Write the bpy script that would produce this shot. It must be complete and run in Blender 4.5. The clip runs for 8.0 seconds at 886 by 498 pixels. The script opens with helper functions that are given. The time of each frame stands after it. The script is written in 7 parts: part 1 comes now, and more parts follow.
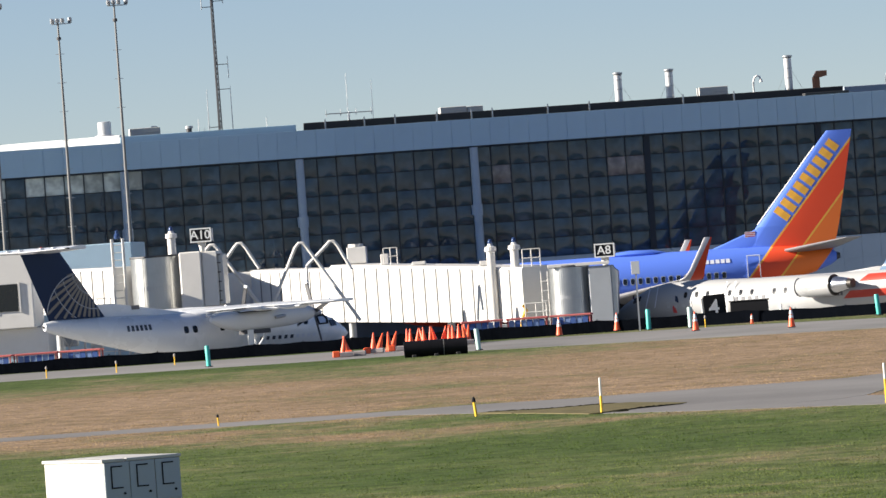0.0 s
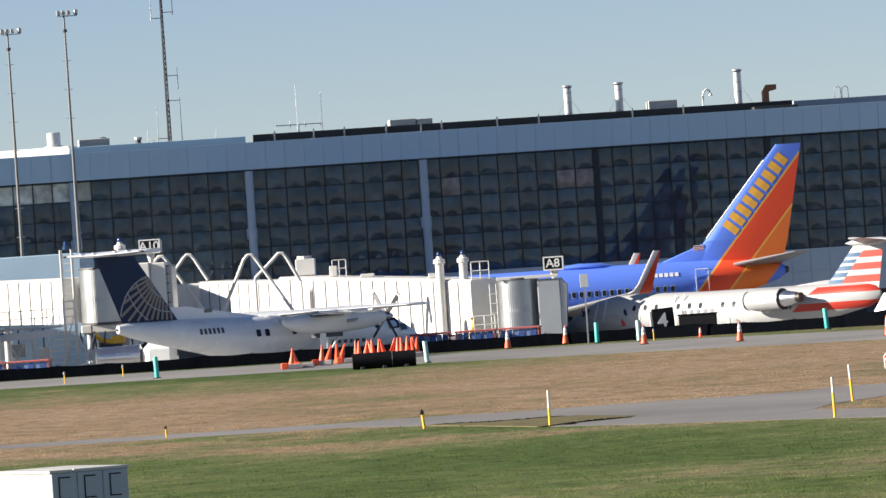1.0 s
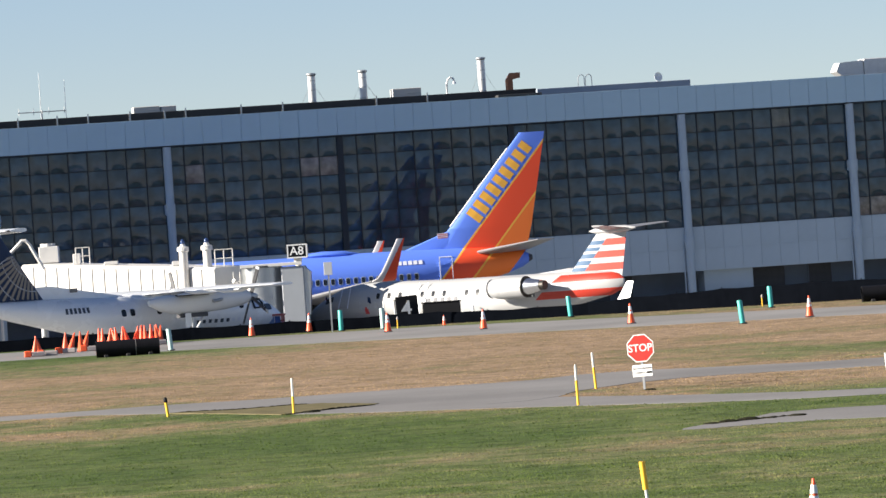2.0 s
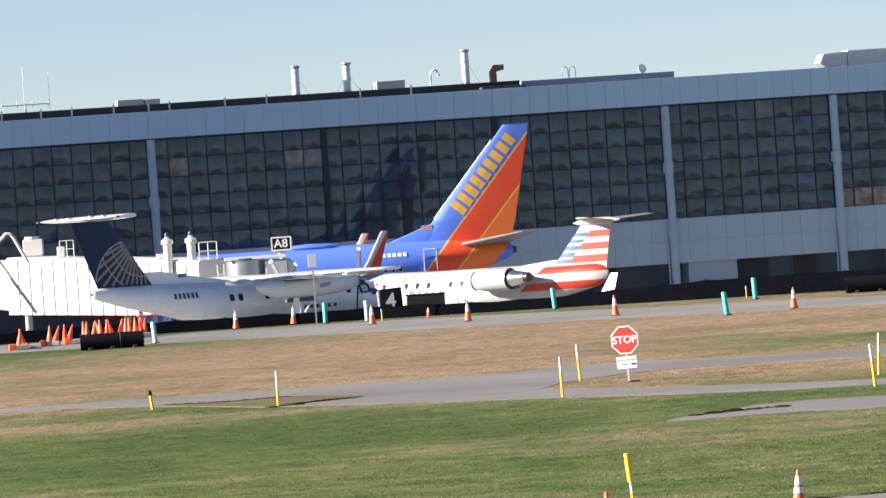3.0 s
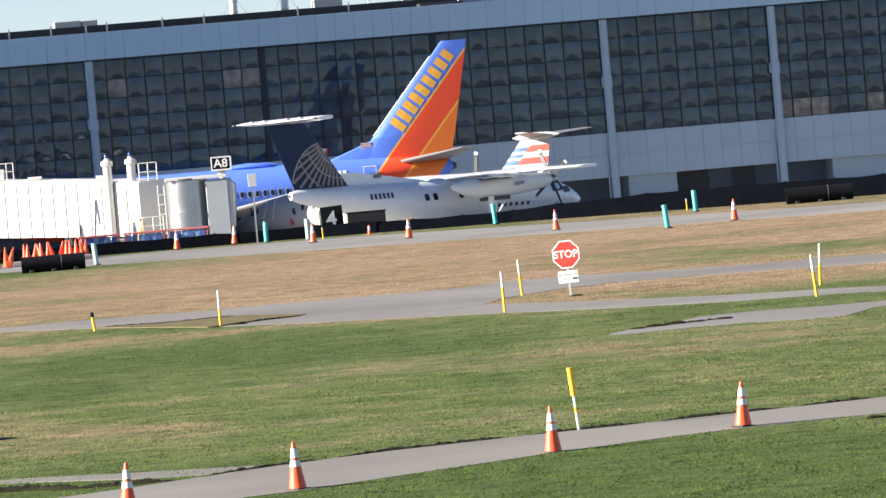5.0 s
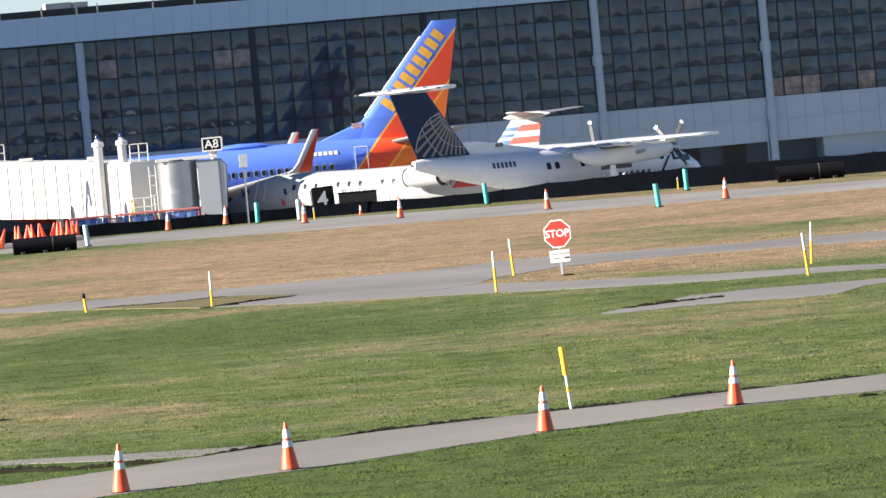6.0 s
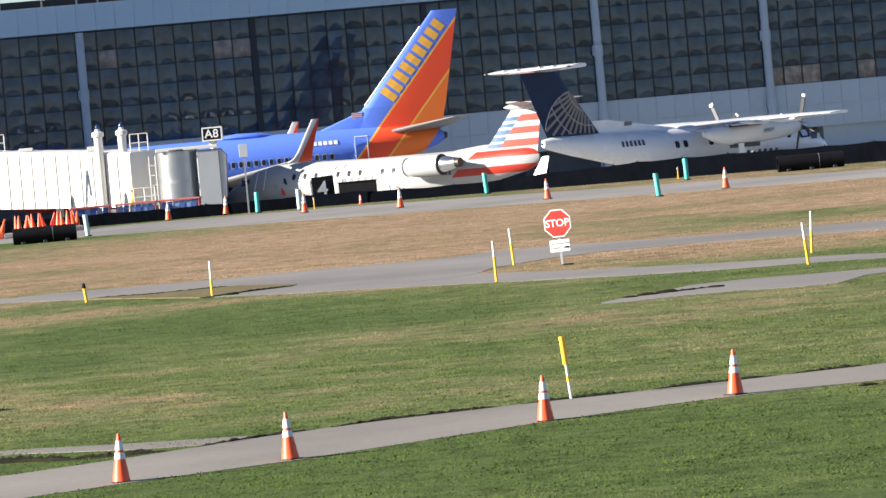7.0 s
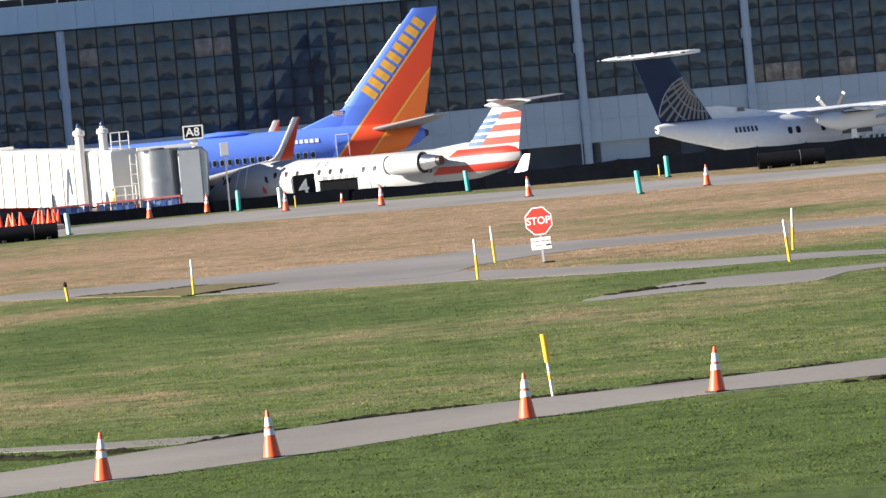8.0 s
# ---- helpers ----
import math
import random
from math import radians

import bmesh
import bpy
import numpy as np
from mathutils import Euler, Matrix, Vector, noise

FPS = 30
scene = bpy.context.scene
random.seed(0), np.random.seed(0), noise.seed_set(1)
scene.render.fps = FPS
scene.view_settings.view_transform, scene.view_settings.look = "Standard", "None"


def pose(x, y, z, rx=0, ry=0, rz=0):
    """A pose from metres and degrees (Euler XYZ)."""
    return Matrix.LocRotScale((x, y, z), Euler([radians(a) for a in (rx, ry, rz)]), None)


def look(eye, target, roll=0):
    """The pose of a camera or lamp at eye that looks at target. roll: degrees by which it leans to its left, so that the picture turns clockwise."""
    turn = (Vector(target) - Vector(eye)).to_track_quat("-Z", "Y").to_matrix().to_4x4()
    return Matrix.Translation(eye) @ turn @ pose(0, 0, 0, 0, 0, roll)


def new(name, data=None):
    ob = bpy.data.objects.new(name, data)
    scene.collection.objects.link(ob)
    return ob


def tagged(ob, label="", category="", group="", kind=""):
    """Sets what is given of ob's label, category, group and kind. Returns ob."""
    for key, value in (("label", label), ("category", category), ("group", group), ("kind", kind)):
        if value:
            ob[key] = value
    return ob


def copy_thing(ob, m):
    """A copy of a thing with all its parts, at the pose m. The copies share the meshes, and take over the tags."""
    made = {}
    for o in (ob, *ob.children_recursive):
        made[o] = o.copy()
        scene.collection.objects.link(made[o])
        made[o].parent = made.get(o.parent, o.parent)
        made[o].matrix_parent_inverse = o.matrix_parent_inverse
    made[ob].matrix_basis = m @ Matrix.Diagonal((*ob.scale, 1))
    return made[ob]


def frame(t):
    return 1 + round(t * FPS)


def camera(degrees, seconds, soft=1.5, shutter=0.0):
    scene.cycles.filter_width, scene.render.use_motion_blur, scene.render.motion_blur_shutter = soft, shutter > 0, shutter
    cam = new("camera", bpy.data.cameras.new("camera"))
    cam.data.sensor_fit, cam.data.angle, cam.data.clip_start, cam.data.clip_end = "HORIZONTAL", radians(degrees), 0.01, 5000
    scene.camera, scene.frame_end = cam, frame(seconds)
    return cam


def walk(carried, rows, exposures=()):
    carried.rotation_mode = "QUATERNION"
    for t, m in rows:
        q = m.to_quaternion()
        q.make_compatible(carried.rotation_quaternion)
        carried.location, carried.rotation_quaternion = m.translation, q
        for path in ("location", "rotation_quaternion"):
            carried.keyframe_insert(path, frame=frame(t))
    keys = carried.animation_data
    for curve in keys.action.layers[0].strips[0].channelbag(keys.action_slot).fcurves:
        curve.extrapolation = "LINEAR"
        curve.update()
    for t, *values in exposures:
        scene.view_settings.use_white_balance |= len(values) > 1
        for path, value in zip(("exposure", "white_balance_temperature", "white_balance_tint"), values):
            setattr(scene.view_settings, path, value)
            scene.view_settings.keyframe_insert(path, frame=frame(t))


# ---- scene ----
# A camera on a tripod that pans and tilts with a very long lens.
cam = camera(8.54, 8.0, soft=1.5)
EYE = Vector((0.0, 0.0, 5.07))
# seconds, turn to the right, tilt up, lean (degrees)
TURNS = [
    (0, -3.3485, 0.2130, 4.135),
    (0.1, -3.3277, 0.2453, 4.091),
    (0.2, -3.2837, 0.2761, 4.050),
    (0.3, -3.2335, 0.2960, 4.006),
    (0.4, -3.2120, 0.3165, 3.965),
    (0.5, -3.1881, 0.3188, 3.924),
    (0.6, -3.1493, 0.3393, 3.917),
    (0.7, -3.0658, 0.3468, 3.912),
    (0.8, -2.9941, 0.2923, 3.908),
    (0.9, -2.9123, 0.2917, 3.901),
    (1, -2.8478, 0.2978, 3.892),
    (1.1, -2.8080, 0.2815, 3.848),
    (1.2, -2.7264, 0.2558, 3.800),
    (1.3, -2.6465, 0.2282, 3.761),
    (1.4, -2.4886, 0.2158, 3.721),
    (1.5, -2.0220, 0.2165, 3.688),
    (1.6, -1.7046, 0.1850, 3.778),
    (1.7, -0.8638, 0.1179, 3.794),
    (1.8, -0.5714, 0.0800, 3.817),
    (1.9, -0.4403, 0.0801, 3.841),
    (2, -0.3890, 0.0133, 3.864),
    (2.1, -0.3364, -0.0409, 3.872),
    (2.2, -0.2955, -0.0817, 3.883),
    (3.3, -0.1558, -0.0727, 4.085),
    (3.4, -0.0601, -0.1036, 4.142),
    (3.5, -0.0000, -0.1289, 4.200),
    (3.6, 0.0350, -0.1576, 4.260),
    (3.7, 0.0870, -0.2480, 4.322),
    (3.8, 0.0840, -0.2717, 4.393),
    (4, 0.1977, -0.4493, 4.534),
    (4.2, 0.2039, -0.5415, 4.602),
    (4.4, 0.3081, -0.6922, 4.682),
    (4.5, 0.3104, -0.7449, 4.714),
    (4.6, 0.3434, -0.8013, 4.747),
    (4.7, 0.3279, -0.8367, 4.776),
    (6, 0.3346, -1.1188, 5.105),
    (6.5, 0.3460, -1.1825, 5.184),
    (7, 0.3254, -1.2184, 5.136),
    (7.5, 0.4508, -1.2164, 5.312),
    (8, 0.5031, -1.2552, 5.264),
]


def aim(turn, tilt, lean):
    a, b = radians(turn), radians(tilt)
    way = Vector((math.sin(a) * math.cos(b), math.cos(a) * math.cos(b), math.sin(b)))
    return look(EYE, EYE + way * 100, -lean)


walk(cam, [(t, aim(a, b, c)) for t, a, b, c in TURNS], exposures=[(0, 1.6), (1.0, 1.6), (1.5, 1.45), (2.1, 1.8), (3.5, 1.92), (4.0, 1.92), (4.5, 2.08), (6.0, 2.05), (8, 1.88)])

# ---- light: a low sun from the left, clear sky ----
SUN_EL, SUN_AZ = radians(21), radians(-99.5)      # azimuth from +y, clockwise
world = bpy.data.worlds.new("world")
scene.world = world
world.use_nodes = True
wn = world.node_tree.nodes
sky = wn.new("ShaderNodeTexSky")
sky.sky_type = "NISHITA"
sky.sun_disc = False
sky.sun_elevation, sky.sun_rotation = SUN_EL, SUN_AZ
sky.altitude = 3000
sky.air_density, sky.dust_density, sky.ozone_density = 1.0, 0.0, 2.0
wn["Background"].inputs["Strength"].default_value = 0.032
tint = wn.new("ShaderNodeMix")
tint.data_type, tint.blend_type = "RGBA", "MULTIPLY"
tint.inputs[0].default_value = 1.0
tint.inputs[7].default_value = (1.03, 1.0, 1.11, 1)
world.node_tree.links.new(sky.outputs[0], tint.inputs[6])
world.node_tree.links.new(tint.outputs[2], wn["Background"].inputs["Color"])
sun_data = bpy.data.lights.new("sun", "SUN")
sun_data.energy, sun_data.angle, sun_data.color = 4.1, radians(0.5), (1.0, 0.92, 0.8)
sun = new("sun", sun_data)
to_sun = Vector((math.sin(SUN_AZ) * math.cos(SUN_EL), math.cos(SUN_AZ) * math.cos(SUN_EL), math.sin(SUN_EL)))
sun.rotation_euler = to_sun.to_track_quat("Z", "Y").to_euler()


# ---- materials ----
def nodes_of(name):
    m = bpy.data.materials.new(name)
    m.use_nodes = True
    return m, m.node_tree.nodes, m.node_tree.links, m.node_tree.nodes["Principled BSDF"]


def ramp_node(n, stops, mode="LINEAR"):
    r = n.new("ShaderNodeValToRGB")
    r.color_ramp.interpolation = mode
    e = r.color_ramp.elements
    while len(e) > 1:
        e.remove(e[-1])
    e[0].position, e[0].color = stops[0][0], (*stops[0][1], 1)
    for p, c in stops[1:]:
        k = e.new(p)
        k.color = (*c, 1)
    return r


def math_node(n, l, op, a, b=None, c=None):
    k = n.new("ShaderNodeMath")
    k.operation = op
    for i, v in enumerate((a, b, c)):
        if v is None:
            continue
        if isinstance(v, (int, float)):
            k.inputs[i].default_value = v
        else:
            l.new(v, k.inputs[i])
    return k.outputs[0]


def noise_node(n, l, vec, scale, detail=4, rough=0.55):
    k = n.new("ShaderNodeTexNoise")
    k.inputs["Scale"].default_value, k.inputs["Detail"].default_value, k.inputs["Roughness"].default_value = scale, detail, rough
    l.new(vec, k.inputs["Vector"])
    return k.outputs[0]


def mix_node(n, l, fac, a, b, blend="MIX"):
    k = n.new("ShaderNodeMix")
    k.data_type, k.blend_type = "RGBA", blend
    for sock, v in ((k.inputs[0], fac), (k.inputs[6], a), (k.inputs[7], b)):
        if isinstance(v, (int, float)):
            sock.default_value = v
        elif isinstance(v, tuple):
            sock.default_value = (*v, 1)
        else:
            l.new(v, sock)
    return k.outputs[2]


def surface(name, col, rough=0.6, metal=0.0, vary=0.18, scale=3.0, fine=40.0, bump=0.0, per_piece=0.0, spec=0.5, coat=0.0):
    """Paint, metal, concrete or rubber: a colour with stains and grain at two sizes."""
    m, n, l, p = nodes_of(name)
    tc = n.new("ShaderNodeTexCoord").outputs["Object"]
    a, b = noise_node(n, l, tc, scale), noise_node(n, l, tc, fine, 3)
    v = math_node(n, l, "ADD", math_node(n, l, "MULTIPLY", a, 0.65), math_node(n, l, "MULTIPLY", b, 0.35))
    if per_piece:
        o = n.new("ShaderNodeObjectInfo").outputs["Random"]
        v = math_node(n, l, "ADD", v, math_node(n, l, "MULTIPLY", math_node(n, l, "SUBTRACT", o, 0.5), per_piece))
    r = ramp_node(n, [(0.25, tuple(c * (1 - vary) for c in col)), (0.5, col), (0.75, tuple(min(1, c * (1 + vary * 0.7)) for c in col))])
    l.new(v, r.inputs[0])
    l.new(r.outputs[0], p.inputs["Base Color"])
    p.inputs["Metallic"].default_value = metal
    p.inputs["Specular IOR Level"].default_value = spec
    p.inputs["Coat Weight"].default_value = coat
    rr = n.new("ShaderNodeMapRange")
    rr.inputs["To Min"].default_value, rr.inputs["To Max"].default_value = max(0.03, rough - 0.1), min(1, rough + 0.1)
    l.new(a, rr.inputs["Value"])
    l.new(rr.outputs[0], p.inputs["Roughness"])
    if bump:
        k = n.new("ShaderNodeBump")
        k.inputs["Strength"].default_value, k.inputs["Distance"].default_value = bump, 0.02
        l.new(b, k.inputs["Height"])
        l.new(k.outputs[0], p.inputs["Normal"])
    return m


SEAM = surface("grey bridge panel seam", (0.2, 0.2, 0.2), 0.6)
WHITE = surface("white paint", (0.78, 0.78, 0.76), 0.4, vary=0.06, scale=1.2)
BRIDGE_WHITE = surface("cream bridge paint", (0.66, 0.64, 0.605), 0.5, vary=0.1, scale=0.8)
DRUM_METAL = surface("brushed galvanised metal", (0.44, 0.45, 0.45), 0.36, 0.8, 0.15, 1.5, 30)
# darker than the bridge paint, to hold the cab's shade
CAB_SHADED = surface("cab panel with shade in its grey", (0.36, 0.38, 0.4), 0.5, 0.1, 0.12, 0.8)
FLUE = surface("dull galvanised flue", (0.62, 0.62, 0.62), 0.4, 0.25, 0.15, 3)
GREY_METAL = surface("grey galvanised steel", (0.42, 0.43, 0.44), 0.45, 0.6, 0.2)
POLE_GREY = surface("weathered grey pole steel", (0.17, 0.165, 0.16), 0.6, 0.2, 0.2)
DARK_STEEL = surface("dark weathered steel", (0.07, 0.07, 0.075), 0.6, 0.3, 0.3)
CONCRETE = surface("pale concrete panel", (0.385, 0.465, 0.535), 0.85, 0, 0.1, 0.9, 25, 0.2, per_piece=0.16)
FASCIA = surface("blue-grey aluminium panel", (0.385, 0.53, 0.64), 0.5, 0.1, 0.06, 0.6, 20, per_piece=0.12)
COLUMN = surface("painted column", (0.35, 0.43, 0.51), 0.6, 0, 0.1, 0.8)
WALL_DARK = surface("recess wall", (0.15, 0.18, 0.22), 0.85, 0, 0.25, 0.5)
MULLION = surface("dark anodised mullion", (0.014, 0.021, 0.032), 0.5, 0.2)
ROOF = surface("black roofing membrane", (0.03, 0.03, 0.032), 0.8, 0, 0.3, 0.7)
ROOF_GREY = surface("grey roof parapet", (0.33, 0.38, 0.45), 0.6, 0, 0.1, 0.5)
RUST = surface("rusted duct steel", (0.3, 0.13, 0.07), 0.75, 0.1, 0.35, 4)
BLACK_PLASTIC = surface("black ribbed plastic pipe", (0.008, 0.008, 0.01), 0.6, 0, 0.3, 3, spec=0.12)
FENCE_CLOTH = surface("black silt fence cloth", (0.004, 0.005, 0.0075), 1.0, 0, 0.35, 1.2, 30, 0.5, spec=0.0)
ORANGE = surface("orange cone plastic", (0.9, 0.115, 0.033), 0.45, 0, 0.12, 6)
REFLECT = surface("white reflective collar", (0.8, 0.8, 0.8), 0.35, 0, 0.06, 8)
BAR_GREY = surface("dusty pale plastic", (0.33, 0.29, 0.28), 0.6, 0, 0.2, 4)
RUBBER = surface("black rubber", (0.02, 0.02, 0.02), 0.7, 0, 0.25, 6)
TEAL = surface("teal marker plastic", (0.06, 0.45, 0.39), 0.45, 0, 0.12, 5)
PALE_TEAL = surface("faded pale marker plastic", (0.45, 0.62, 0.58), 0.5, 0, 0.12, 5)
YELLOW = surface("yellow stake paint", (0.85, 0.5, 0.03), 0.5, 0, 0.15, 6)
STAKE_WHITE = surface("white stake paint", (0.75, 0.75, 0.7), 0.5, 0, 0.1, 6)
SIGN_RED = surface("red sign sheeting", (0.66, 0.035, 0.025), 0.4, 0, 0.08, 4)
SIGN_WHITE = surface("white sign sheeting", (0.8, 0.8, 0.78), 0.4, 0, 0.05, 4)
SIGN_BLACK = surface("black lettering", (0.012, 0.012, 0.014), 0.6, 0, 0.2, 4, spec=0.2)
NAVY = surface("navy blue gloss paint", (0.006, 0.02, 0.062), 0.45, 0, 0.12, 0.8, spec=0.3)
EMBLEM_GOLD = surface("gold-grey emblem paint", (0.22, 0.19, 0.16), 0.45, 0, 0.15, 1.5)
GOLD_GREY = surface("grey-gold emblem paint", (0.17, 0.16, 0.15), 0.45, 0, 0.15, 1.5)
PALE_LINE = surface("pale emblem line paint", (0.38, 0.4, 0.43), 0.45, 0, 0.1, 2)
PLANE_WHITE = surface("white aircraft paint", (0.78, 0.79, 0.8), 0.28, 0, 0.05, 0.5, 12, coat=0.3)
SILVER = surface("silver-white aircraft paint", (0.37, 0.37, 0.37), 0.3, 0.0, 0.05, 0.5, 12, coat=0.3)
NACELLE = surface("off-white nacelle paint", (0.72, 0.72, 0.71), 0.35, 0, 0.06, 1.0)
WING_GREY = surface("light grey wing paint", (0.5, 0.52, 0.54), 0.35, 0.1, 0.08, 0.8)
BARE = surface("bare polished metal", (0.65, 0.65, 0.66), 0.22, 0.95, 0.12, 2)
TAIL_GREY = surface("dull grey tailplane paint", (0.2, 0.2, 0.21), 0.45, 0, 0.1, 0.8)
EXHAUST = surface("dark exhaust metal", (0.05, 0.045, 0.04), 0.5, 0.6, 0.3, 5)
TEXT_DARK = surface("dark livery marking", (0.05, 0.06, 0.08), 0.4, 0, 0.1, 2)
TEXT_GREY = surface("grey livery marking", (0.1, 0.1, 0.115), 0.4, 0, 0.1, 2)
TEXT_YELLOW = surface("yellow livery marking", (0.9, 0.46, 0.06), 0.4, 0, 0.08, 2)
TEXT_PALE = surface("pale livery marking", (0.7, 0.72, 0.78), 0.4, 0, 0.08, 2)
FLAG_RED = surface("flag red marking", (0.5, 0.05, 0.05), 0.4, 0, 0.1, 2)
PANE_DARK = surface("dark cabin window", (0.012, 0.014, 0.018), 0.12, 0, 0.2, 4)
PANE_FRAME_GLINT = surface("bright window surround", (0.5, 0.52, 0.56), 0.3, 0.6, 0.1, 4)
BLUE = (0.115, 0.23, 0.8)
BLUE_PAINT = surface("bright blue gloss paint", BLUE, 0.42, 0, 0.06, 0.5)
CURTAIN = surface("blue cart curtain", (0.035, 0.085, 0.27), 0.8, 0, 0.3, 3)
CURTAIN_PALE = surface("pale blue cart curtain", (0.14, 0.22, 0.42), 0.8, 0, 0.2, 3)
CART_RED = surface("faded red cart steel", (0.45, 0.12, 0.11), 0.55, 0, 0.2, 3)
CABINET_CREAM = surface("cream cabinet paint", (0.55, 0.53, 0.49), 0.5, 0, 0.06, 1.5)
# the cabinet's shaded side, its shade put into a grey-blue colour
CABINET_SHADED = surface("cabinet doors coloured grey-blue for shade", (0.4, 0.44, 0.48), 0.5, 0, 0.06, 1.5)
YELLOW_HOSE = surface("yellow hose", (0.75, 0.42, 0.03), 0.6, 0, 0.2, 3)
BLUE_LAMP = surface("blue beacon glass", (0.03, 0.06, 0.16), 0.2, 0, 0.1, 4)


def glass_material(name, col, rough, per_piece, size=1.1):
    """Tinted facade glass: a dark gloss sheet, soft reflections mottled into its colour, each pane a little different.
    """
    m, n, l, p = nodes_of(name)
    tc = n.new("ShaderNodeTexCoord").outputs["Object"]
    oi = n.new("ShaderNodeObjectInfo")
    shift = n.new("ShaderNodeVectorMath")
    shift.operation = "ADD"
    l.new(tc, shift.inputs[0])
    k = n.new("ShaderNodeVectorMath")
    k.operation = "SCALE"
    k.inputs[0].default_value = (37.0, 11.0, 53.0)
    l.new(oi.outputs["Random"], k.inputs["Scale"])
    l.new(k.outputs[0], shift.inputs[1])
    a = noise_node(n, l, shift.outputs[0], size, 2)
    v = math_node(n, l, "ADD", a, math_node(n, l, "MULTIPLY", math_node(n, l, "SUBTRACT", oi.outputs["Random"], 0.5), per_piece))
    r = ramp_node(n, [(0.34, tuple(c * 0.66 for c in col)), (0.5, col), (0.66, tuple(c * 1.45 for c in col))])
    l.new(v, r.inputs[0])
    l.new(r.outputs[0], p.inputs["Base Color"])
    p.inputs["Roughness"].default_value = rough
    p.inputs["IOR"].default_value = 1.5
    return m


FACADE_GLASS = glass_material("dark tinted facade glass", (0.035, 0.062, 0.09), 0.04, 0.12, 0.75)
# opaque panes: light seen through, daylight and a reflection painted into the colour
PAINTED_CLEAR_GLASS = glass_material("facade glass coloured pale as if see-through", (0.13, 0.14, 0.14), 0.08, 0.3)
PALE_GLASS = glass_material("glass with daylight painted into its colour", (0.52, 0.55, 0.5), 0.08, 0.3)
BEIGE_GLASS = glass_material("glass with a pale reflection painted into its colour", (0.2, 0.17, 0.17), 0.08, 0.05)
BLIND_GLASS = glass_material("glass over beige chair backs", (0.2, 0.175, 0.16), 0.08, 0.2, 1.7)


def stripe_material(name, sx, sz, off, span, stops, rough=0.3):
    """Livery paint in slanting bands: the band depends on sx*x + sz*z + off along the aircraft."""
    m, n, l, p = nodes_of(name)
    tc = n.new("ShaderNodeTexCoord").outputs["Object"]
    s = n.new("ShaderNodeSeparateXYZ")
    l.new(tc, s.inputs[0])
    v = math_node(n, l, "ADD", math_node(n, l, "MULTIPLY", s.outputs[0], sx), math_node(n, l, "MULTIPLY_ADD", s.outputs[2], sz, off))
    r = ramp_node(n, [(max(0.0, q / span), c) for q, c in stops], "CONSTANT")
    l.new(math_node(n, l, "DIVIDE", v, span), r.inputs[0])
    g = noise_node(n, l, tc, 0.7)
    c = mix_node(n, l, math_node(n, l, "MULTIPLY", g, 0.06), r.outputs[0], (0.2, 0.2, 0.22))
    l.new(c, p.inputs["Base Color"])
    p.inputs["Roughness"].default_value, p.inputs["Specular IOR Level"].default_value = 0.45, 0.35
    return m, n, l, p, s, c


def asphalt(name, col, crack=0.5):
    m, n, l, p = nodes_of(name)
    tc = n.new("ShaderNodeTexCoord").outputs["Object"]
    a, b = noise_node(n, l, tc, 0.12, 5), noise_node(n, l, tc, 9, 4)
    v = math_node(n, l, "ADD", math_node(n, l, "MULTIPLY", a, 0.7), math_node(n, l, "MULTIPLY", b, 0.3))
    r = ramp_node(n, [(0.3, tuple(c * 0.72 for c in col)), (0.5, col), (0.7, tuple(c * 1.25 for c in col))])
    l.new(v, r.inputs[0])
    l.new(r.outputs[0], p.inputs["Base Color"])
    p.inputs["Roughness"].default_value = 0.9
    p.inputs["Specular IOR Level"].default_value = 0.2
    k = n.new("ShaderNodeBump")
    k.inputs["Strength"].default_value, k.inputs["Distance"].default_value = 0.4, 0.02
    l.new(b, k.inputs["Height"])
    l.new(k.outputs[0], p.inputs["Normal"])
    return m


ASPHALT = asphalt("worn grey asphalt", (0.215, 0.207, 0.2))
ROAD_GREY = asphalt("pale service road asphalt", (0.19, 0.182, 0.177))
PATH_GREY = asphalt("pale path concrete", (0.2, 0.187, 0.174))
APRON = asphalt("grey apron concrete", (0.25, 0.25, 0.245))


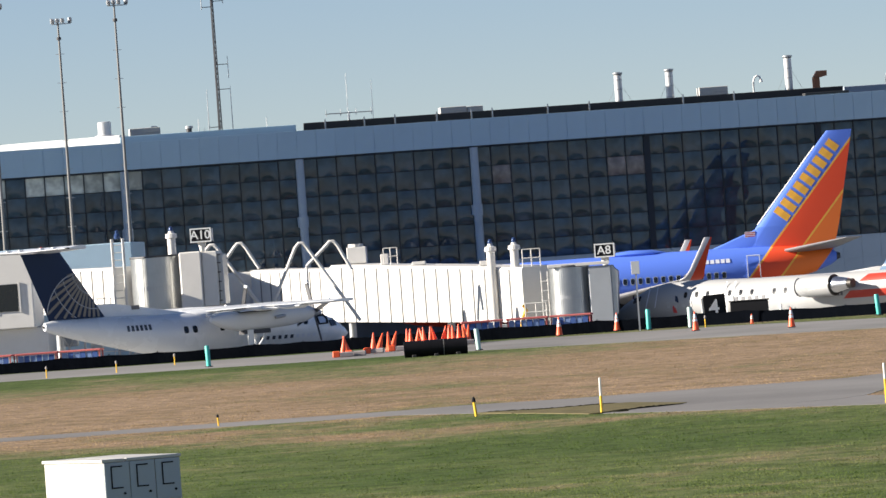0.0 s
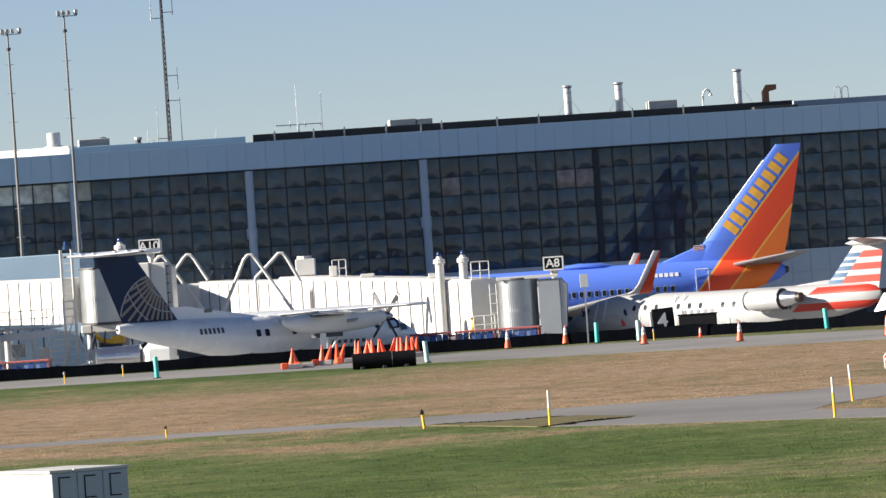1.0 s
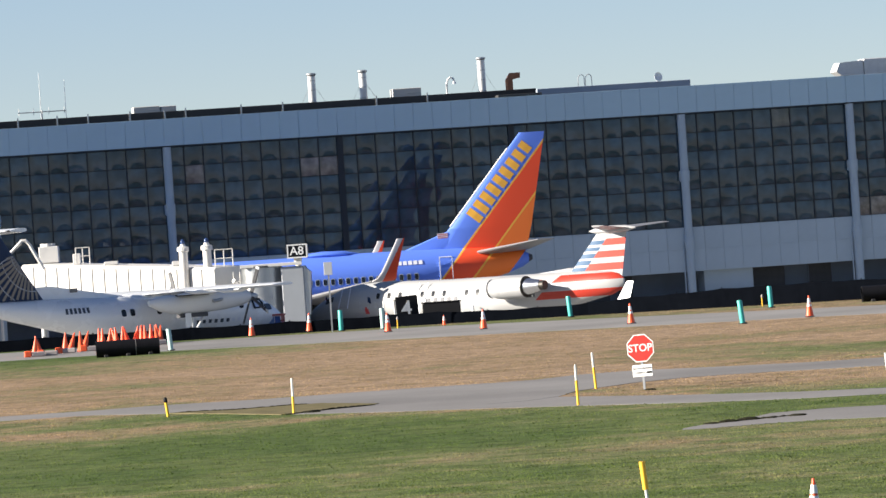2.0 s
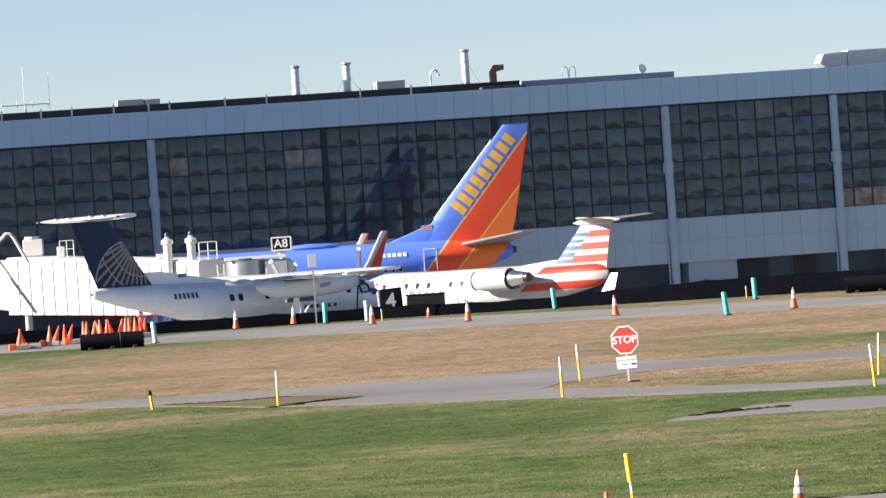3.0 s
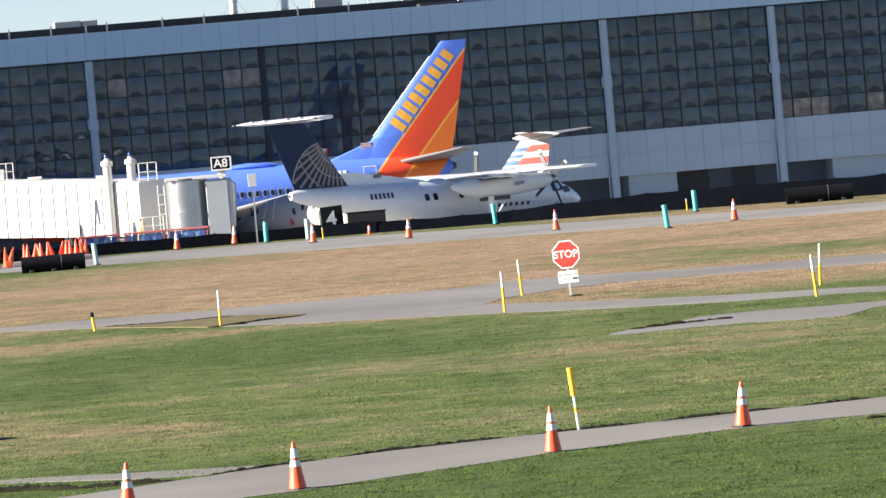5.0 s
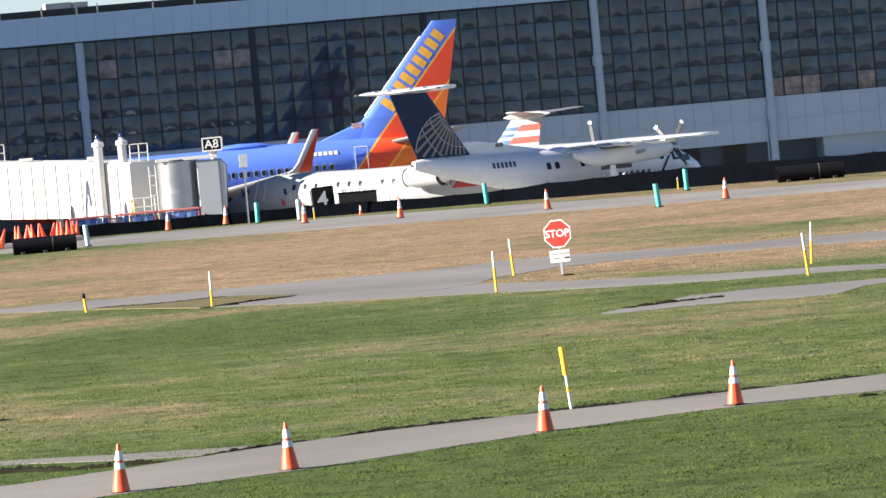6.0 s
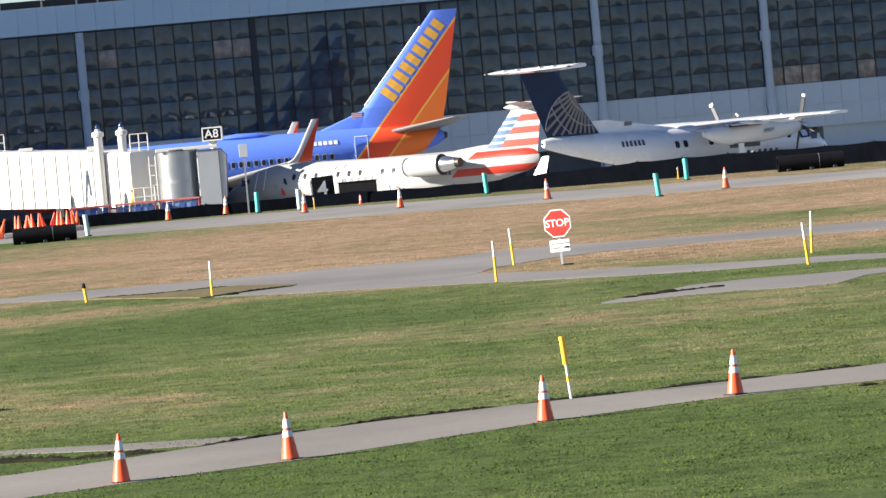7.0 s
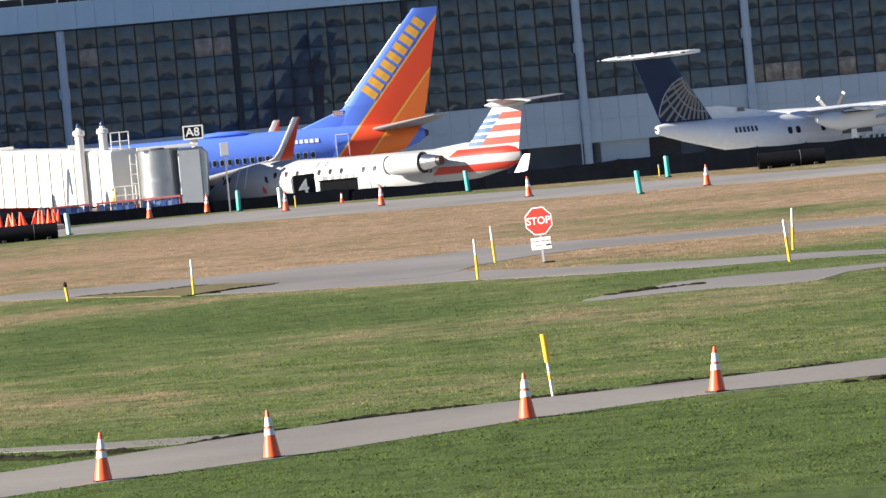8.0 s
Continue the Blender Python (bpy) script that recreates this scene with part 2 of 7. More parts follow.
def grass_material(name, blades):
    """Mown airfield grass: fresh green near, with dry straw patches, mostly dormant and brown further out."""
    m, n, l, p = nodes_of(name)
    tc = n.new("ShaderNodeTexCoord").outputs["Object"]
    s = n.new("ShaderNodeSeparateXYZ")
    l.new(tc, s.inputs[0])
    big, mid, fine = noise_node(n, l, tc, 0.05, 4), noise_node(n, l, tc, 0.35, 5, 0.65), noise_node(n, l, tc, 6.0, 4, 0.7)
    if blades:
        fine = math_node(n, l, "MULTIPLY_ADD", n.new("ShaderNodeNewGeometry").outputs["Random Per Island"], 0.2, 0.44)
    far = n.new("ShaderNodeMapRange")
    far.interpolation_type = "SMOOTHSTEP"
    for k, v in (("From Min", 184), ("From Max", 212), ("To Min", 0.0), ("To Max", 0.62)):
        far.inputs[k].default_value = v
    wob = math_node(n, l, "ADD", s.outputs[1], math_node(n, l, "MULTIPLY", math_node(n, l, "SUBTRACT", big, 0.5), 60))
    l.new(wob, far.inputs["Value"])
    edge = n.new("ShaderNodeMapRange")
    edge.interpolation_type = "SMOOTHSTEP"
    for k, v in (("From Min", 262), ("From Max", 285), ("To Min", 0.0), ("To Max", 0.3)):
        edge.inputs[k].default_value = v
    l.new(s.outputs[1], edge.inputs["Value"])
    verge = n.new("ShaderNodeMapRange")
    for k, v in (("From Min", 244), ("From Max", 274), ("To Min", 0.0), ("To Max", 0.6)):
        verge.inputs[k].default_value = v
    l.new(wob, verge.inputs["Value"])
    west = n.new("ShaderNodeMapRange")
    for k, v in (("From Min", -4), ("From Max", -20), ("To Min", 0.0), ("To Max", 1.0)):
        west.inputs[k].default_value = v
    l.new(s.outputs[0], west.inputs["Value"])
    damp = math_node(n, l, "ADD", edge.outputs[0], math_node(n, l, "MULTIPLY", verge.outputs[0], west.outputs[0]))
    # a greener strip beyond the service road, towards the east
    east, strip = n.new("ShaderNodeMapRange"), n.new("ShaderNodeMapRange")
    strip.interpolation_type = "SMOOTHSTEP"
    for k, v in (("From Min", 3), ("From Max", 13), ("To Min", 0.0), ("To Max", 0.36)):
        east.inputs[k].default_value = v
    l.new(s.outputs[0], east.inputs["Value"])
    for k, v in (("From Min", 15), ("From Max", 6), ("To Min", 0.0), ("To Max", 1.0)):
        strip.inputs[k].default_value = v
    l.new(math_node(n, l, "ABSOLUTE", math_node(n, l, "SUBTRACT", wob, 222)), strip.inputs["Value"])
    damp = math_node(n, l, "MULTIPLY_ADD", east.outputs[0], strip.outputs[0], damp)
    # the island between the two roads has dried out
    island = n.new("ShaderNodeMapRange")
    island.interpolation_type = "SMOOTHSTEP"
    for k, v in (("From Min", 12), ("From Max", 6), ("To Min", 0.0), ("To Max", -1.0)):
        island.inputs[k].default_value = v
    l.new(math_node(n, l, "ABSOLUTE", math_node(n, l, "SUBTRACT", s.outputs[1], 194)), island.inputs["Value"])
    damp = math_node(n, l, "MULTIPLY_ADD", east.outputs[0], island.outputs[0], damp)
    near = n.new("ShaderNodeMapRange")
    for k, v in (("From Min", 110), ("From Max", 128), ("To Min", -0.12), ("To Max", 0.15)):
        near.inputs[k].default_value = v
    l.new(s.outputs[1], near.inputs["Value"])
    dry = math_node(n, l, "ADD", math_node(n, l, "MULTIPLY", math_node(n, l, "SUBTRACT", mid, 0.5), 1.15), math_node(n, l, "MULTIPLY", math_node(n, l, "SUBTRACT", big, 0.45), 1.6))
    dry = math_node(n, l, "ADD", math_node(n, l, "SUBTRACT", math_node(n, l, "ADD", dry, far.outputs[0]), damp), near.outputs[0])
    dry = math_node(n, l, "ADD", dry, math_node(n, l, "MULTIPLY", math_node(n, l, "SUBTRACT", fine, 0.5), 0.5))
    r = ramp_node(n, [(0.0, (0.066, 0.096, 0.029)), (0.3, (0.102, 0.126, 0.046)), (0.5, (0.16, 0.15, 0.078)), (0.75, (0.24, 0.17, 0.108)), (1.0, (0.28, 0.2, 0.135))])
    l.new(dry, r.inputs[0])
    dark = ramp_node(n, [(0.3, (0.68, 0.68, 0.68)), (0.55, (1, 1, 1)), (0.8, (1.3, 1.3, 1.25))])
    l.new(fine, dark.inputs[0])
    col = mix_node(n, l, 0.6, r.outputs[0], dark.outputs[0], "MULTIPLY")
    tuft = ramp_node(n, [(0.34, (0.66, 0.68, 0.62)), (0.5, (1, 1, 1)), (0.68, (1.2, 1.18, 1.15))])
    l.new(noise_node(n, l, tc, 1.3, 4, 0.6), tuft.inputs[0])
    col = mix_node(n, l, 1.0, col, tuft.outputs[0], "MULTIPLY")
    l.new(col, p.inputs["Base Color"])
    p.inputs["Roughness"].default_value, p.inputs["Specular IOR Level"].default_value = 0.95, 0.1
    if blades:
        # colour lifted above the turf's to offset the blades' own shade
        col = mix_node(n, l, 1.0, col, (1.52, 1.55, 1.36), "MULTIPLY")
        l.new(col, p.inputs["Base Color"])
    if blades:      # light also passes through a blade
        thin, both = n.new("ShaderNodeBsdfTranslucent"), n.new("ShaderNodeMixShader")
        l.new(col, thin.inputs["Color"])
        both.inputs[0].default_value = 0.5
        l.new(p.outputs[0], both.inputs[1])
        l.new(thin.outputs[0], both.inputs[2])
        l.new(both.outputs[0], n["Material Output"].inputs["Surface"])
    if not blades:
        k = n.new("ShaderNodeBump")
        k.inputs["Strength"].default_value, k.inputs["Distance"].default_value = 0.7, 0.06
        l.new(fine, k.inputs["Height"])
        l.new(k.outputs[0], p.inputs["Normal"])
    return m


GRASS = grass_material("mown airfield grass", False)
BLADES = grass_material("grass blades", True)
DRY_GRASS = surface("dry trampled grass", (0.15, 0.13, 0.072), 0.95, 0, 0.35, 1.4, 25, 0.6, spec=0.05)


# ---- building helpers ----
def thing(name, label, category, m=None, group="", kind=""):
    ob = new(name)
    ob.empty_display_size = 0.3
    if m is not None:
        ob.matrix_world = m
    return tagged(ob, label, category, group, kind)


def finish(bm, name, mats, smooth=False):
    bmesh.ops.recalc_face_normals(bm, faces=bm.faces)
    me = bpy.data.meshes.new(name)
    bm.to_mesh(me)
    bm.free()
    for m in mats if isinstance(mats, (list, tuple)) else [mats]:
        me.materials.append(m)
    if smooth:
        for f in me.polygons:
            f.use_smooth = True
        me.set_sharp_from_angle(angle=radians(38))
    return me


def part(name, bm, material, parent, label="", smooth=False, m=None):
    ob = new(name, finish(bm, name, material, smooth) if isinstance(bm, bmesh.types.BMesh) else bm)
    ob.parent = parent
    if m is not None:
        ob.matrix_local = m
    return tagged(ob, label)


def solid(name, bm, material, label, category, group="", kind="", smooth=False, m=None):
    ob = new(name, finish(bm, name, material, smooth) if isinstance(bm, bmesh.types.BMesh) else bm)
    if m is not None:
        ob.matrix_world = m
    return tagged(ob, label, category, group, kind)


def box(bm, x0, x1, y0, y1, z0, z1, bevel=0.0):
    v = [bm.verts.new((x, y, z)) for x in (x0, x1) for y in (y0, y1) for z in (z0, z1)]
    fs = [bm.faces.new([v[i] for i in q]) for q in ((0, 1, 3, 2), (4, 6, 7, 5), (0, 4, 5, 1), (2, 3, 7, 6), (0, 2, 6, 4), (1, 5, 7, 3))]
    if bevel:
        es = {e for f in fs for e in f.edges}
        bmesh.ops.bevel(bm, geom=list(es), offset=bevel, segments=1, affect="EDGES")
    return bm


def boxed(*a, **k):
    return box(bmesh.new(), *a, **k)


def rings(bm, loops, cap=True):
    """Skin a row of closed loops of equal length."""
    vs = [[bm.verts.new(p) for p in lp] for lp in loops]
    n = len(vs[0])
    for a, b in zip(vs, vs[1:]):
        for i in range(n):
            bm.faces.new((a[i], a[(i + 1) % n], b[(i + 1) % n], b[i]))
    if cap:
        bm.faces.new(vs[0])
        bm.faces.new(vs[-1][::-1])
    return bm


def tube(bm, p0, p1, r0, r1=None, seg=12):
    p0, p1 = Vector(p0), Vector(p1)
    r1 = r0 if r1 is None else r1
    q = (p1 - p0).to_track_quat("Z", "Y").to_matrix()
    loops = []
    for p, r in ((p0, r0), (p1, r1)):
        loops.append([p + q @ Vector((r * math.cos(2 * math.pi * i / seg), r * math.sin(2 * math.pi * i / seg), 0)) for i in range(seg)])
    return rings(bm, loops)


def tubed(*a, **k):
    return tube(bmesh.new(), *a, **k)


def bent(bm, pts, r, seg=8):
    """A bent pipe through the points."""
    pts = [Vector(p) for p in pts]
    loops = []
    for i, p in enumerate(pts):
        d = (pts[min(i + 1, len(pts) - 1)] - pts[max(i - 1, 0)]).normalized()
        q = d.to_track_quat("Z", "Y").to_matrix()
        loops.append([p + q @ Vector((r * math.cos(2 * math.pi * k / seg), r * math.sin(2 * math.pi * k / seg), 0)) for k in range(seg)])
    return rings(bm, loops)


def lathe(bm, prof, seg=20, axis="Z"):
    loops = []
    for h, r in prof:
        lp = []
        for i in range(seg):
            a = 2 * math.pi * i / seg
            lp.append((r * math.cos(a), r * math.sin(a), h) if axis == "Z" else (h, r * math.cos(a), r * math.sin(a)))
        loops.append(lp)
    return rings(bm, loops)


def body(stations, seg=28):
    """A fuselage: stations of x, centre height, half width, half height (and centre y)."""
    loops = []
    for st in stations:
        x, zc, w, h = st[:4]
        yc = st[4] if len(st) > 4 else 0.0
        loops.append([(x, yc + w * math.cos(2 * math.pi * i / seg), zc + h * math.sin(2 * math.pi * i / seg)) for i in range(seg)])
    return rings(bmesh.new(), loops)


FOIL = [(0, 0), (0.03, 0.32), (0.12, 0.46), (0.3, 0.5), (0.6, 0.36), (1, 0.03), (1, -0.03), (0.6, -0.3), (0.3, -0.42), (0.12, -0.4), (0.03, -0.27)]


def wing(bm, sections):
    """A wing through sections (leading edge point, chord, thickness, up): the chord runs to -x."""
    loops = []
    for le, chord, thick, up in sections:
        le, up = Vector(le), Vector(up)
        loops.append([le + Vector((-u * chord, 0, 0)) + up * (v * thick) for u, v in FOIL])
    return rings(bm, loops)


def slab(bm, pts, n, t):
    """A flat plate: outline pts, thickness t along n."""
    n = Vector(n)
    a = [bm.verts.new(Vector(p)) for p in pts]
    b = [bm.verts.new(Vector(p) + n * t) for p in pts]
    bm.faces.new(a[::-1])
    bm.faces.new(b)
    for i in range(len(a)):
        j = (i + 1) % len(a)
        bm.faces.new((a[i], a[j], b[j], b[i]))
    return bm


def letters(name, text, size, material, parent, m, label="", depth=0.01):
    """Raised letters, centred, reading along local x with local y up."""
    cu = bpy.data.curves.new(name, "FONT")
    cu.body, cu.size, cu.extrude, cu.align_x, cu.align_y, cu.offset = text, size, depth, "CENTER", "CENTER", size * (0.012 if size > 0.2 else -0.006)
    cu.resolution_u = 3
    tmp = bpy.data.objects.new(name, cu)
    scene.collection.objects.link(tmp)
    bpy.context.view_layer.update()
    me = bpy.data.meshes.new_from_object(tmp.evaluated_get(bpy.context.evaluated_depsgraph_get()))
    bpy.data.objects.remove(tmp)
    me.materials.clear()
    me.materials.append(material)
    return part(name, me, material, parent, label, m=m)


# ---- the ground: a field that rises to a low crest, then falls to the apron ----
PROFILE = [(-300, -2.6), (0, -2.4), (110, -0.97), (194, 0.11), (306, 1.49), (313, 1.49), (330, 0.3), (380, 0.0), (1500, 0.0)]


def ground_z(y):
    for (a, za), (b, zb) in zip(PROFILE, PROFILE[1:]):
        if y <= b:
            return za + (zb - za) * (y - a) / (b - a)
    return 0.0


def sheet(rows, lift, down=0.0):
    """A ribbon over the ground: rows of (x_left, x_right, y) or of two (x, y) points."""
    bm = bmesh.new()
    prev = None
    for (ax, ay), (bx, by) in rows:
        steps = 6
        cur = []
        for i in range(steps + 1):
            x, y = ax + (bx - ax) * i / steps, ay + (by - ay) * i / steps
            cur.append(bm.verts.new((x, y, ground_z(y) + lift)))
        if prev:
            for i in range(steps):
                bm.faces.new((prev[i], prev[i + 1], cur[i + 1], cur[i]))
        prev = cur
    if down:
        r = bmesh.ops.extrude_face_region(bm, geom=bm.faces[:])
        bmesh.ops.translate(bm, verts=[v for v in r["geom"] if isinstance(v, bmesh.types.BMVert)], vec=(0, 0, -down))
    return bm


def build_ground():
    ys = sorted({y for y, _ in PROFILE} | set(range(90, 320, 6)))
    bm = bmesh.new()
    xs = [-1500, -300, -80, -40, -20, 0, 20, 40, 80, 300, 1500]
    grid = [[bm.verts.new((x, y, ground_z(y))) for x in xs] for y in ys]
    for a, b in zip(grid, grid[1:]):
        for i in range(len(xs) - 1):
            bm.faces.new((a[i], a[i + 1], b[i + 1], b[i]))
    solid("ground", bm, GRASS, "mown airfield grass, green with dry brown patches", "grass", kind="structure", smooth=True)
    solid("apron", sheet([((-1400, y), (1400, y)) for y in (318, 330, 345, 380, 420, 600, 1400)], 0.03), APRON, "grey concrete airport apron in front of the terminal", "apron", kind="structure")


def ribbon(near, far, lift=0.008):
    """Road between two edges, each a row of (x, y) with equal count."""
    rows = []
    for (n0, n1), (f0, f1) in zip(zip(near, near[1:]), zip(far, far[1:])):
        for k in range(8):
            u = k / 8
            rows.append(((n0[0] + (n1[0] - n0[0]) * u, n0[1] + (n1[1] - n0[1]) * u), (f0[0] + (f1[0] - f0[0]) * u, f0[1] + (f1[1] - f0[1]) * u)))
    rows.append((near[-1], far[-1]))
    return sheet(rows, lift, 0.2)


PATH_NEAR = [(-40, 92), (-7.4, 106.9), (-5.5, 108.5), (-2.4, 110.6), (-0.2, 112.7), (2.4, 115.2), (4.8, 117.0), (6.5, 117.9), (9.6, 118.8), (40, 127)]
PATH_FAR = [(-40, 99), (-7.9, 113.7), (-5.8, 115.6), (-3.2, 118.4), (-0.9, 120.1), (2.1, 121.4), (4.6, 122.2), (6.3, 122.8), (10.1, 124.3), (40, 136)]
ROAD_MAIN = ([(-60, 208.5), (-13.7, 203.5), (-11, 200.3), (-6.75, 192.6), (-3.75, 189.4), (-0.1, 186.4), (2.7, 183.8), (5.9, 180.6), (9.2, 178.2), (12.6, 177.2), (14.5, 176), (40, 165)],
             [(-60, 210.5), (-14.0, 208.0), (-12.0, 208.8), (-8, 208), (-4.1, 208.7), (-0.1, 208.9), (2.1, 192), (6.1, 186.6), (9.5, 183.2), (12.9, 181.3), (14.7, 179.2), (40, 169)])
ROAD_BRANCH = ([(-0.2, 190), (1.2, 190.5), (2.1, 192.2), (2.7, 195.7), (3.7, 197.9), (4.9, 200.1), (6.7, 201.5), (9.6, 201.5), (13.3, 200.1), (16.4, 198.8), (60, 188)],
               [(-0.3, 208.6), (1.6, 209), (3.0, 211.2), (3.5, 211.3), (4.0, 211.4), (5.2, 211.6), (7.0, 210.3), (10.9, 208.2), (14.9, 207.8), (17.2, 207.3), (60, 200)])
GRASS_TONGUE = ([(-11.0, 200.25), (-8.8, 196.3), (-6.9, 192.5), (-5.3, 194.8), (-3.9, 196.0)], [(-11.0, 200.5), (-8.7, 199.3), (-7.0, 200.0), (-5.8, 200.2), (-3.8, 196.4)])
TAXIWAY = ([(-90, 300), (-38, 286), (-15, 281), (0, 272.5), (20, 262), (60, 246)], [(-90, 306), (-40, 300), (-16, 297), (-3, 294), (20, 276), (60, 256)])
ROAD_SPUR = ([(5.1, 162.9), (6.0, 162.7), (7.6, 163.3), (9.2, 163.2), (10.7, 162.4), (11.6, 162.5), (12.7, 166.1), (13.7, 167), (40, 172)],
             [(5.2, 163.8), (6.1, 165.8), (7.0, 167), (7.9, 169.6), (9.6, 170.3), (11.2, 169.8), (12.8, 169.7), (13.9, 169.5), (40, 174)])


def build_roads():
    solid("taxiway", ribbon(*TAXIWAY), ASPHALT,
          "closed grey asphalt taxiway lined with cones and markers", "taxiway", kind="structure")
    solid("road", ribbon(*ROAD_MAIN), ROAD_GREY,
          "grey service road that bends past the stop sign", "road", kind="structure")
    solid("road_branch", ribbon(*ROAD_BRANCH, 0.012), ROAD_GREY,
          "grey service road branch behind the grass island", "road", kind="structure")
    solid("grass_tongue", ribbon(*GRASS_TONGUE, 0.025), DRY_GRASS, "ragged tongue of dry grass reaching over the road edge", "grass", kind="structure")
    solid("road_spur", ribbon(*ROAD_SPUR), ROAD_GREY, "short paved spur fading into the grass", "road", kind="structure")
    solid("path", ribbon(PATH_NEAR, PATH_FAR), PATH_GREY, "pale paved path between two lawns", "path", kind="structure")
    solid("path_spur", ribbon([(-30, 121.5), (-8.2, 119.8), (-5.9, 118.0), (-3.9, 117.2)], [(-30, 123.5), (-8.3, 121.2), (-5.9, 119.9), (-3.0, 118.8)], 0.012), PATH_GREY, "narrow paved strip joining the path", "path", kind="structure")


def edge_y(edge, x):
    return np.interp(x, [p[0] for p in edge], [p[1] for p in edge])


# real soil, and the dark colour of two painted shadows
SOIL_SHADOW = surface("dark crumbled soil and painted shadow", (0.024, 0.023, 0.014), 0.95, 0, 0.4, 2.0, 20, 0.6, spec=0.05)


def soil_shadow_strip(rnd, x0, x1, edge, wide=0.75, lift=0.0):
    """Ragged dark strip that follows an edge, for bare soil and for painted shadow."""
    bm = bmesh.new()
    prev = None
    n = int((x1 - x0) / 0.08)
    for i in range(n + 1):
        x = x0 + (x1 - x0) * i / n
        y = float(edge_y(edge, x)) - 0.05
        fade = min(1, i / 6, (n - i) / 6)
        w = (0.1 + rnd.random() * wide) * fade + 0.02
        h = (0.012 + rnd.random() * 0.03) * fade + 0.01 + lift
        cur = [bm.verts.new(q) for q in ((x, y - 0.05, ground_z(y) + 0.004), (x, y + 0.05, ground_z(y) + h), (x, y + w * 0.7, ground_z(y + w) + h), (x, y + w, ground_z(y + w) - 0.005))]
        if prev:
            for k in range(3):
                bm.faces.new((prev[k], prev[k + 1], cur[k + 1], cur[k]))
        prev = cur
    return bm


def build_soil_and_shadow():
    """A painted shadow gap along the far edge of the path, soil along the grass tongue, a painted shadow band, and
    clods on the paved spur.
    """
    rnd = random.Random(21)
    # shadow gap under the lawn edge, laid as a dark lip
    for x0, x1 in ((-4.6, -2.2), (-1.9, 1.6), (2.0, 4.4), (4.7, 7.4), (7.6, 9.4)):
        solid("soil_edge", soil_shadow_strip(rnd, x0, x1, PATH_FAR), SOIL_SHADOW, "ragged dark soil lip and painted shadow gap along the path edge", "soil", kind="stuff")
    solid("soil_edge", soil_shadow_strip(rnd, -6.8, -3.9, [(p[0], p[1] - 0.5) for p in GRASS_TONGUE[0]], 0.35, 0.01), SOIL_SHADOW, "ragged dark soil under the grass tongue", "soil", kind="stuff")
    solid("soil_edge", soil_shadow_strip(rnd, -10.9, -6.0, GRASS_TONGUE[1], 0.3, 0.01), SOIL_SHADOW, "thin dark soil line along the road edge", "soil", kind="stuff")
    solid("soil_edge", soil_shadow_strip(rnd, 6.2, 8.6, [(6.2, 165.4), (7.1, 166.1), (8.6, 167.2)], 0.4, 0.0), SOIL_SHADOW, "broken dark soil along the paved spur", "soil", kind="stuff")
    # shadow across the grass, laid as a dark strip in two lengths
    solid("soil_edge", soil_shadow_strip(rnd, -16, -6.9, [(-16, 118.6), (-8.1, 117.3), (-6.9, 116.5)], 1.6, 0.02), SOIL_SHADOW, "painted dark shadow band below the paved strip", "soil", kind="stuff")
    solid("soil_edge", soil_shadow_strip(rnd, -7.0, -5.1, [(-7.0, 116.6), (-5.1, 116.4)], 1.0, 0.02), SOIL_SHADOW, "painted dark shadow band below the paved strip", "soil", kind="stuff")
    for x, y, r in ((7.1, 166.2, 0.16), (6.5, 165.7, 0.13), (8.5, 166.8, 0.12), (6.0, 165.2, 0.1), (7.7, 166.4, 0.09), (-6.0, 193.0, 0.12), (-5.8, 192.8, 0.1), (5.1, 192.7, 0.1), (9.4, 117.6, 0.14), (8.8, 117.4, 0.1)):
        bm = bmesh.new()
        bmesh.ops.create_icosphere(bm, subdivisions=2, radius=r)
        for v in bm.verts:
            v.co = Vector((v.co.x * 2.2, v.co.y * 1.2, v.co.z * 0.5)) * rnd.uniform(0.8, 1.15)
        solid("soil_clod", bm, SOIL_SHADOW, "dark clod of soil lying on the grass", "soil", group="soil clods", m=place_on(x, y))


def place_on(x, y):
    return pose(x, y, ground_z(y) + 0.01)


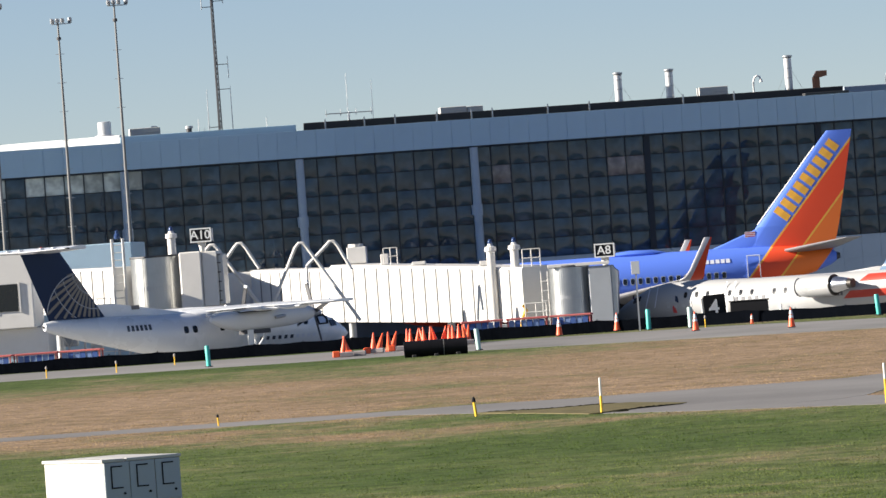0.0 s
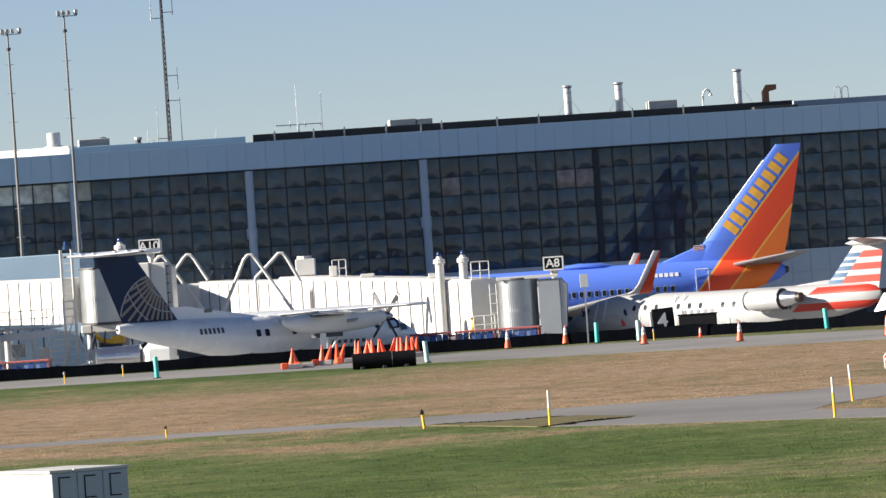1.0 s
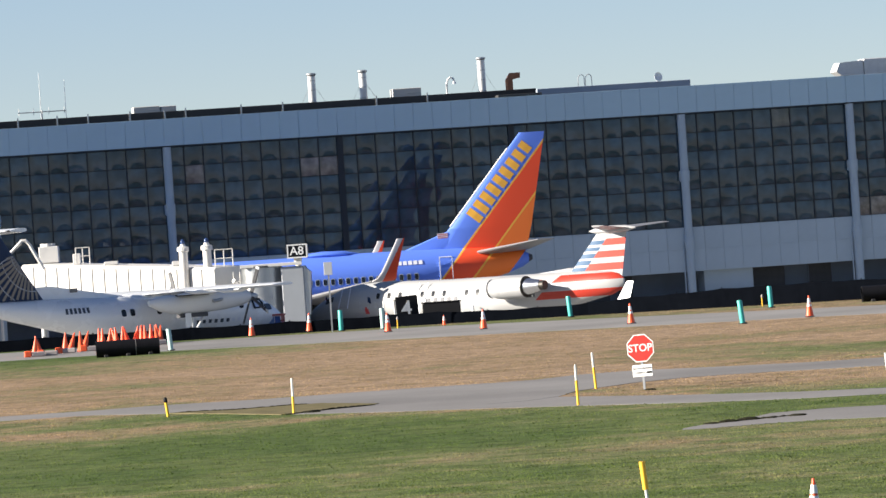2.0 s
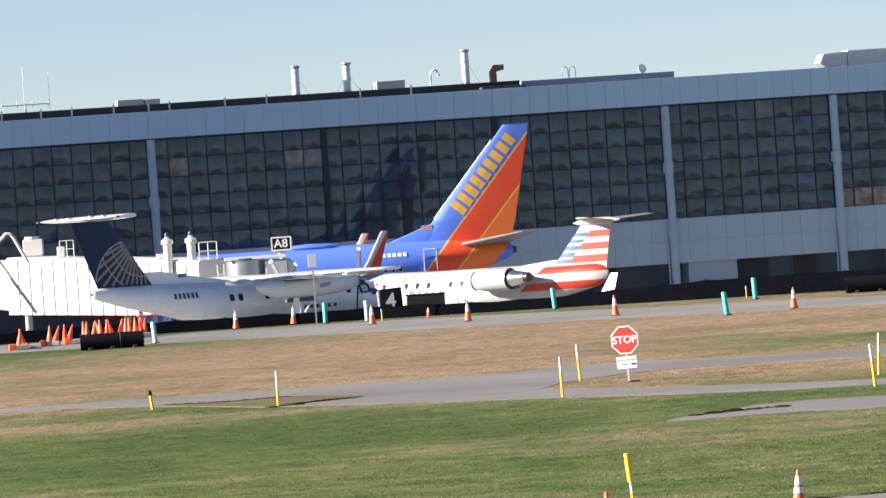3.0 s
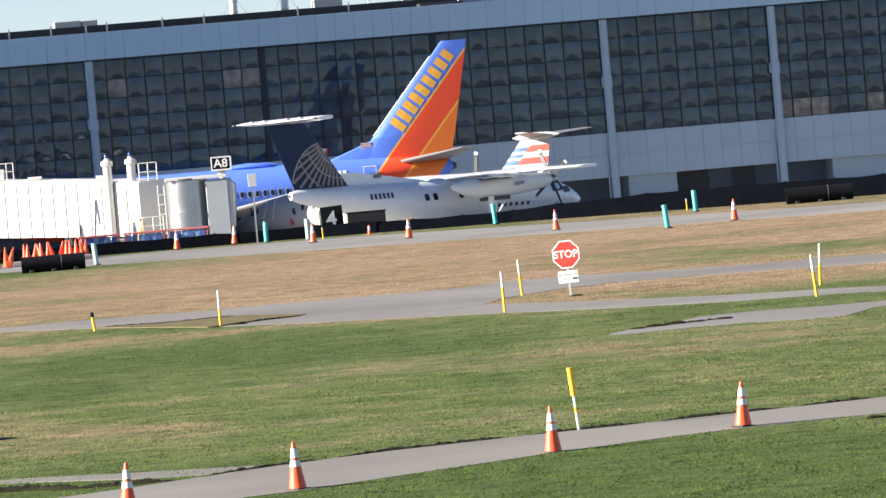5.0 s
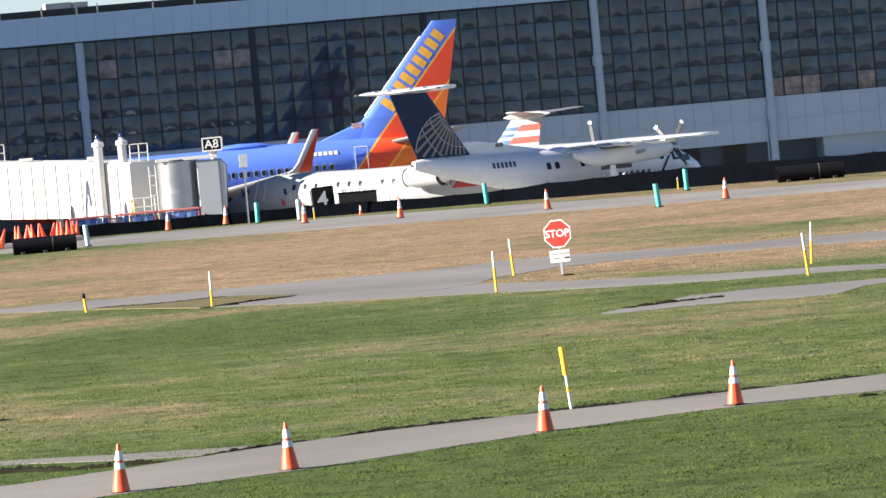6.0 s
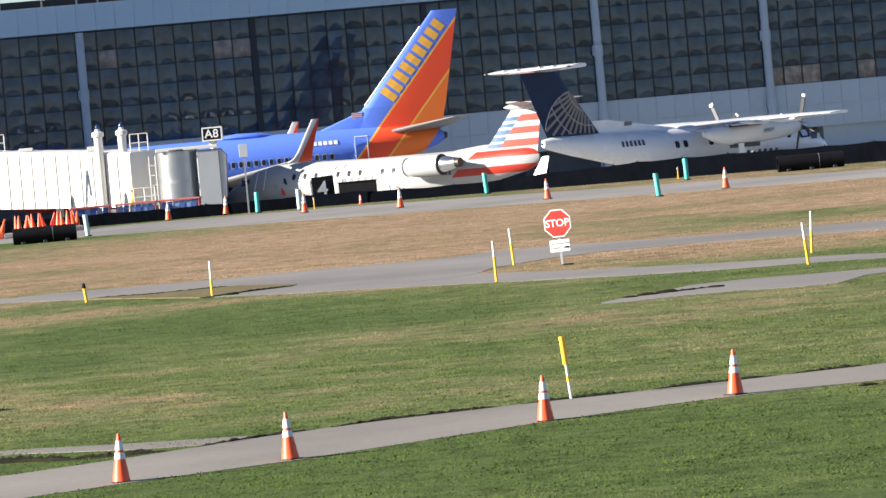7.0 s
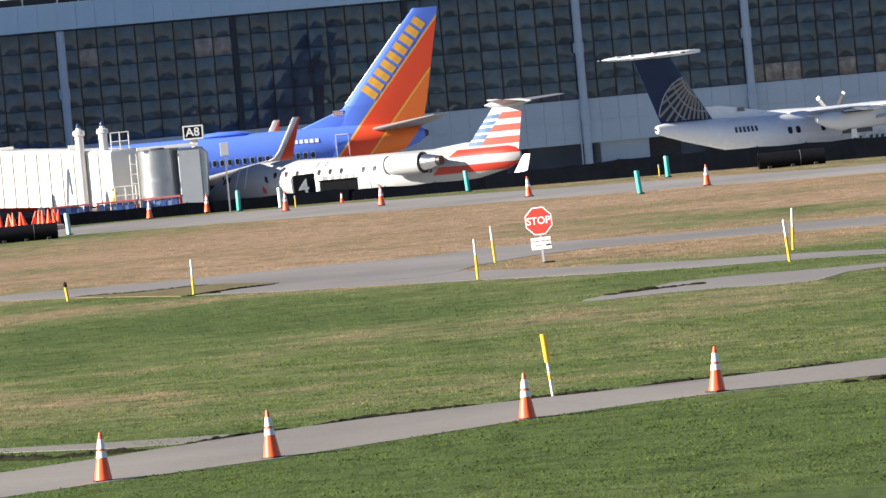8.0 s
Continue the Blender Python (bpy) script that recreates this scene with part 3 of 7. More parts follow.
def build_grass():
    """Short grass in clumps of three blades over the field, thinner further out."""
    rng = np.random.default_rng(7)
    def clumps(n, y0, y1, h0, h1):
        y = y0 + (y1 - y0) * rng.random(n)
        x = y * np.tan(np.radians(-8.2 + 13.6 * rng.random(n)))
        keep = ~((y > edge_y(PATH_NEAR, x) + 0.1) & (y < edge_y(PATH_FAR, x) - 0.1))
        for near, far in (ROAD_MAIN, ROAD_BRANCH, ROAD_SPUR, TAXIWAY):
            lo, hi = near[0][0], near[-1][0]
            keep &= ~((x > lo) & (x < hi) & (y > edge_y(near, x) + 0.1) & (y < edge_y(far, x) - 0.1))
        patch = np.sin(x * 1.7 + 0.6 * np.sin(y * 0.9)) * np.sin(y * 0.8 + x * 0.35)
        h = (h0 + (h1 - h0) * rng.random(n)) * (1 + 0.35 * patch)
        return x[keep], y[keep], h[keep]
    for name, n, y0, y1, h0, h1 in (("grass", 120000, 92, 150, 0.01, 0.03), ("grass", 80000, 150, 215, 0.01, 0.03), ("grass", 50000, 215, 298, 0.01, 0.03)):
        x, y, h = clumps(n, y0, y1, h0, h1)
        z = np.interp(y, [p[0] for p in PROFILE], [p[1] for p in PROFILE])
        m = len(x)
        verts = np.empty((m, 3, 3))
        a = rng.random(m) * 2 * np.pi
        w = 0.015 + 0.03 * rng.random(m)
        lean = 0.9 * h * (rng.random(m) - 0.3)
        dx, dy = np.cos(a) * w, np.sin(a) * w
        verts[:, 0, :] = np.stack([x - dx, y - dy, z - 0.006], 1)
        verts[:, 1, :] = np.stack([x + dx, y + dy, z - 0.006], 1)
        verts[:, 2, :] = np.stack([x + lean, y + lean * np.sin(a), z + h], 1)
        me = bpy.data.meshes.new(name)
        me.vertices.add(m * 3)
        me.vertices.foreach_set("co", verts.ravel())
        me.loops.add(m * 3)
        me.loops.foreach_set("vertex_index", np.arange(m * 3))
        me.polygons.add(m)
        me.polygons.foreach_set("loop_start", np.arange(0, m * 3, 3))
        me.update(calc_edges=True)
        me.materials.append(BLADES)
        tagged(new(name, me), "short mown grass, green with dry straw patches", "grass", kind="stuff")


build_ground()
build_roads()
build_grass()
build_soil_and_shadow()


# ---- the terminal ----
TY = 430.0                      # plane of the facade
MOD = 1.38                      # width of one facade panel
X0 = -35.0 - 45 * MOD           # left end of the facade
NMOD = 117
Z_SILL, Z_HEAD, Z_TOP = 5.55, 13.9, 15.85
BARE_COLUMNS = (-9.95, 2.5)


def build_terminal():
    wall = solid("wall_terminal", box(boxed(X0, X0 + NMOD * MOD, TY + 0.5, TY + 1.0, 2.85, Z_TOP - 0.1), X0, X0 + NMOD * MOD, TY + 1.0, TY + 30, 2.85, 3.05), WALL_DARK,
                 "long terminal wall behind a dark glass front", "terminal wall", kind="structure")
    solid("roof", boxed(X0, X0 + NMOD * MOD, TY + 1.002, TY + 60, Z_TOP - 0.35, Z_TOP - 0.1), ROOF, "flat black terminal roof", "roof", kind="structure")
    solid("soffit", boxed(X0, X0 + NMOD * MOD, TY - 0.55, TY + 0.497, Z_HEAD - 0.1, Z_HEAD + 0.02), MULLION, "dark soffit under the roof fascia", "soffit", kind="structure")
    fascia = solid("fascia", boxed(X0, X0 + NMOD * MOD, TY - 0.52, TY + 0.496, Z_HEAD + 0.03, Z_TOP), FASCIA, "blue-grey metal panel fascia along the roof edge", "fascia", kind="structure")
    me = finish(boxed(-MOD / 2 + 0.012, MOD / 2 - 0.012, -0.04, 0, 0, Z_TOP - Z_HEAD, bevel=0.008), "panel", FASCIA)
    for i in range(NMOD):
        part("panel", me, FASCIA, fascia, m=pose(X0 + (i + 0.5) * MOD, TY - 0.525, Z_HEAD))
    lower = solid("wall_lower", boxed(X0, X0 + NMOD * MOD, TY - 0.1, TY + 0.49, 2.3, Z_SILL), COLUMN, "pale concrete panel band under the windows", "wall", kind="structure")
    me = finish(boxed(-MOD / 2 + 0.009, MOD / 2 - 0.009, -0.04, 0, 0, 1.61, bevel=0.006), "panel", CONCRETE)
    for i in range(NMOD):
        for z in (2.31, 3.935):
            part("panel", me, CONCRETE, lower, m=pose(X0 + (i + 0.5) * MOD, TY - 0.105, z))
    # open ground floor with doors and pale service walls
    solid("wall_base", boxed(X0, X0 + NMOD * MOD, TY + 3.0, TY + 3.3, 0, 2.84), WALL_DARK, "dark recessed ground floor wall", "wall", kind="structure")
    for x0, x1 in ((16.0, 19.6), (-1.0, 4.5), (31.2, 37), (-16, -12), (40, 46)):
        solid("service_room", boxed(x0, x1, TY + 0.6, TY + 2.98, 0, 2.82, bevel=0.02), CONCRETE, "pale block service room under the terminal", "service room")
    for x0, w in ((19.9, 2.6), (24.2, 1.8), (6.5, 3.0), (10, 1.2)):
        d = thing("service_door", "closed grey steel door in the recessed ground floor", "door", pose(x0, TY + 2.9, 0))
        part("door_leaf", boxed(0.06, w - 0.06, -0.02, 0.05, 0.01, 2.3, bevel=0.01), DARK_STEEL, d)
        part("door_frame", box(box(boxed(0, 0.06, -0.04, 0.09, 0, 2.36), w - 0.06, w, -0.04, 0.09, 0, 2.36), 0.06, w - 0.06, -0.04, 0.09, 2.3, 2.36), WALL_DARK, d)
    # glass front, bay by bay
    rows_z = [Z_SILL + (Z_HEAD - 0.1 - Z_SILL) * i / 6 for i in range(7)]
    ph = rows_z[1] - rows_z[0]
    bulge = random.Random(17)

    def bowed(material):
        """A pane with a slightly bowed face, as sealed glazing has."""
        bm = bmesh.new()
        nx, nz = 6, 6
        deep, skew, twist = bulge.uniform(0.008, 0.02), bulge.uniform(-0.3, 0.3), bulge.uniform(-0.006, 0.006)
        w, lo, hi = MOD / 2 - 0.03, 0.03, ph - 0.03
        grid = []
        for a in range(nx + 1):
            col = []
            for b in range(nz + 1):
                u, v = 2 * a / nx - 1, 2 * b / nz - 1
                bow = -deep * (1 - u * u) * (1 - v * v) * (1 + skew * u) + twist * u * v
                col.append(bm.verts.new((w * u, 0.012 + bow, lo + (hi - lo) * (v + 1) / 2)))
            grid.append(col)
        for p, q in zip(grid, grid[1:]):
            for k in range(nz):
                bm.faces.new((p[k], q[k], q[k + 1], p[k + 1]))
        box(bm, -w, w, 0.03, 0.045, lo, hi)
        me = finish(bm, "pane", material)
        for f in me.polygons:
            f.use_smooth = len(f.vertices) == 4 and f.index < nx * nz
        return me
    panes = [bowed(FACADE_GLASS) for _ in range(9)]
    pane_pale, pane_day, pane_beige, pane_chair = (bowed(g) for g in (PAINTED_CLEAR_GLASS, PALE_GLASS, BEIGE_GLASS, BLIND_GLASS))
    post = finish(boxed(-0.035, 0.035, -0.09, 0.03, Z_SILL, Z_HEAD - 0.1), "mullion", MULLION)
    rail = finish(boxed(0.0, 9 * MOD, -0.05, 0.03, -0.03, 0.03), "transom", MULLION)
    rnd = random.Random(5)
    for b in range(NMOD // 9):
        xb = X0 + b * 9 * MOD
        w = thing(f"window_{b + 1}", "dark tinted glass bay with slim mullions", "window wall", pose(xb, TY, 0), kind="structure")
        for i in range(9):
            part("mullion", post, MULLION, w, m=pose(i * MOD, 0, 0))
            for r in range(6):
                me = rnd.choice(panes)
                x = xb + (i + 0.5) * MOD
                # pale panes that carry painted daylight and reflection
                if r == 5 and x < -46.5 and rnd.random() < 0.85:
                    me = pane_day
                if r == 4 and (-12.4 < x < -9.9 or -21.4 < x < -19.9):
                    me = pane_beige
                if r == 0 and x > 27 and rnd.random() < 0.7:
                    me = pane_chair
                if (r == 5 and 15.5 < x < 28 and rnd.random() < 0.12):
                    me = pane_pale
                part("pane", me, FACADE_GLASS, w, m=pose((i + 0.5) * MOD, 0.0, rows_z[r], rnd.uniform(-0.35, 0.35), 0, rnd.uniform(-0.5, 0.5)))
        for z in rows_z[1:6]:
            part("transom", rail, MULLION, w, m=pose(0, 0, z))
    # round columns that stand before the glass
    for i in range(-4, 9):
        x = -35.0 + 0.12 + 12.44 * i
        if min(abs(x - q) for q in BARE_COLUMNS) < 1:
            solid("wide_mullion", boxed(x - 0.22, x + 0.22, TY - 0.2, TY - 0.1, Z_SILL, Z_HEAD - 0.1), MULLION, "wide dark blue facade post", "post", kind="structure")
            continue
        c = thing("column", "round pale blue-grey column before the terminal glass", "column", pose(x, TY - 0.3, 0), group="terminal columns")
        part("shaft", tubed((0, 0, 0), (0, 0, Z_HEAD - 0.1), 0.3, seg=20), COLUMN, c, smooth=True)
        part("collar", tubed((0, 0, 8.9), (0, 0, 9.7), 0.36, seg=20), COLUMN, c, smooth=True)
        part("bracket", boxed(-0.42, -0.36, -0.1, 0.1, 8.95, 9.65), COLUMN, c)
        part("base_collar", tubed((0, 0, 4.0), (0, 0, 4.8), 0.35, seg=20), COLUMN, c, smooth=True)
        part("downpipe", tubed((-0.42, 0.1, 0.2), (-0.42, 0.1, 4.4), 0.06, seg=8), COLUMN, c)


def build_roof_things():
    def at_roof(x, y=TY + 5, z=Z_TOP - 0.1):
        return pose(x + 0.176 * (y - TY), y, z)
    for x, h in ((-11.86, 2.9), (-8.12, 2.9), (0.6, 3.3)):
        c = thing("flue_pipe", "tall galvanised roof flue with a rain cap and guy wires", "flue", at_roof(x), group="roof flues")
        part("pipe", tubed((0, 0, 0), (0, 0, h - 0.25), 0.28, seg=16), FLUE, c, smooth=True)
        for z in (0.8, 1.6, 2.3):
            part("band", tubed((0, 0, z), (0, 0, z + 0.08), 0.3, seg=16), GREY_METAL, c)
        part("cap", lathe(bmesh.new(), [(h - 0.25, 0.25), (h - 0.12, 0.36), (h - 0.03, 0.36), (h, 0.2)], 16), GREY_METAL, c, smooth=True)
        for dx in (-1.1, 1.5):
            part("guy_wire", tubed((0, 0, h - 0.7), (dx, 0.4, 0), 0.009, seg=5), DARK_STEEL, c)
    c = thing("gooseneck_duct", "rusty square gooseneck exhaust duct on the roof", "duct", at_roof(2.62))
    part("riser", boxed(-0.26, 0.2, -0.3, 0.3, 0, 1.5, bevel=0.03), RUST, c)
    bm = bmesh.new()
    slab(bm, [(-0.26, -0.3, 1.5), (0.2, -0.3, 1.5), (0.75, -0.3, 1.62), (0.75, -0.3, 2.0), (0.05, -0.3, 2.0)], (0, 1, 0), 0.6)
    part("hood", bm, RUST, c)
    c = thing("gooseneck_vent", "white swan-neck vent pipe on the roof", "vent", at_roof(-2.0))
    part("pipe", bent(bmesh.new(), [(0, 0, 0), (0, 0, 1.5), (0.08, 0, 1.78), (0.28, 0, 1.95), (0.48, 0, 1.87), (0.55, 0, 1.65)], 0.075), WHITE, c, smooth=True)
    part("hood", tubed((0.55, 0, 1.67), (0.55, 0, 1.47), 0.1, 0.17), WHITE, c, smooth=True)
    for x, w, h, lab in ((-5.05, 2.1, 1.35, "pale"), (-24.0, 1.9, 1.2, "grey"), (-22.4, 1.1, 1.15, "grey"), (-46.2, 2.2, 1.2, "grey")):
        c = thing("rooftop_unit", f"{lab} metal rooftop ventilation unit with louvres", "ventilation unit", at_roof(x), group="rooftop units")
        part("casing", boxed(-w / 2, w / 2, -0.6, 0.6, 0.1, h, bevel=0.03), CABINET_CREAM, c)
        part("curb", boxed(-w / 2 - 0.06, w / 2 + 0.06, -0.66, 0.66, 0, 0.1), DARK_STEEL, c)
        for k in range(4):
            part("louvre", boxed(0.05, w / 2 - 0.1, -0.64, -0.6, 0.2 + k * h * 0.18, 0.25 + k * h * 0.18), GREY_METAL, c)
    # big air handler with a hooded intake
    c = thing("air_handler", "large galvanised rooftop air handler with angled hood", "air handler", at_roof(29.4))
    part("casing", boxed(-0.6, 2.7, -1, 1, 0.15, 1.4, bevel=0.05), FLUE, c)
    bm = bmesh.new()
    slab(bm, [(-2.7, -1, 0.55), (-2.3, -1, 0.25), (-0.66, -1, 0.2), (-0.66, -1, 1.3), (-2.4, -1, 1.2)], (0, 1, 0), 2)
    part("intake_hood", bm, FLUE, c)
    bm = bmesh.new()
    slab(bm, [(2.7, -0.9, 0.3), (3.3, -0.9, 0.6), (3.3, -0.9, 1.0), (2.7, -0.9, 1.35)], (0, 1, 0), 1.8)
    part("outlet", bm, GREY_METAL, c)
    part("skid", boxed(-2.4, 2.6, -0.8, 0.8, 0, 0.15), DARK_STEEL, c)
    # black low parapet with posts, pale parapet further along
    c = thing("roof_screen", "low black roof-edge screen with posts", "roof screen", pose(0.28, TY + 1.6, Z_TOP - 0.1))
    part("rail", boxed(-34.5, 4.5, 0, 0.2, 0.0, 0.68, bevel=0.02), ROOF, c)
    part("ledge", boxed(1.5, 4.7, -1.2, -0.02, 0.1, 0.32, bevel=0.02), ROOF, c)
    for x in (-33, -30.2, -28, -25, -22.5, -21, -17, -14, -3.5, -7.2):
        part("post", boxed(x, x + 0.1, -0.06, -0.003, 0, 0.85), GREY_METAL, c)
    part("hatch", boxed(-27.4, -24.4, 0.3, 1.4, 0.1, 0.62, bevel=0.03), WHITE, c, "white roof hatch")
    solid("roof_parapet", boxed(5.6, 17.0, TY + 5.6, TY + 6.2, Z_TOP - 0.1, Z_TOP + 0.62, bevel=0.02), ROOF_GREY, "blue-grey raised roof parapet", "parapet", kind="structure")
    solid("roof_parapet_left", boxed(-47.3, -34.8, TY + 1.2, TY + 2.0, Z_TOP - 0.1, Z_TOP + 0.5, bevel=0.02), FASCIA, "blue-grey raised roof parapet above the gates", "parapet", kind="structure")
    solid("roof_ledge", boxed(-30, 0, 0, 0.3, -0.1, 0.62, bevel=0.02), WHITE, "sunlit white parapet set back at an angle on the roof", "parapet", kind="structure", m=pose(-47.35, TY + 1.3, Z_TOP, 0, 0, -30))
    c = thing("roof_ladder", "hooped steel access ladder top on the roof", "ladder", at_roof(7.7, TY + 6.5))
    for dx in (0, 0.55):
        part("rail", bent(bmesh.new(), [(dx, 0, 0), (dx, 0, 1.3), (dx + 0.1, 0, 1.55), (dx + 0.3, 0, 1.6), (dx + 0.45, 0, 1.45), (dx + 0.5, 0, 0)], 0.03), GREY_METAL, c)
    for x, z, r in ((13.6, 0.95, 0.34), (-45.7, 0.8, 0.45)):
        c = thing("satellite_dish", "small pale satellite dish on the roof", "satellite dish", at_roof(x, TY + 6.5, Z_TOP - 0.1))
        part("mast", tubed((0, 0, 0), (0, 0, z), 0.05), GREY_METAL, c)
        part("reflector", lathe(bmesh.new(), [(0, 0.05), (0.06, r * 0.6), (0.16, r), (0.18, r), (0.08, r * 0.6), (0.03, 0.05)], 20), WHITE, c, smooth=True, m=pose(0, 0, z + 0.1, 80, 0, 20))
    c = thing("roof_exhaust_fan", "round galvanised mushroom exhaust fan", "fan", at_roof(-48.8, TY + 3))
    part("drum", lathe(bmesh.new(), [(0, 0.5), (0.5, 0.5), (0.55, 0.75), (0.8, 0.7), (0.85, 0.48), (1.75, 0.48), (1.8, 0.4)], 20), FLUE, c, smooth=True)
    part("curb", boxed(-0.6, 0.6, -0.6, 0.6, -0.02, 0.03), DARK_STEEL, c)
    c = thing("vent_stack", "short dark roof vent stack with a cap", "vent", at_roof(-42.8, TY + 3))
    part("stack", tubed((0, 0, 0), (0, 0, 0.9), 0.2), DARK_STEEL, c)
    part("cap", tubed((0, 0, 0.9), (0, 0, 1.08), 0.28), GREY_METAL, c)
    # television aerial
    c = thing("roof_aerial", "wide horizontal dipole aerial on a thin roof mast", "aerial", at_roof(-31.3, TY + 3))
    part("mast", tubed((0, 0, 0), (0, 0, 1.35), 0.05), GREY_METAL, c)
    part("boom", tubed((-1.7, 0, 1.25), (1.7, 0, 1.25), 0.035), GREY_METAL, c)
    for x in (-1.65, -0.6, 0.5, 1.6):
        part("element", tubed((x, 0, 1.05), (x, 0, 1.55), 0.025), GREY_METAL, c)
    for x, h in ((-31.6, 4.2), (-29.8, 3.6), (-37.5, 1.4), (-42.4, 1.6), (-42.0, 0.9)):
        c = thing("whip_aerial", "thin pale whip aerial on the roof", "aerial", at_roof(x, TY + 6), group="whip aerials")
        part("whip", tubed((0, 0, 0), (0, 0, h), 0.025, 0.015, 6), WHITE, c)
        part("foot", tubed((0, 0, 0), (0, 0, 0.3), 0.05), GREY_METAL, c)


def build_floodlights():
    # tall floodlight poles before the terminal
    for x, y, top in ((-49.6, 410, 24.2), (-45.6, 410, 25.2), (-54.4, 410, 25.5)):
        c = thing("floodlight_pole", "tall slim galvanised floodlight pole with lamp heads", "light pole", pose(x, y, 0), group="floodlight poles")
        part("pole", tubed((0, 0, 0.3), (0, 0, top), 0.15, 0.065, 12), POLE_GREY, c, smooth=True)
        part("footing", tubed((0, 0, 0), (0, 0, 0.3), 0.4), CONCRETE, c)
        part("crossarm", boxed(-0.45, 0.9, -0.04, 0.04, top - 0.12, top - 0.05), GREY_METAL, c)
        for dx, a in ((-0.4, 20), (-0.05, 10), (0.3, 10), (0.85, -35)):
            part("lamp_head", boxed(-0.13, 0.13, -0.2, 0.15, 0, 0.3, bevel=0.04), GREY_METAL, c, m=pose(dx, 0, top, a, 0, 15))
        part("ring", tubed((0, 0, top - 1.2), (0, 0, top - 1.0), 0.16), DARK_STEEL, c)
        for z in range(2, int(top) - 1, 2):
            part("step_peg", boxed(-0.3, 0.3, -0.02, 0.02, z, z + 0.04), GREY_METAL, c)


def build_radio_mast():
    """A lattice mast on the roof."""
    c = thing("radio_mast", "dark lattice radio mast with whip aerials on the roof", "radio mast", pose(-39.95, TY + 4, Z_TOP - 0.1))
    h = 13.0
    legs = [(0.13 * math.cos(a), 0.13 * math.sin(a)) for a in (0.3, 2.4, 4.5)]
    for x, y in legs:
        part("leg", tubed((x, y, 0), (x * 0.55, y * 0.55, h), 0.045, 0.035, 6), DARK_STEEL, c)
    bm = bmesh.new()
    for k in range(34):
        z0, z1 = k * h / 34, (k + 1) * h / 34
        for i in range(3):
            a, b = legs[i], legs[(i + 1) % 3]
            s0, s1 = 1 - 0.45 * z0 / h, 1 - 0.45 * z1 / h
            tube(bm, (a[0] * s0, a[1] * s0, z0), (b[0] * s1, b[1] * s1, z1), 0.02, seg=4)
    part("bracing", bm, DARK_STEEL, c)
    for x, z0, z1, arm in ((-0.75, 9.4, 12.2, 9.6), (0.8, 9.8, 13, 10.0), (0.85, 4.4, 6.0, 5.4), (0.9, 0.2, 3.8, 3.6), (-0.8, 0.2, 3.6, 0.9)):
        part("aerial", tubed((x, 0, z0), (x, 0, z1), 0.035, 0.02, 6), GREY_METAL, c)
        part("arm", tubed((0, 0, arm), (x, 0, arm), 0.03, seg=6), DARK_STEEL, c)


# ---- aircraft. Each one points along +x, stands on z = 0 and has its tail end at x = 0 ----
def oval_window(w, h, d=0.03):
    bm = bmesh.new()
    pts = [(w * math.copysign(abs(math.cos(a)) ** 0.6, math.cos(a)), 0, h * math.copysign(abs(math.sin(a)) ** 0.6, math.sin(a))) for a in [2 * math.pi * i / 12 for i in range(12)]]
    return slab(bm, pts, (0, 1, 0), d)


def side_y(st, x, z, sign):
    """y of the fuselage skin at x and height z."""
    for a, b in zip(st, st[1:]):
        lo, hi = min(a[0], b[0]), max(a[0], b[0])
        if lo <= x <= hi:
            u = (x - a[0]) / (b[0] - a[0])
            zc, w, h = (a[i] + (b[i] - a[i]) * u for i in (1, 2, 3))
            q = max(0.0, 1 - ((z - zc) / h) ** 2)
            return sign * w * math.sqrt(q), math.degrees(math.atan2((z - zc) / h ** 2, math.sqrt(q) / w + 1e-6))
    return 0.0, 0.0


def on_skin(name, me, mat, parent, st, x, z, sign, label=""):
    y, tip = side_y(st, x, z, sign)
    part(name, me, mat, parent, label, m=pose(x, y - 0.015, z, -tip if sign < 0 else tip))


def marking_bars(parent, st, x, z, n, w, h, gap, sign, mat, name="marking_bar", label=""):
    me = finish(boxed(-w / 2, w / 2, 0, 0.03, -h / 2, h / 2), name, mat)
    for i in range(n):
        on_skin(name, me, mat, parent, st, x + i * (w + gap), z, sign, label)


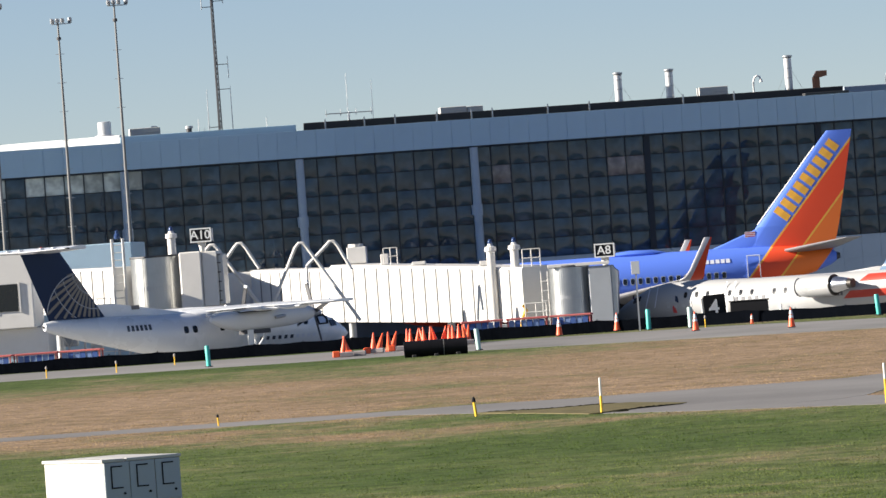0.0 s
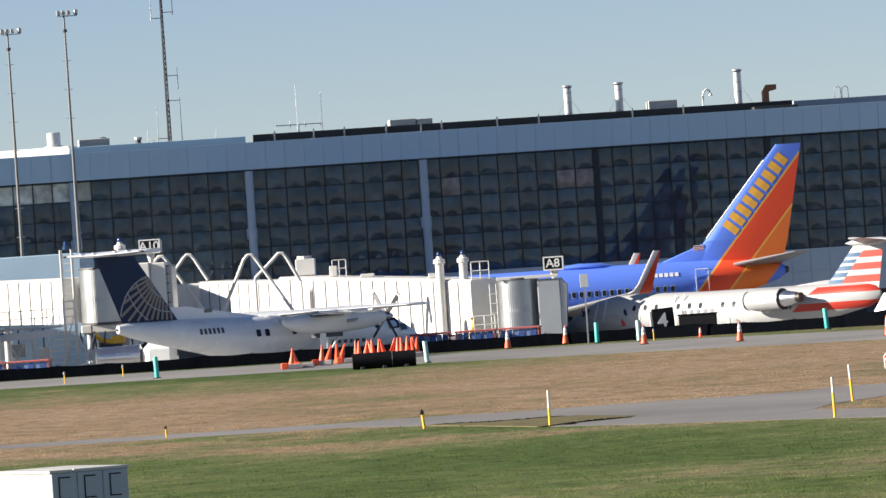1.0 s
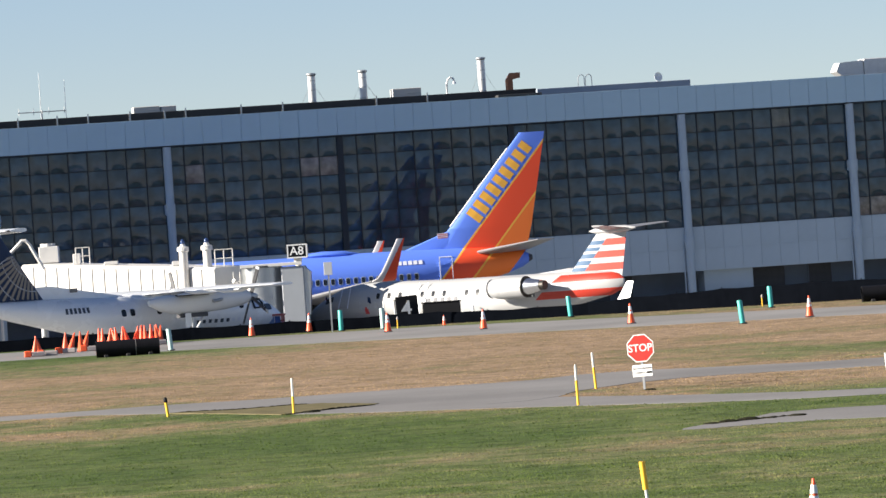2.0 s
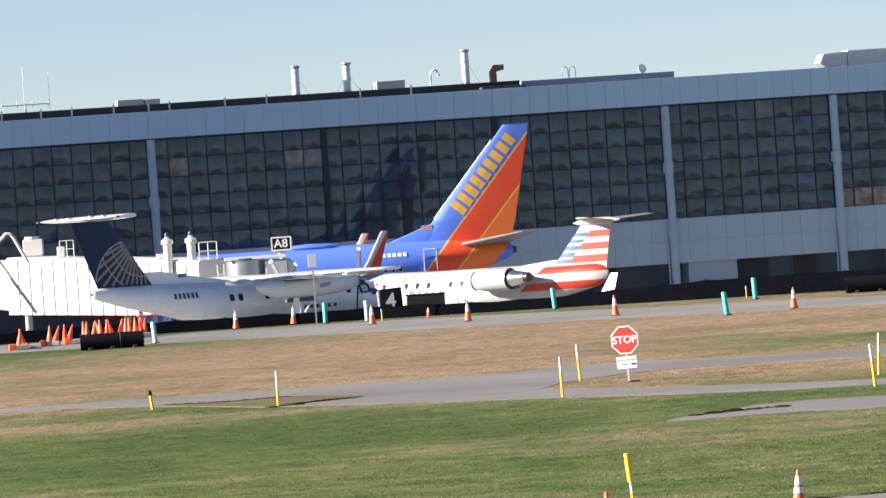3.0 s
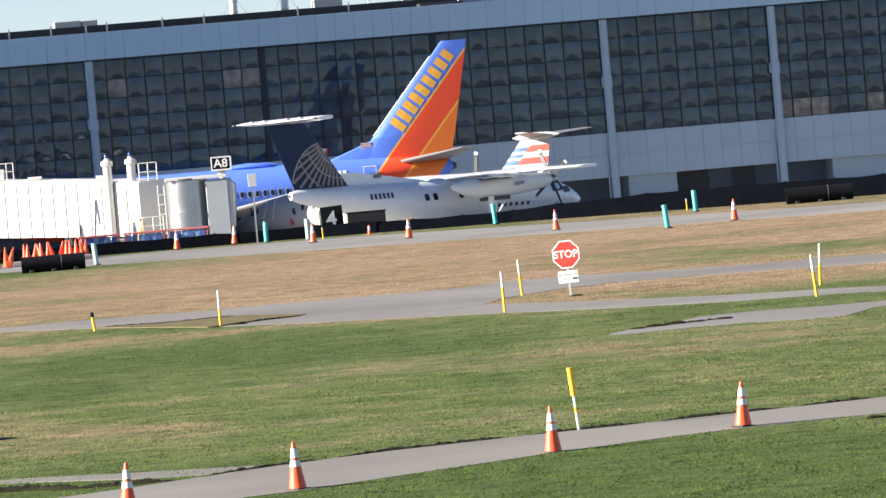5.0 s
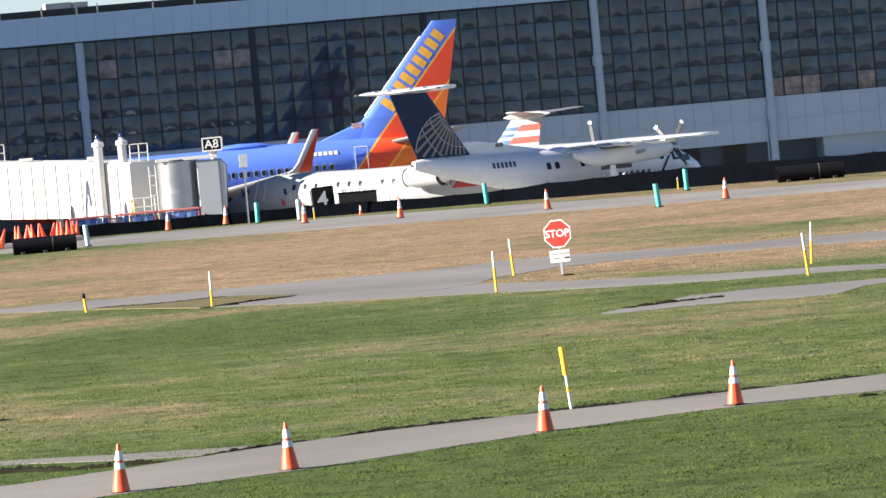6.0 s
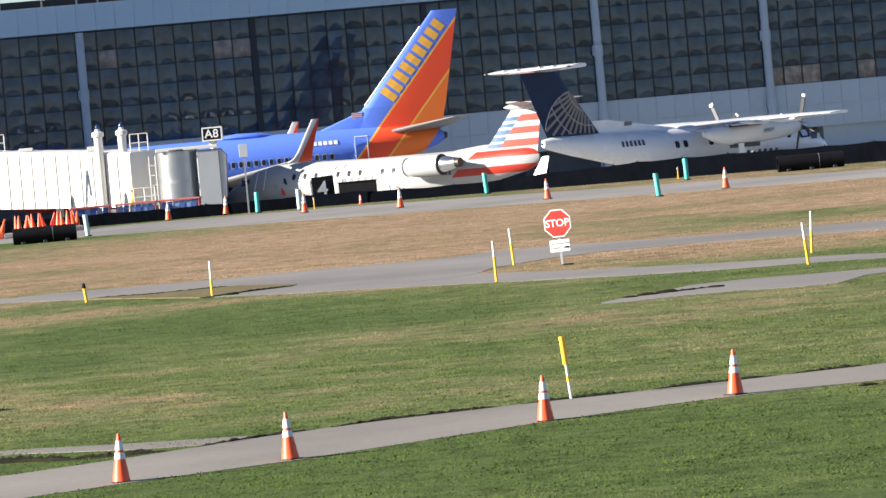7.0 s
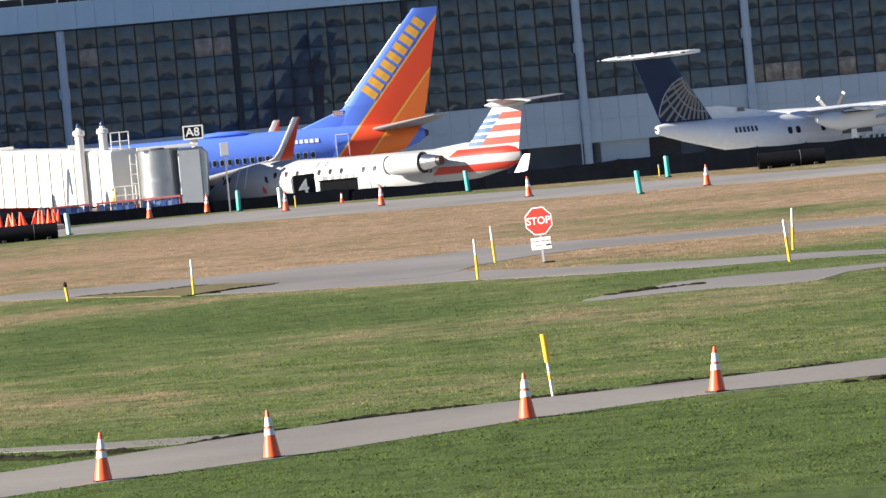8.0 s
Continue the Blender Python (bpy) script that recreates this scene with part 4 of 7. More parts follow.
def build_dash():
    c = thing("turboprop_airliner", "white twin turboprop airliner with a navy T-tail, taxiing", "aircraft")
    st = [(20.7, 1.65, 0.05, 0.05), (20.4, 1.7, 0.35, 0.32), (19.7, 1.85, 0.7, 0.66), (18.7, 2.02, 1.02, 0.98), (17.6, 2.18, 1.25, 1.22), (16.2, 2.22, 1.34, 1.33), (12, 2.2, 1.345, 1.33), (8.5, 2.22, 1.345, 1.3),
          (6.2, 2.5, 1.22, 1.08), (4, 2.8, 0.98, 0.85), (2, 3.05, 0.66, 0.6), (0.6, 3.25, 0.38, 0.4), (0.05, 3.3, 0.2, 0.24), (0, 3.3, 0.05, 0.05)]
    part("fuselage", body(st), PLANE_WHITE, c, smooth=True)
    # fin, rudder and dorsal fillet
    UPY = (0, 1, 0)
    part("fin", wing(bmesh.new(), [((4.15, 0, 3.3), 3.75, 0.34, UPY), ((1.4, 0, 7.25), 2.6, 0.3, UPY)]), NAVY, c, "navy fin with a pale globe emblem", smooth=True)
    part("dorsal_fillet", wing(bmesh.new(), [((10.4, 0, 3.42), 6.4, 0.16, UPY), ((4.7, 0, 4.38), 1.1, 0.14, UPY)]), PLANE_WHITE, c, smooth=True)
    # globe emblem: pale arcs and grey-gold bars on each face of the fin
    def fin_y(x, z):
        u = (z - 3.3) / 3.95
        le, ch, th = 4.15 - 2.75 * u, 3.75 - 1.15 * u, 0.34 - 0.04 * u
        f = (le - x) / ch
        if not 0.015 < f < 0.99 or not 0.02 < u < 1:
            return None
        for (a, va), (b, vb) in zip(FOIL[:5], FOIL[1:6]):
            if a <= f <= b:
                return th * (va + (vb - va) * (f - a) / (b - a)) + 0.012
    for side in (-1, 1):
        def strip(pts, w, name, mat):
            bm = bmesh.new()
            for (x0, z0), (x1, z1) in zip(pts, pts[1:]):
                d = Vector((x1 - x0, z1 - z0)).normalized() * w / 2
                quad = []
                for x, z in ((x0 - d.y, z0 + d.x), (x0 + d.y, z0 - d.x), (x1 + d.y, z1 - d.x), (x1 - d.y, z1 + d.x)):
                    y = fin_y(x, z)
                    if y is None or ((x - 2.35) / 2.2) ** 2 + ((z - 3.2) / 2.85) ** 2 > 1.0:
                        quad = None
                        break
                    quad.append((x, side * y, z))
                if quad:
                    bm.faces.new([bm.verts.new(q) for q in quad])
            bmesh.ops.remove_doubles(bm, verts=bm.verts, dist=0.03)
            part(name, bm, mat, c)
        for k in range(13):
            a = radians(186 + k * 7.4)
            strip([(2.1 + 1.3 + r * math.cos(a), 6.3 + r * math.sin(a) * 1.15) for r in np.linspace(0.4, 4.2, 60)], 0.16, "emblem_ray", EMBLEM_GOLD)
        for r in (0.75, 1.4, 2.1, 2.8):
            strip([(3.4 + r * math.cos(a), 6.3 + r * 1.15 * math.sin(a)) for a in np.linspace(radians(170), radians(300), 60)], 0.045, "emblem_line", PALE_LINE)
        edge = [(2.35 + 2.16 * math.cos(a), 3.2 + 2.8 * math.sin(a)) for a in np.linspace(0.05, math.pi - 0.05, 70)]
        strip([((x - 2.35) * 0.985 + 2.35, (z - 3.2) * 0.985 + 3.2) for x, z in edge], 0.06, "emblem_line", PALE_LINE)
    # tailplane, with elevator horns
    UPZ = (0, 0, 1)
    part("tailplane", wing(bmesh.new(), [((0.6, -4.4, 7.42), 1.2, 0.26, UPZ), ((1.05, -0.5, 7.38), 1.8, 0.38, UPZ), ((1.05, 0.5, 7.38), 1.8, 0.38, UPZ), ((0.6, 4.4, 7.42), 1.2, 0.26, UPZ)]), PLANE_WHITE, c, smooth=True)
    for s in (-1, 1):
        part("elevator_horn", boxed(-0.75, -0.55, s * 4.34 - 0.12, s * 4.34 + 0.12, 7.36, 7.46, bevel=0.02), DARK_STEEL, c)
        for y in (1.2, 2.6):
            part("hinge_fairing", boxed(-0.62, -0.3, s * y - 0.05, s * y + 0.05, 7.42, 7.56, bevel=0.02), PLANE_WHITE, c)
    part("beacon", lathe(bmesh.new(), [(7.5, 0.06), (7.58, 0.06), (7.62, 0.02)], 10), FLAG_RED, c, "red tail beacon", m=pose(0.2, 0, 0))
    # high wing
    part("wing", wing(bmesh.new(), [((12.35, -12.95, 3.66), 1.35, 0.2, UPZ), ((12.75, -4.5, 3.6), 2.55, 0.42, UPZ), ((12.8, 0, 3.52), 2.6, 0.46, UPZ), ((12.75, 4.5, 3.6), 2.55, 0.42, UPZ), ((12.35, 12.95, 3.66), 1.35, 0.2, UPZ)]), PLANE_WHITE, c, smooth=True)
    part("wing_fairing", body([(14.4, 3.1, 0.05, 0.05), (13.6, 3.2, 0.7, 0.35), (12, 3.25, 0.95, 0.48), (9.6, 3.2, 0.8, 0.4), (7.6, 3.05, 0.05, 0.05)], 18), PLANE_WHITE, c, smooth=True)
    for s in (-1, 1):
        for y in (6.6, 9.6):
            part("flap_fairing", body([(11.6, 3.55, 0.03, 0.03, s * y), (11.1, 3.5, 0.14, 0.16, s * y), (9.9, 3.48, 0.12, 0.13, s * y), (9.1, 3.56, 0.02, 0.02, s * y)], 10), NACELLE, c, smooth=True)
        yn = s * 3.94
        n = part("engine_nacelle", body([(15.3, 3.03, 0.3, 0.32, yn), (14.8, 3.03, 0.44, 0.5, yn), (13.6, 2.98, 0.5, 0.62, yn), (11.5, 2.88, 0.52, 0.66, yn), (10.2, 2.83, 0.48, 0.58, yn), (9.1, 2.95, 0.4, 0.46, yn), (8.35, 3.02, 0.14, 0.16, yn)], 18), NACELLE, c, smooth=True)
        part("gear_bay", boxed(10.4, 12.2, yn - 0.3, yn + 0.3, 2.05, 2.3), DARK_STEEL, n)
        part("gear_leg", tubed((11.2, yn, 0.4), (11.3, yn, 2.3), 0.1), WHITE, n)
        part("gear_door", boxed(10.6, 11.0, yn + s * 0.33 - 0.02, yn + s * 0.33 + 0.02, 1.35, 2.3), WHITE, n)
        part("drag_strut", tubed((11.2, yn, 0.9), (12.2, yn, 2.2), 0.06), WHITE, n)
        for d in (-0.26, 0.26):
            part("wheel", tubed((11.2, yn + d - 0.12, 0.4), (11.2, yn + d + 0.12, 0.4), 0.4, seg=18), RUBBER, n)
        part("exhaust", bent(bmesh.new(), [(13.2, yn + s * 0.4, 2.98), (12.8, yn + s * 0.6, 2.93), (12.4, yn + s * 0.6, 2.9)], 0.1, 10), GREY_METAL, n)
        p = new("propeller")
        p.parent = c
        p.location = (15.45, yn, 3.03)
        PROPS.append((p, s))
        part("spinner", body([(0.55, 0, 0.02, 0.02), (0.35, 0, 0.16, 0.16), (0, 0, 0.27, 0.27), (-0.15, 0, 0.28, 0.28)], 14), GREY_METAL, p, smooth=True)
        for k in range(4):
            part("blade", box(boxed(-0.04, 0.04, -0.12, 0.12, 0.25, 1.7, bevel=0.015), -0.041, 0.041, -0.11, 0.11, 1.71, 1.95, bevel=0.01), DARK_STEEL, p, m=pose(0, 0, 0, 0, 0, 0) @ Matrix.Rotation(radians(90 * k), 4, "X") @ pose(0, 0, 0, 0, 0, 25))
            part("blade_tip", boxed(-0.045, 0.045, -0.115, 0.115, 1.8, 1.97), FLUE, p, m=Matrix.Rotation(radians(90 * k), 4, "X") @ pose(0, 0, 0, 0, 0, 25))
    nose = part("nose_leg", tubed((18.2, 0, 0.3), (18.2, 0, 1.4), 0.08), WHITE, c)
    for d in (-0.17, 0.17):
        part("nose_wheel", tubed((18.2, d - 0.08, 0.28), (18.2, d + 0.08, 0.28), 0.28), RUBBER, nose)
    win = finish(oval_window(0.16, 0.22), "cabin_window", PANE_DARK, False)
    for x in (17.0, 15.6, 14.7, 13.8, 12.9, 12.0, 11.2, 9.35, 8.75):
        for s in (-1, 1):
            on_skin("cabin_window", win, PANE_DARK, c, st, x, 2.55, s)
    def cockpit_pane(x, z, w, h, s, name, mat, out):
        """A flat cockpit pane that lies on the curved nose."""
        y, tip = side_y(st, x, z, s)
        y2, _ = side_y(st, x + 0.3, z, s)
        turn = math.degrees(math.atan2(y2 - y, 0.3))
        bm = slab(bmesh.new(), [(-w, 0, -h), (w * 0.8, 0, -h * 0.9), (w, 0, 0), (w * 0.6, 0, h), (-w, 0, h)], (0, s, 0), out)
        part(name, bm, mat, c, m=pose(x, y, z, -s * -tip * 0.8 if s > 0 else -tip * 0.8, 0, turn))
    for s in (-1, 1):
        cockpit_pane(18.35, 2.56, 0.5, 0.34, s, "windscreen_frame", SIGN_BLACK, 0.03)
        # bright inner pane paints the glint on the side window
        cockpit_pane(18.3, 2.52, 0.3, 0.2, s, "windscreen_pane", PANE_FRAME_GLINT, 0.05)
        cockpit_pane(19.2, 2.3, 0.34, 0.2, s, "windscreen_pane", PANE_DARK, 0.04)
        part("flap", slab(bmesh.new(), [(9.95, s * 4.6, 3.42), (10.35, s * 4.6, 3.5), (10.75, s * 10.2, 3.6), (10.45, s * 10.2, 3.55)], (0, 0, -1), 0.07), WING_GREY, c, "grey trailing-edge flap")
        part("inner_flap", slab(bmesh.new(), [(9.75, s * 1.2, 3.3), (10.4, s * 1.2, 3.42), (10.4, s * 3.35, 3.46), (9.75, s * 3.35, 3.3)], (0, 0, -1), 0.08), WING_GREY, c, "grey trailing-edge flap")
        # solid black slab stands for the shade between wing and engine
        part("flap_gap", boxed(10.1, 12.2, min(s * 3.4, s * 4.5), max(s * 3.4, s * 4.5), 3.3, 3.4), SIGN_BLACK, c, "black slab as shade in the gap under the wing over the engine")
    part("cheat_line", body([(a, b - 0.02, w_ + 0.008, 0.06) for a, b, w_ in ((16.2, 1.95, 1.3), (12, 1.92, 1.3), (8.5, 1.95, 1.28), (6.3, 2.25, 1.17))], 20), GOLD_GREY, c, "thin gold cheat line", smooth=True)
    marking_bars(c, st, 5.0, 2.86, 6, 0.16, 0.34, 0.12, -1, TEXT_DARK, "registration_bar")
    marking_bars(c, st, 13.9, 1.7, 6, 0.2, 0.22, 0.22, -1, TEXT_DARK, "title_bar")
    marking_bars(c, st, 16.4, 1.7, 4, 0.2, 0.2, 0.2, -1, TEXT_PALE, "title_bar")
    part("flag", boxed(5.9, 6.4, -0.13, 0.13, 3.66, 3.9), GOLD_GREY, c)
    part("tail_light", tubed((0.02, 0, 3.3), (-0.1, 0, 3.3), 0.07), DARK_STEEL, c)
    # the body hangs low under the tall tail; the wing sits a little further forward
    for o in list(c.children):
        kind = o.name.split(".")[0]
        if kind in ("fin", "tailplane", "elevator_horn", "hinge_fairing", "beacon", "emblem_ray", "emblem_line", "flag"):
            continue
        o.location.z -= 0.28
        if kind in ("wing", "flap", "inner_flap", "flap_gap", "wing_fairing", "flap_fairing", "engine_nacelle", "propeller"):
            o.location.x += 0.45
        for q in o.children:
            if q.name.split(".")[0] in ("wheel", "nose_wheel"):
                q.location.z += 0.28
    return c


def build_crj():
    c = thing("regional_jet", "silver-white regional jet with red, white and blue striped tail", "aircraft")
    st = [(27.4, 1.5, 0.05, 0.05), (27.1, 1.53, 0.28, 0.25), (26.3, 1.66, 0.64, 0.58), (25.2, 1.86, 0.96, 0.9), (24.0, 2.05, 1.18, 1.16), (22.6, 2.16, 1.29, 1.29), (21, 2.18, 1.33, 1.33), (15, 2.02, 1.33, 1.33), (9.5, 1.98, 1.33, 1.33),
          (7, 2.06, 1.22, 1.24), (5, 2.2, 1.04, 1.08), (3.2, 2.36, 0.8, 0.9), (2.0, 2.42, 0.55, 0.74), (1.3, 2.46, 0.3, 0.5), (1.0, 2.48, 0.08, 0.2)]
    m, n, l, p, s, base = stripe_material("striped tail paint", 0, 1, 0.4, 8, [(0, (0.37, 0.37, 0.37)), (1.75, (0.42, 0.032, 0.016)), (2.2, (0.37, 0.37, 0.37)), (2.72, (0.42, 0.032, 0.016)), (3.18, (0.37, 0.37, 0.37)), (3.62, (0.42, 0.032, 0.016)), (4.05, (0.37, 0.37, 0.37)),
                                          (4.4, (0.42, 0.032, 0.016)), (4.8, (0.37, 0.37, 0.37)), (5.15, (0.42, 0.032, 0.016)), (5.55, (0.37, 0.37, 0.37))])
    r2 = ramp_node(n, [(0, (0.37, 0.37, 0.37)), (3.62 / 8, (0.018, 0.075, 0.165)), (3.86 / 8, (0.37, 0.37, 0.37)), (4.0 / 8, (0.018, 0.075, 0.165)), (4.26 / 8, (0.37, 0.37, 0.37)), (4.4 / 8, (0.018, 0.075, 0.165)), (4.68 / 8, (0.37, 0.37, 0.37)),
                       (4.82 / 8, (0.018, 0.075, 0.165)), (5.06 / 8, (0.37, 0.37, 0.37)), (5.2 / 8, (0.018, 0.075, 0.165)), (5.45 / 8, (0.37, 0.37, 0.37))], "CONSTANT")
    l.new(math_node(n, l, "DIVIDE", math_node(n, l, "ADD", s.outputs[2], 0.4), 8), r2.inputs[0])
    fore = math_node(n, l, "GREATER_THAN", math_node(n, l, "ADD", s.outputs[0], math_node(n, l, "MULTIPLY", s.outputs[2], 0.95)), 6.97)
    up = math_node(n, l, "GREATER_THAN", s.outputs[2], 3.2)
    l.new(mix_node(n, l, math_node(n, l, "MULTIPLY", fore, up), base, r2.outputs[0]), p.inputs["Base Color"])
    TAIL = m
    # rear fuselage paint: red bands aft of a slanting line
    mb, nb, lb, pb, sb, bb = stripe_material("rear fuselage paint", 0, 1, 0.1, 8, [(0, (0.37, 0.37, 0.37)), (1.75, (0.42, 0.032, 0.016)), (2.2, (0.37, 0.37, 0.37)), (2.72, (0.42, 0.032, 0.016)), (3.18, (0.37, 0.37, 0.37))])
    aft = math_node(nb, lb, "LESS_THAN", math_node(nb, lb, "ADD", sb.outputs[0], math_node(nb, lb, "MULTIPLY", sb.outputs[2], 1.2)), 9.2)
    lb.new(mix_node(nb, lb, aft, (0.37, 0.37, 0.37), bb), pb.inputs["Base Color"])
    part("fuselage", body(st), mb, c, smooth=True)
    UPY, UPZ = (0, 1, 0), (0, 0, 1)
    part("fin", wing(bmesh.new(), [((6.0, 0, 2.4), 4.8, 0.42, UPY), ((2.9, 0, 5.5), 2.35, 0.3, UPY)]), TAIL, c, "striped fin", smooth=True)
    part("dorsal_fillet", wing(bmesh.new(), [((8.6, 0, 3.25), 3.6, 0.3, UPY), ((5.3, 0, 3.5), 0.9, 0.2, UPY)]), SILVER, c, smooth=True)
    part("tail_bullet", body([(3.5, 5.68, 0.03, 0.03), (3.0, 5.68, 0.22, 0.17), (1.8, 5.7, 0.36, 0.26), (0.6, 5.71, 0.28, 0.22), (-0.2, 5.73, 0.04, 0.05)], 16), SILVER, c, smooth=True)
    part("tailplane", wing(bmesh.new(), [((0.65, -3.3, 5.95), 1.0, 0.12, UPZ), ((2.35, -0.2, 5.75), 2.1, 0.24, UPZ), ((2.35, 0.2, 5.75), 2.1, 0.24, UPZ), ((0.65, 3.3, 5.95), 1.0, 0.12, UPZ)]), TAIL_GREY, c, smooth=True)
    part("wing", wing(bmesh.new(), [((10.2, -10.3, 0.95), 1.25, 0.16, UPZ), ((12.9, -4, 0.9), 2.6, 0.36, UPZ), ((15.6, -1, 1.0), 4.9, 0.6, UPZ), ((15.6, 1, 1.0), 4.9, 0.6, UPZ), ((12.9, 4, 0.9), 2.6, 0.36, UPZ), ((10.2, 10.3, 0.95), 1.25, 0.16, UPZ)]), WING_GREY, c, smooth=True)
    for s in (-1, 1):
        part("winglet", wing(bmesh.new(), [((10.15, s * 10.3, 0.92), 1.2, 0.1, UPY), ((9.25, s * 10.62, 2.4), 0.55, 0.06, UPY)]), PLANE_WHITE, c, smooth=True)
        yn = s * 2.12
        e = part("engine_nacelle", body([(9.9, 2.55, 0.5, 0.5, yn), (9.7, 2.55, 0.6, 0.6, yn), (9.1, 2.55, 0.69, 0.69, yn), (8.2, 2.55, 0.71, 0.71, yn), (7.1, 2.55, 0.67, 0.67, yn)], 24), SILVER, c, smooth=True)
        part("core_cowl", body([(7.3, 2.55, 0.55, 0.55, yn), (6.8, 2.56, 0.5, 0.5, yn), (5.9, 2.58, 0.33, 0.33, yn)], 20), BARE, e, "bare metal core cowl", smooth=True)
        part("fan_duct", tubed((7.12, yn, 2.55), (7.06, yn, 2.55), 0.672, 0.66, 24), EXHAUST, e, smooth=True)
        part("exhaust_cone", body([(5.95, 2.58, 0.31, 0.31, yn), (5.6, 2.58, 0.29, 0.29, yn)], 16), EXHAUST, e, smooth=True)
        part("intake_lip", tubed((10.04, yn, 2.55), (9.88, yn, 2.55), 0.54, 0.6, 24), SILVER, e, smooth=True)
        part("pylon", boxed(7.2, 9.3, min(s * 0.8, s * 1.6), max(s * 0.8, s * 1.6), 2.45, 2.67, bevel=0.05), SILVER, e)
        part("gear_leg", tubed((12, s * 1.6, 0.4), (12, s * 1.6, 1.6), 0.09), WHITE, c)
        for d in (-0.2, 0.2):
            part("wheel", tubed((12, s * 1.6 + d - 0.1, 0.38), (12, s * 1.6 + d + 0.1, 0.38), 0.38), RUBBER, c)
    nl = part("nose_leg", tubed((23.3, 0, 0.25), (23.3, 0, 1.3), 0.07), WHITE, c)
    for d in (-0.16, 0.16):
        part("nose_wheel", tubed((23.3, d - 0.07, 0.24), (23.3, d + 0.07, 0.24), 0.24), RUBBER, nl)
    win = finish(oval_window(0.13, 0.19), "cabin_window", PANE_DARK)
    for i in range(12):
        x = 20.1 - i * 0.92
        if i in (3, 7):
            continue
        for s in (-1, 1):
            on_skin("cabin_window", win, PANE_DARK, c, st, x, 2.6 - (20.1 - x) * 0.022, s)
    door = finish(slab(bmesh.new(), [(-0.03, 0, -0.7), (0.03, 0, -0.7), (0.03, 0, 0.7), (-0.03, 0, 0.7)], (0, 1, 0), 0.025), "door_seam", TEXT_PALE)
    for x in (16.1, 16.8, 9.6, 22.6, 23.4):
        on_skin("door_seam", door, TEXT_PALE, c, st, x, 2.6, 1)
    ws = finish(boxed(-0.4, 0.4, -0.03, 0.04, -0.17, 0.2, bevel=0.02), "windscreen_pane", PANE_DARK)
    for s in (-1, 1):
        y, tip = side_y(st, 24.5, 2.5, s)
        part("windscreen_pane", ws, PANE_DARK, c, m=pose(24.5, y * 1.0, 2.5, s * 26, 10, -s * 14))
        part("windscreen_pane", ws, PANE_DARK, c, m=pose(25.2, s * 0.5, 2.46, 0, 30, -s * 40))
    marking_bars(c, st, 13.6, 2.1, 5, 0.26, 0.3, 0.3, 1, TEXT_GREY, "title_bar")
    marking_bars(c, st, 19.7, 2.05, 4, 0.22, 0.4, 0.4, 1, GREY_METAL, "title_bar")
    marking_bars(c, st, 7.3, 2.0, 6, 0.19, 0.28, 0.08, 1, TEXT_DARK, "registration_bar")
    eb = finish(slab(bmesh.new(), [(-0.14, 0, -0.24), (0.16, 0, -0.24), (0.16, 0, 0.05), (0.04, 0, 0.26), (-0.1, 0, 0.1)], (0, 1, 0), 0.025), "emblem", FLAG_RED)
    on_skin("emblem", eb, FLAG_RED, c, st, 21.1, 1.75, 1, "small red emblem")
    eb2 = finish(slab(bmesh.new(), [(-0.16, 0, -0.2), (0.14, 0, -0.14), (0.16, 0, 0.26), (-0.04, 0, 0.2)], (0, 1, 0), 0.025), "emblem", NAVY)
    on_skin("emblem", eb2, NAVY, c, st, 20.8, 2.35, 1, "small blue emblem")
    fl = finish(boxed(-0.22, 0.22, 0, 0.03, -0.14, 0.14), "flag", FLAG_RED)
    on_skin("flag", fl, FLAG_RED, c, st, 9.4, 1.98, 1)
    return c


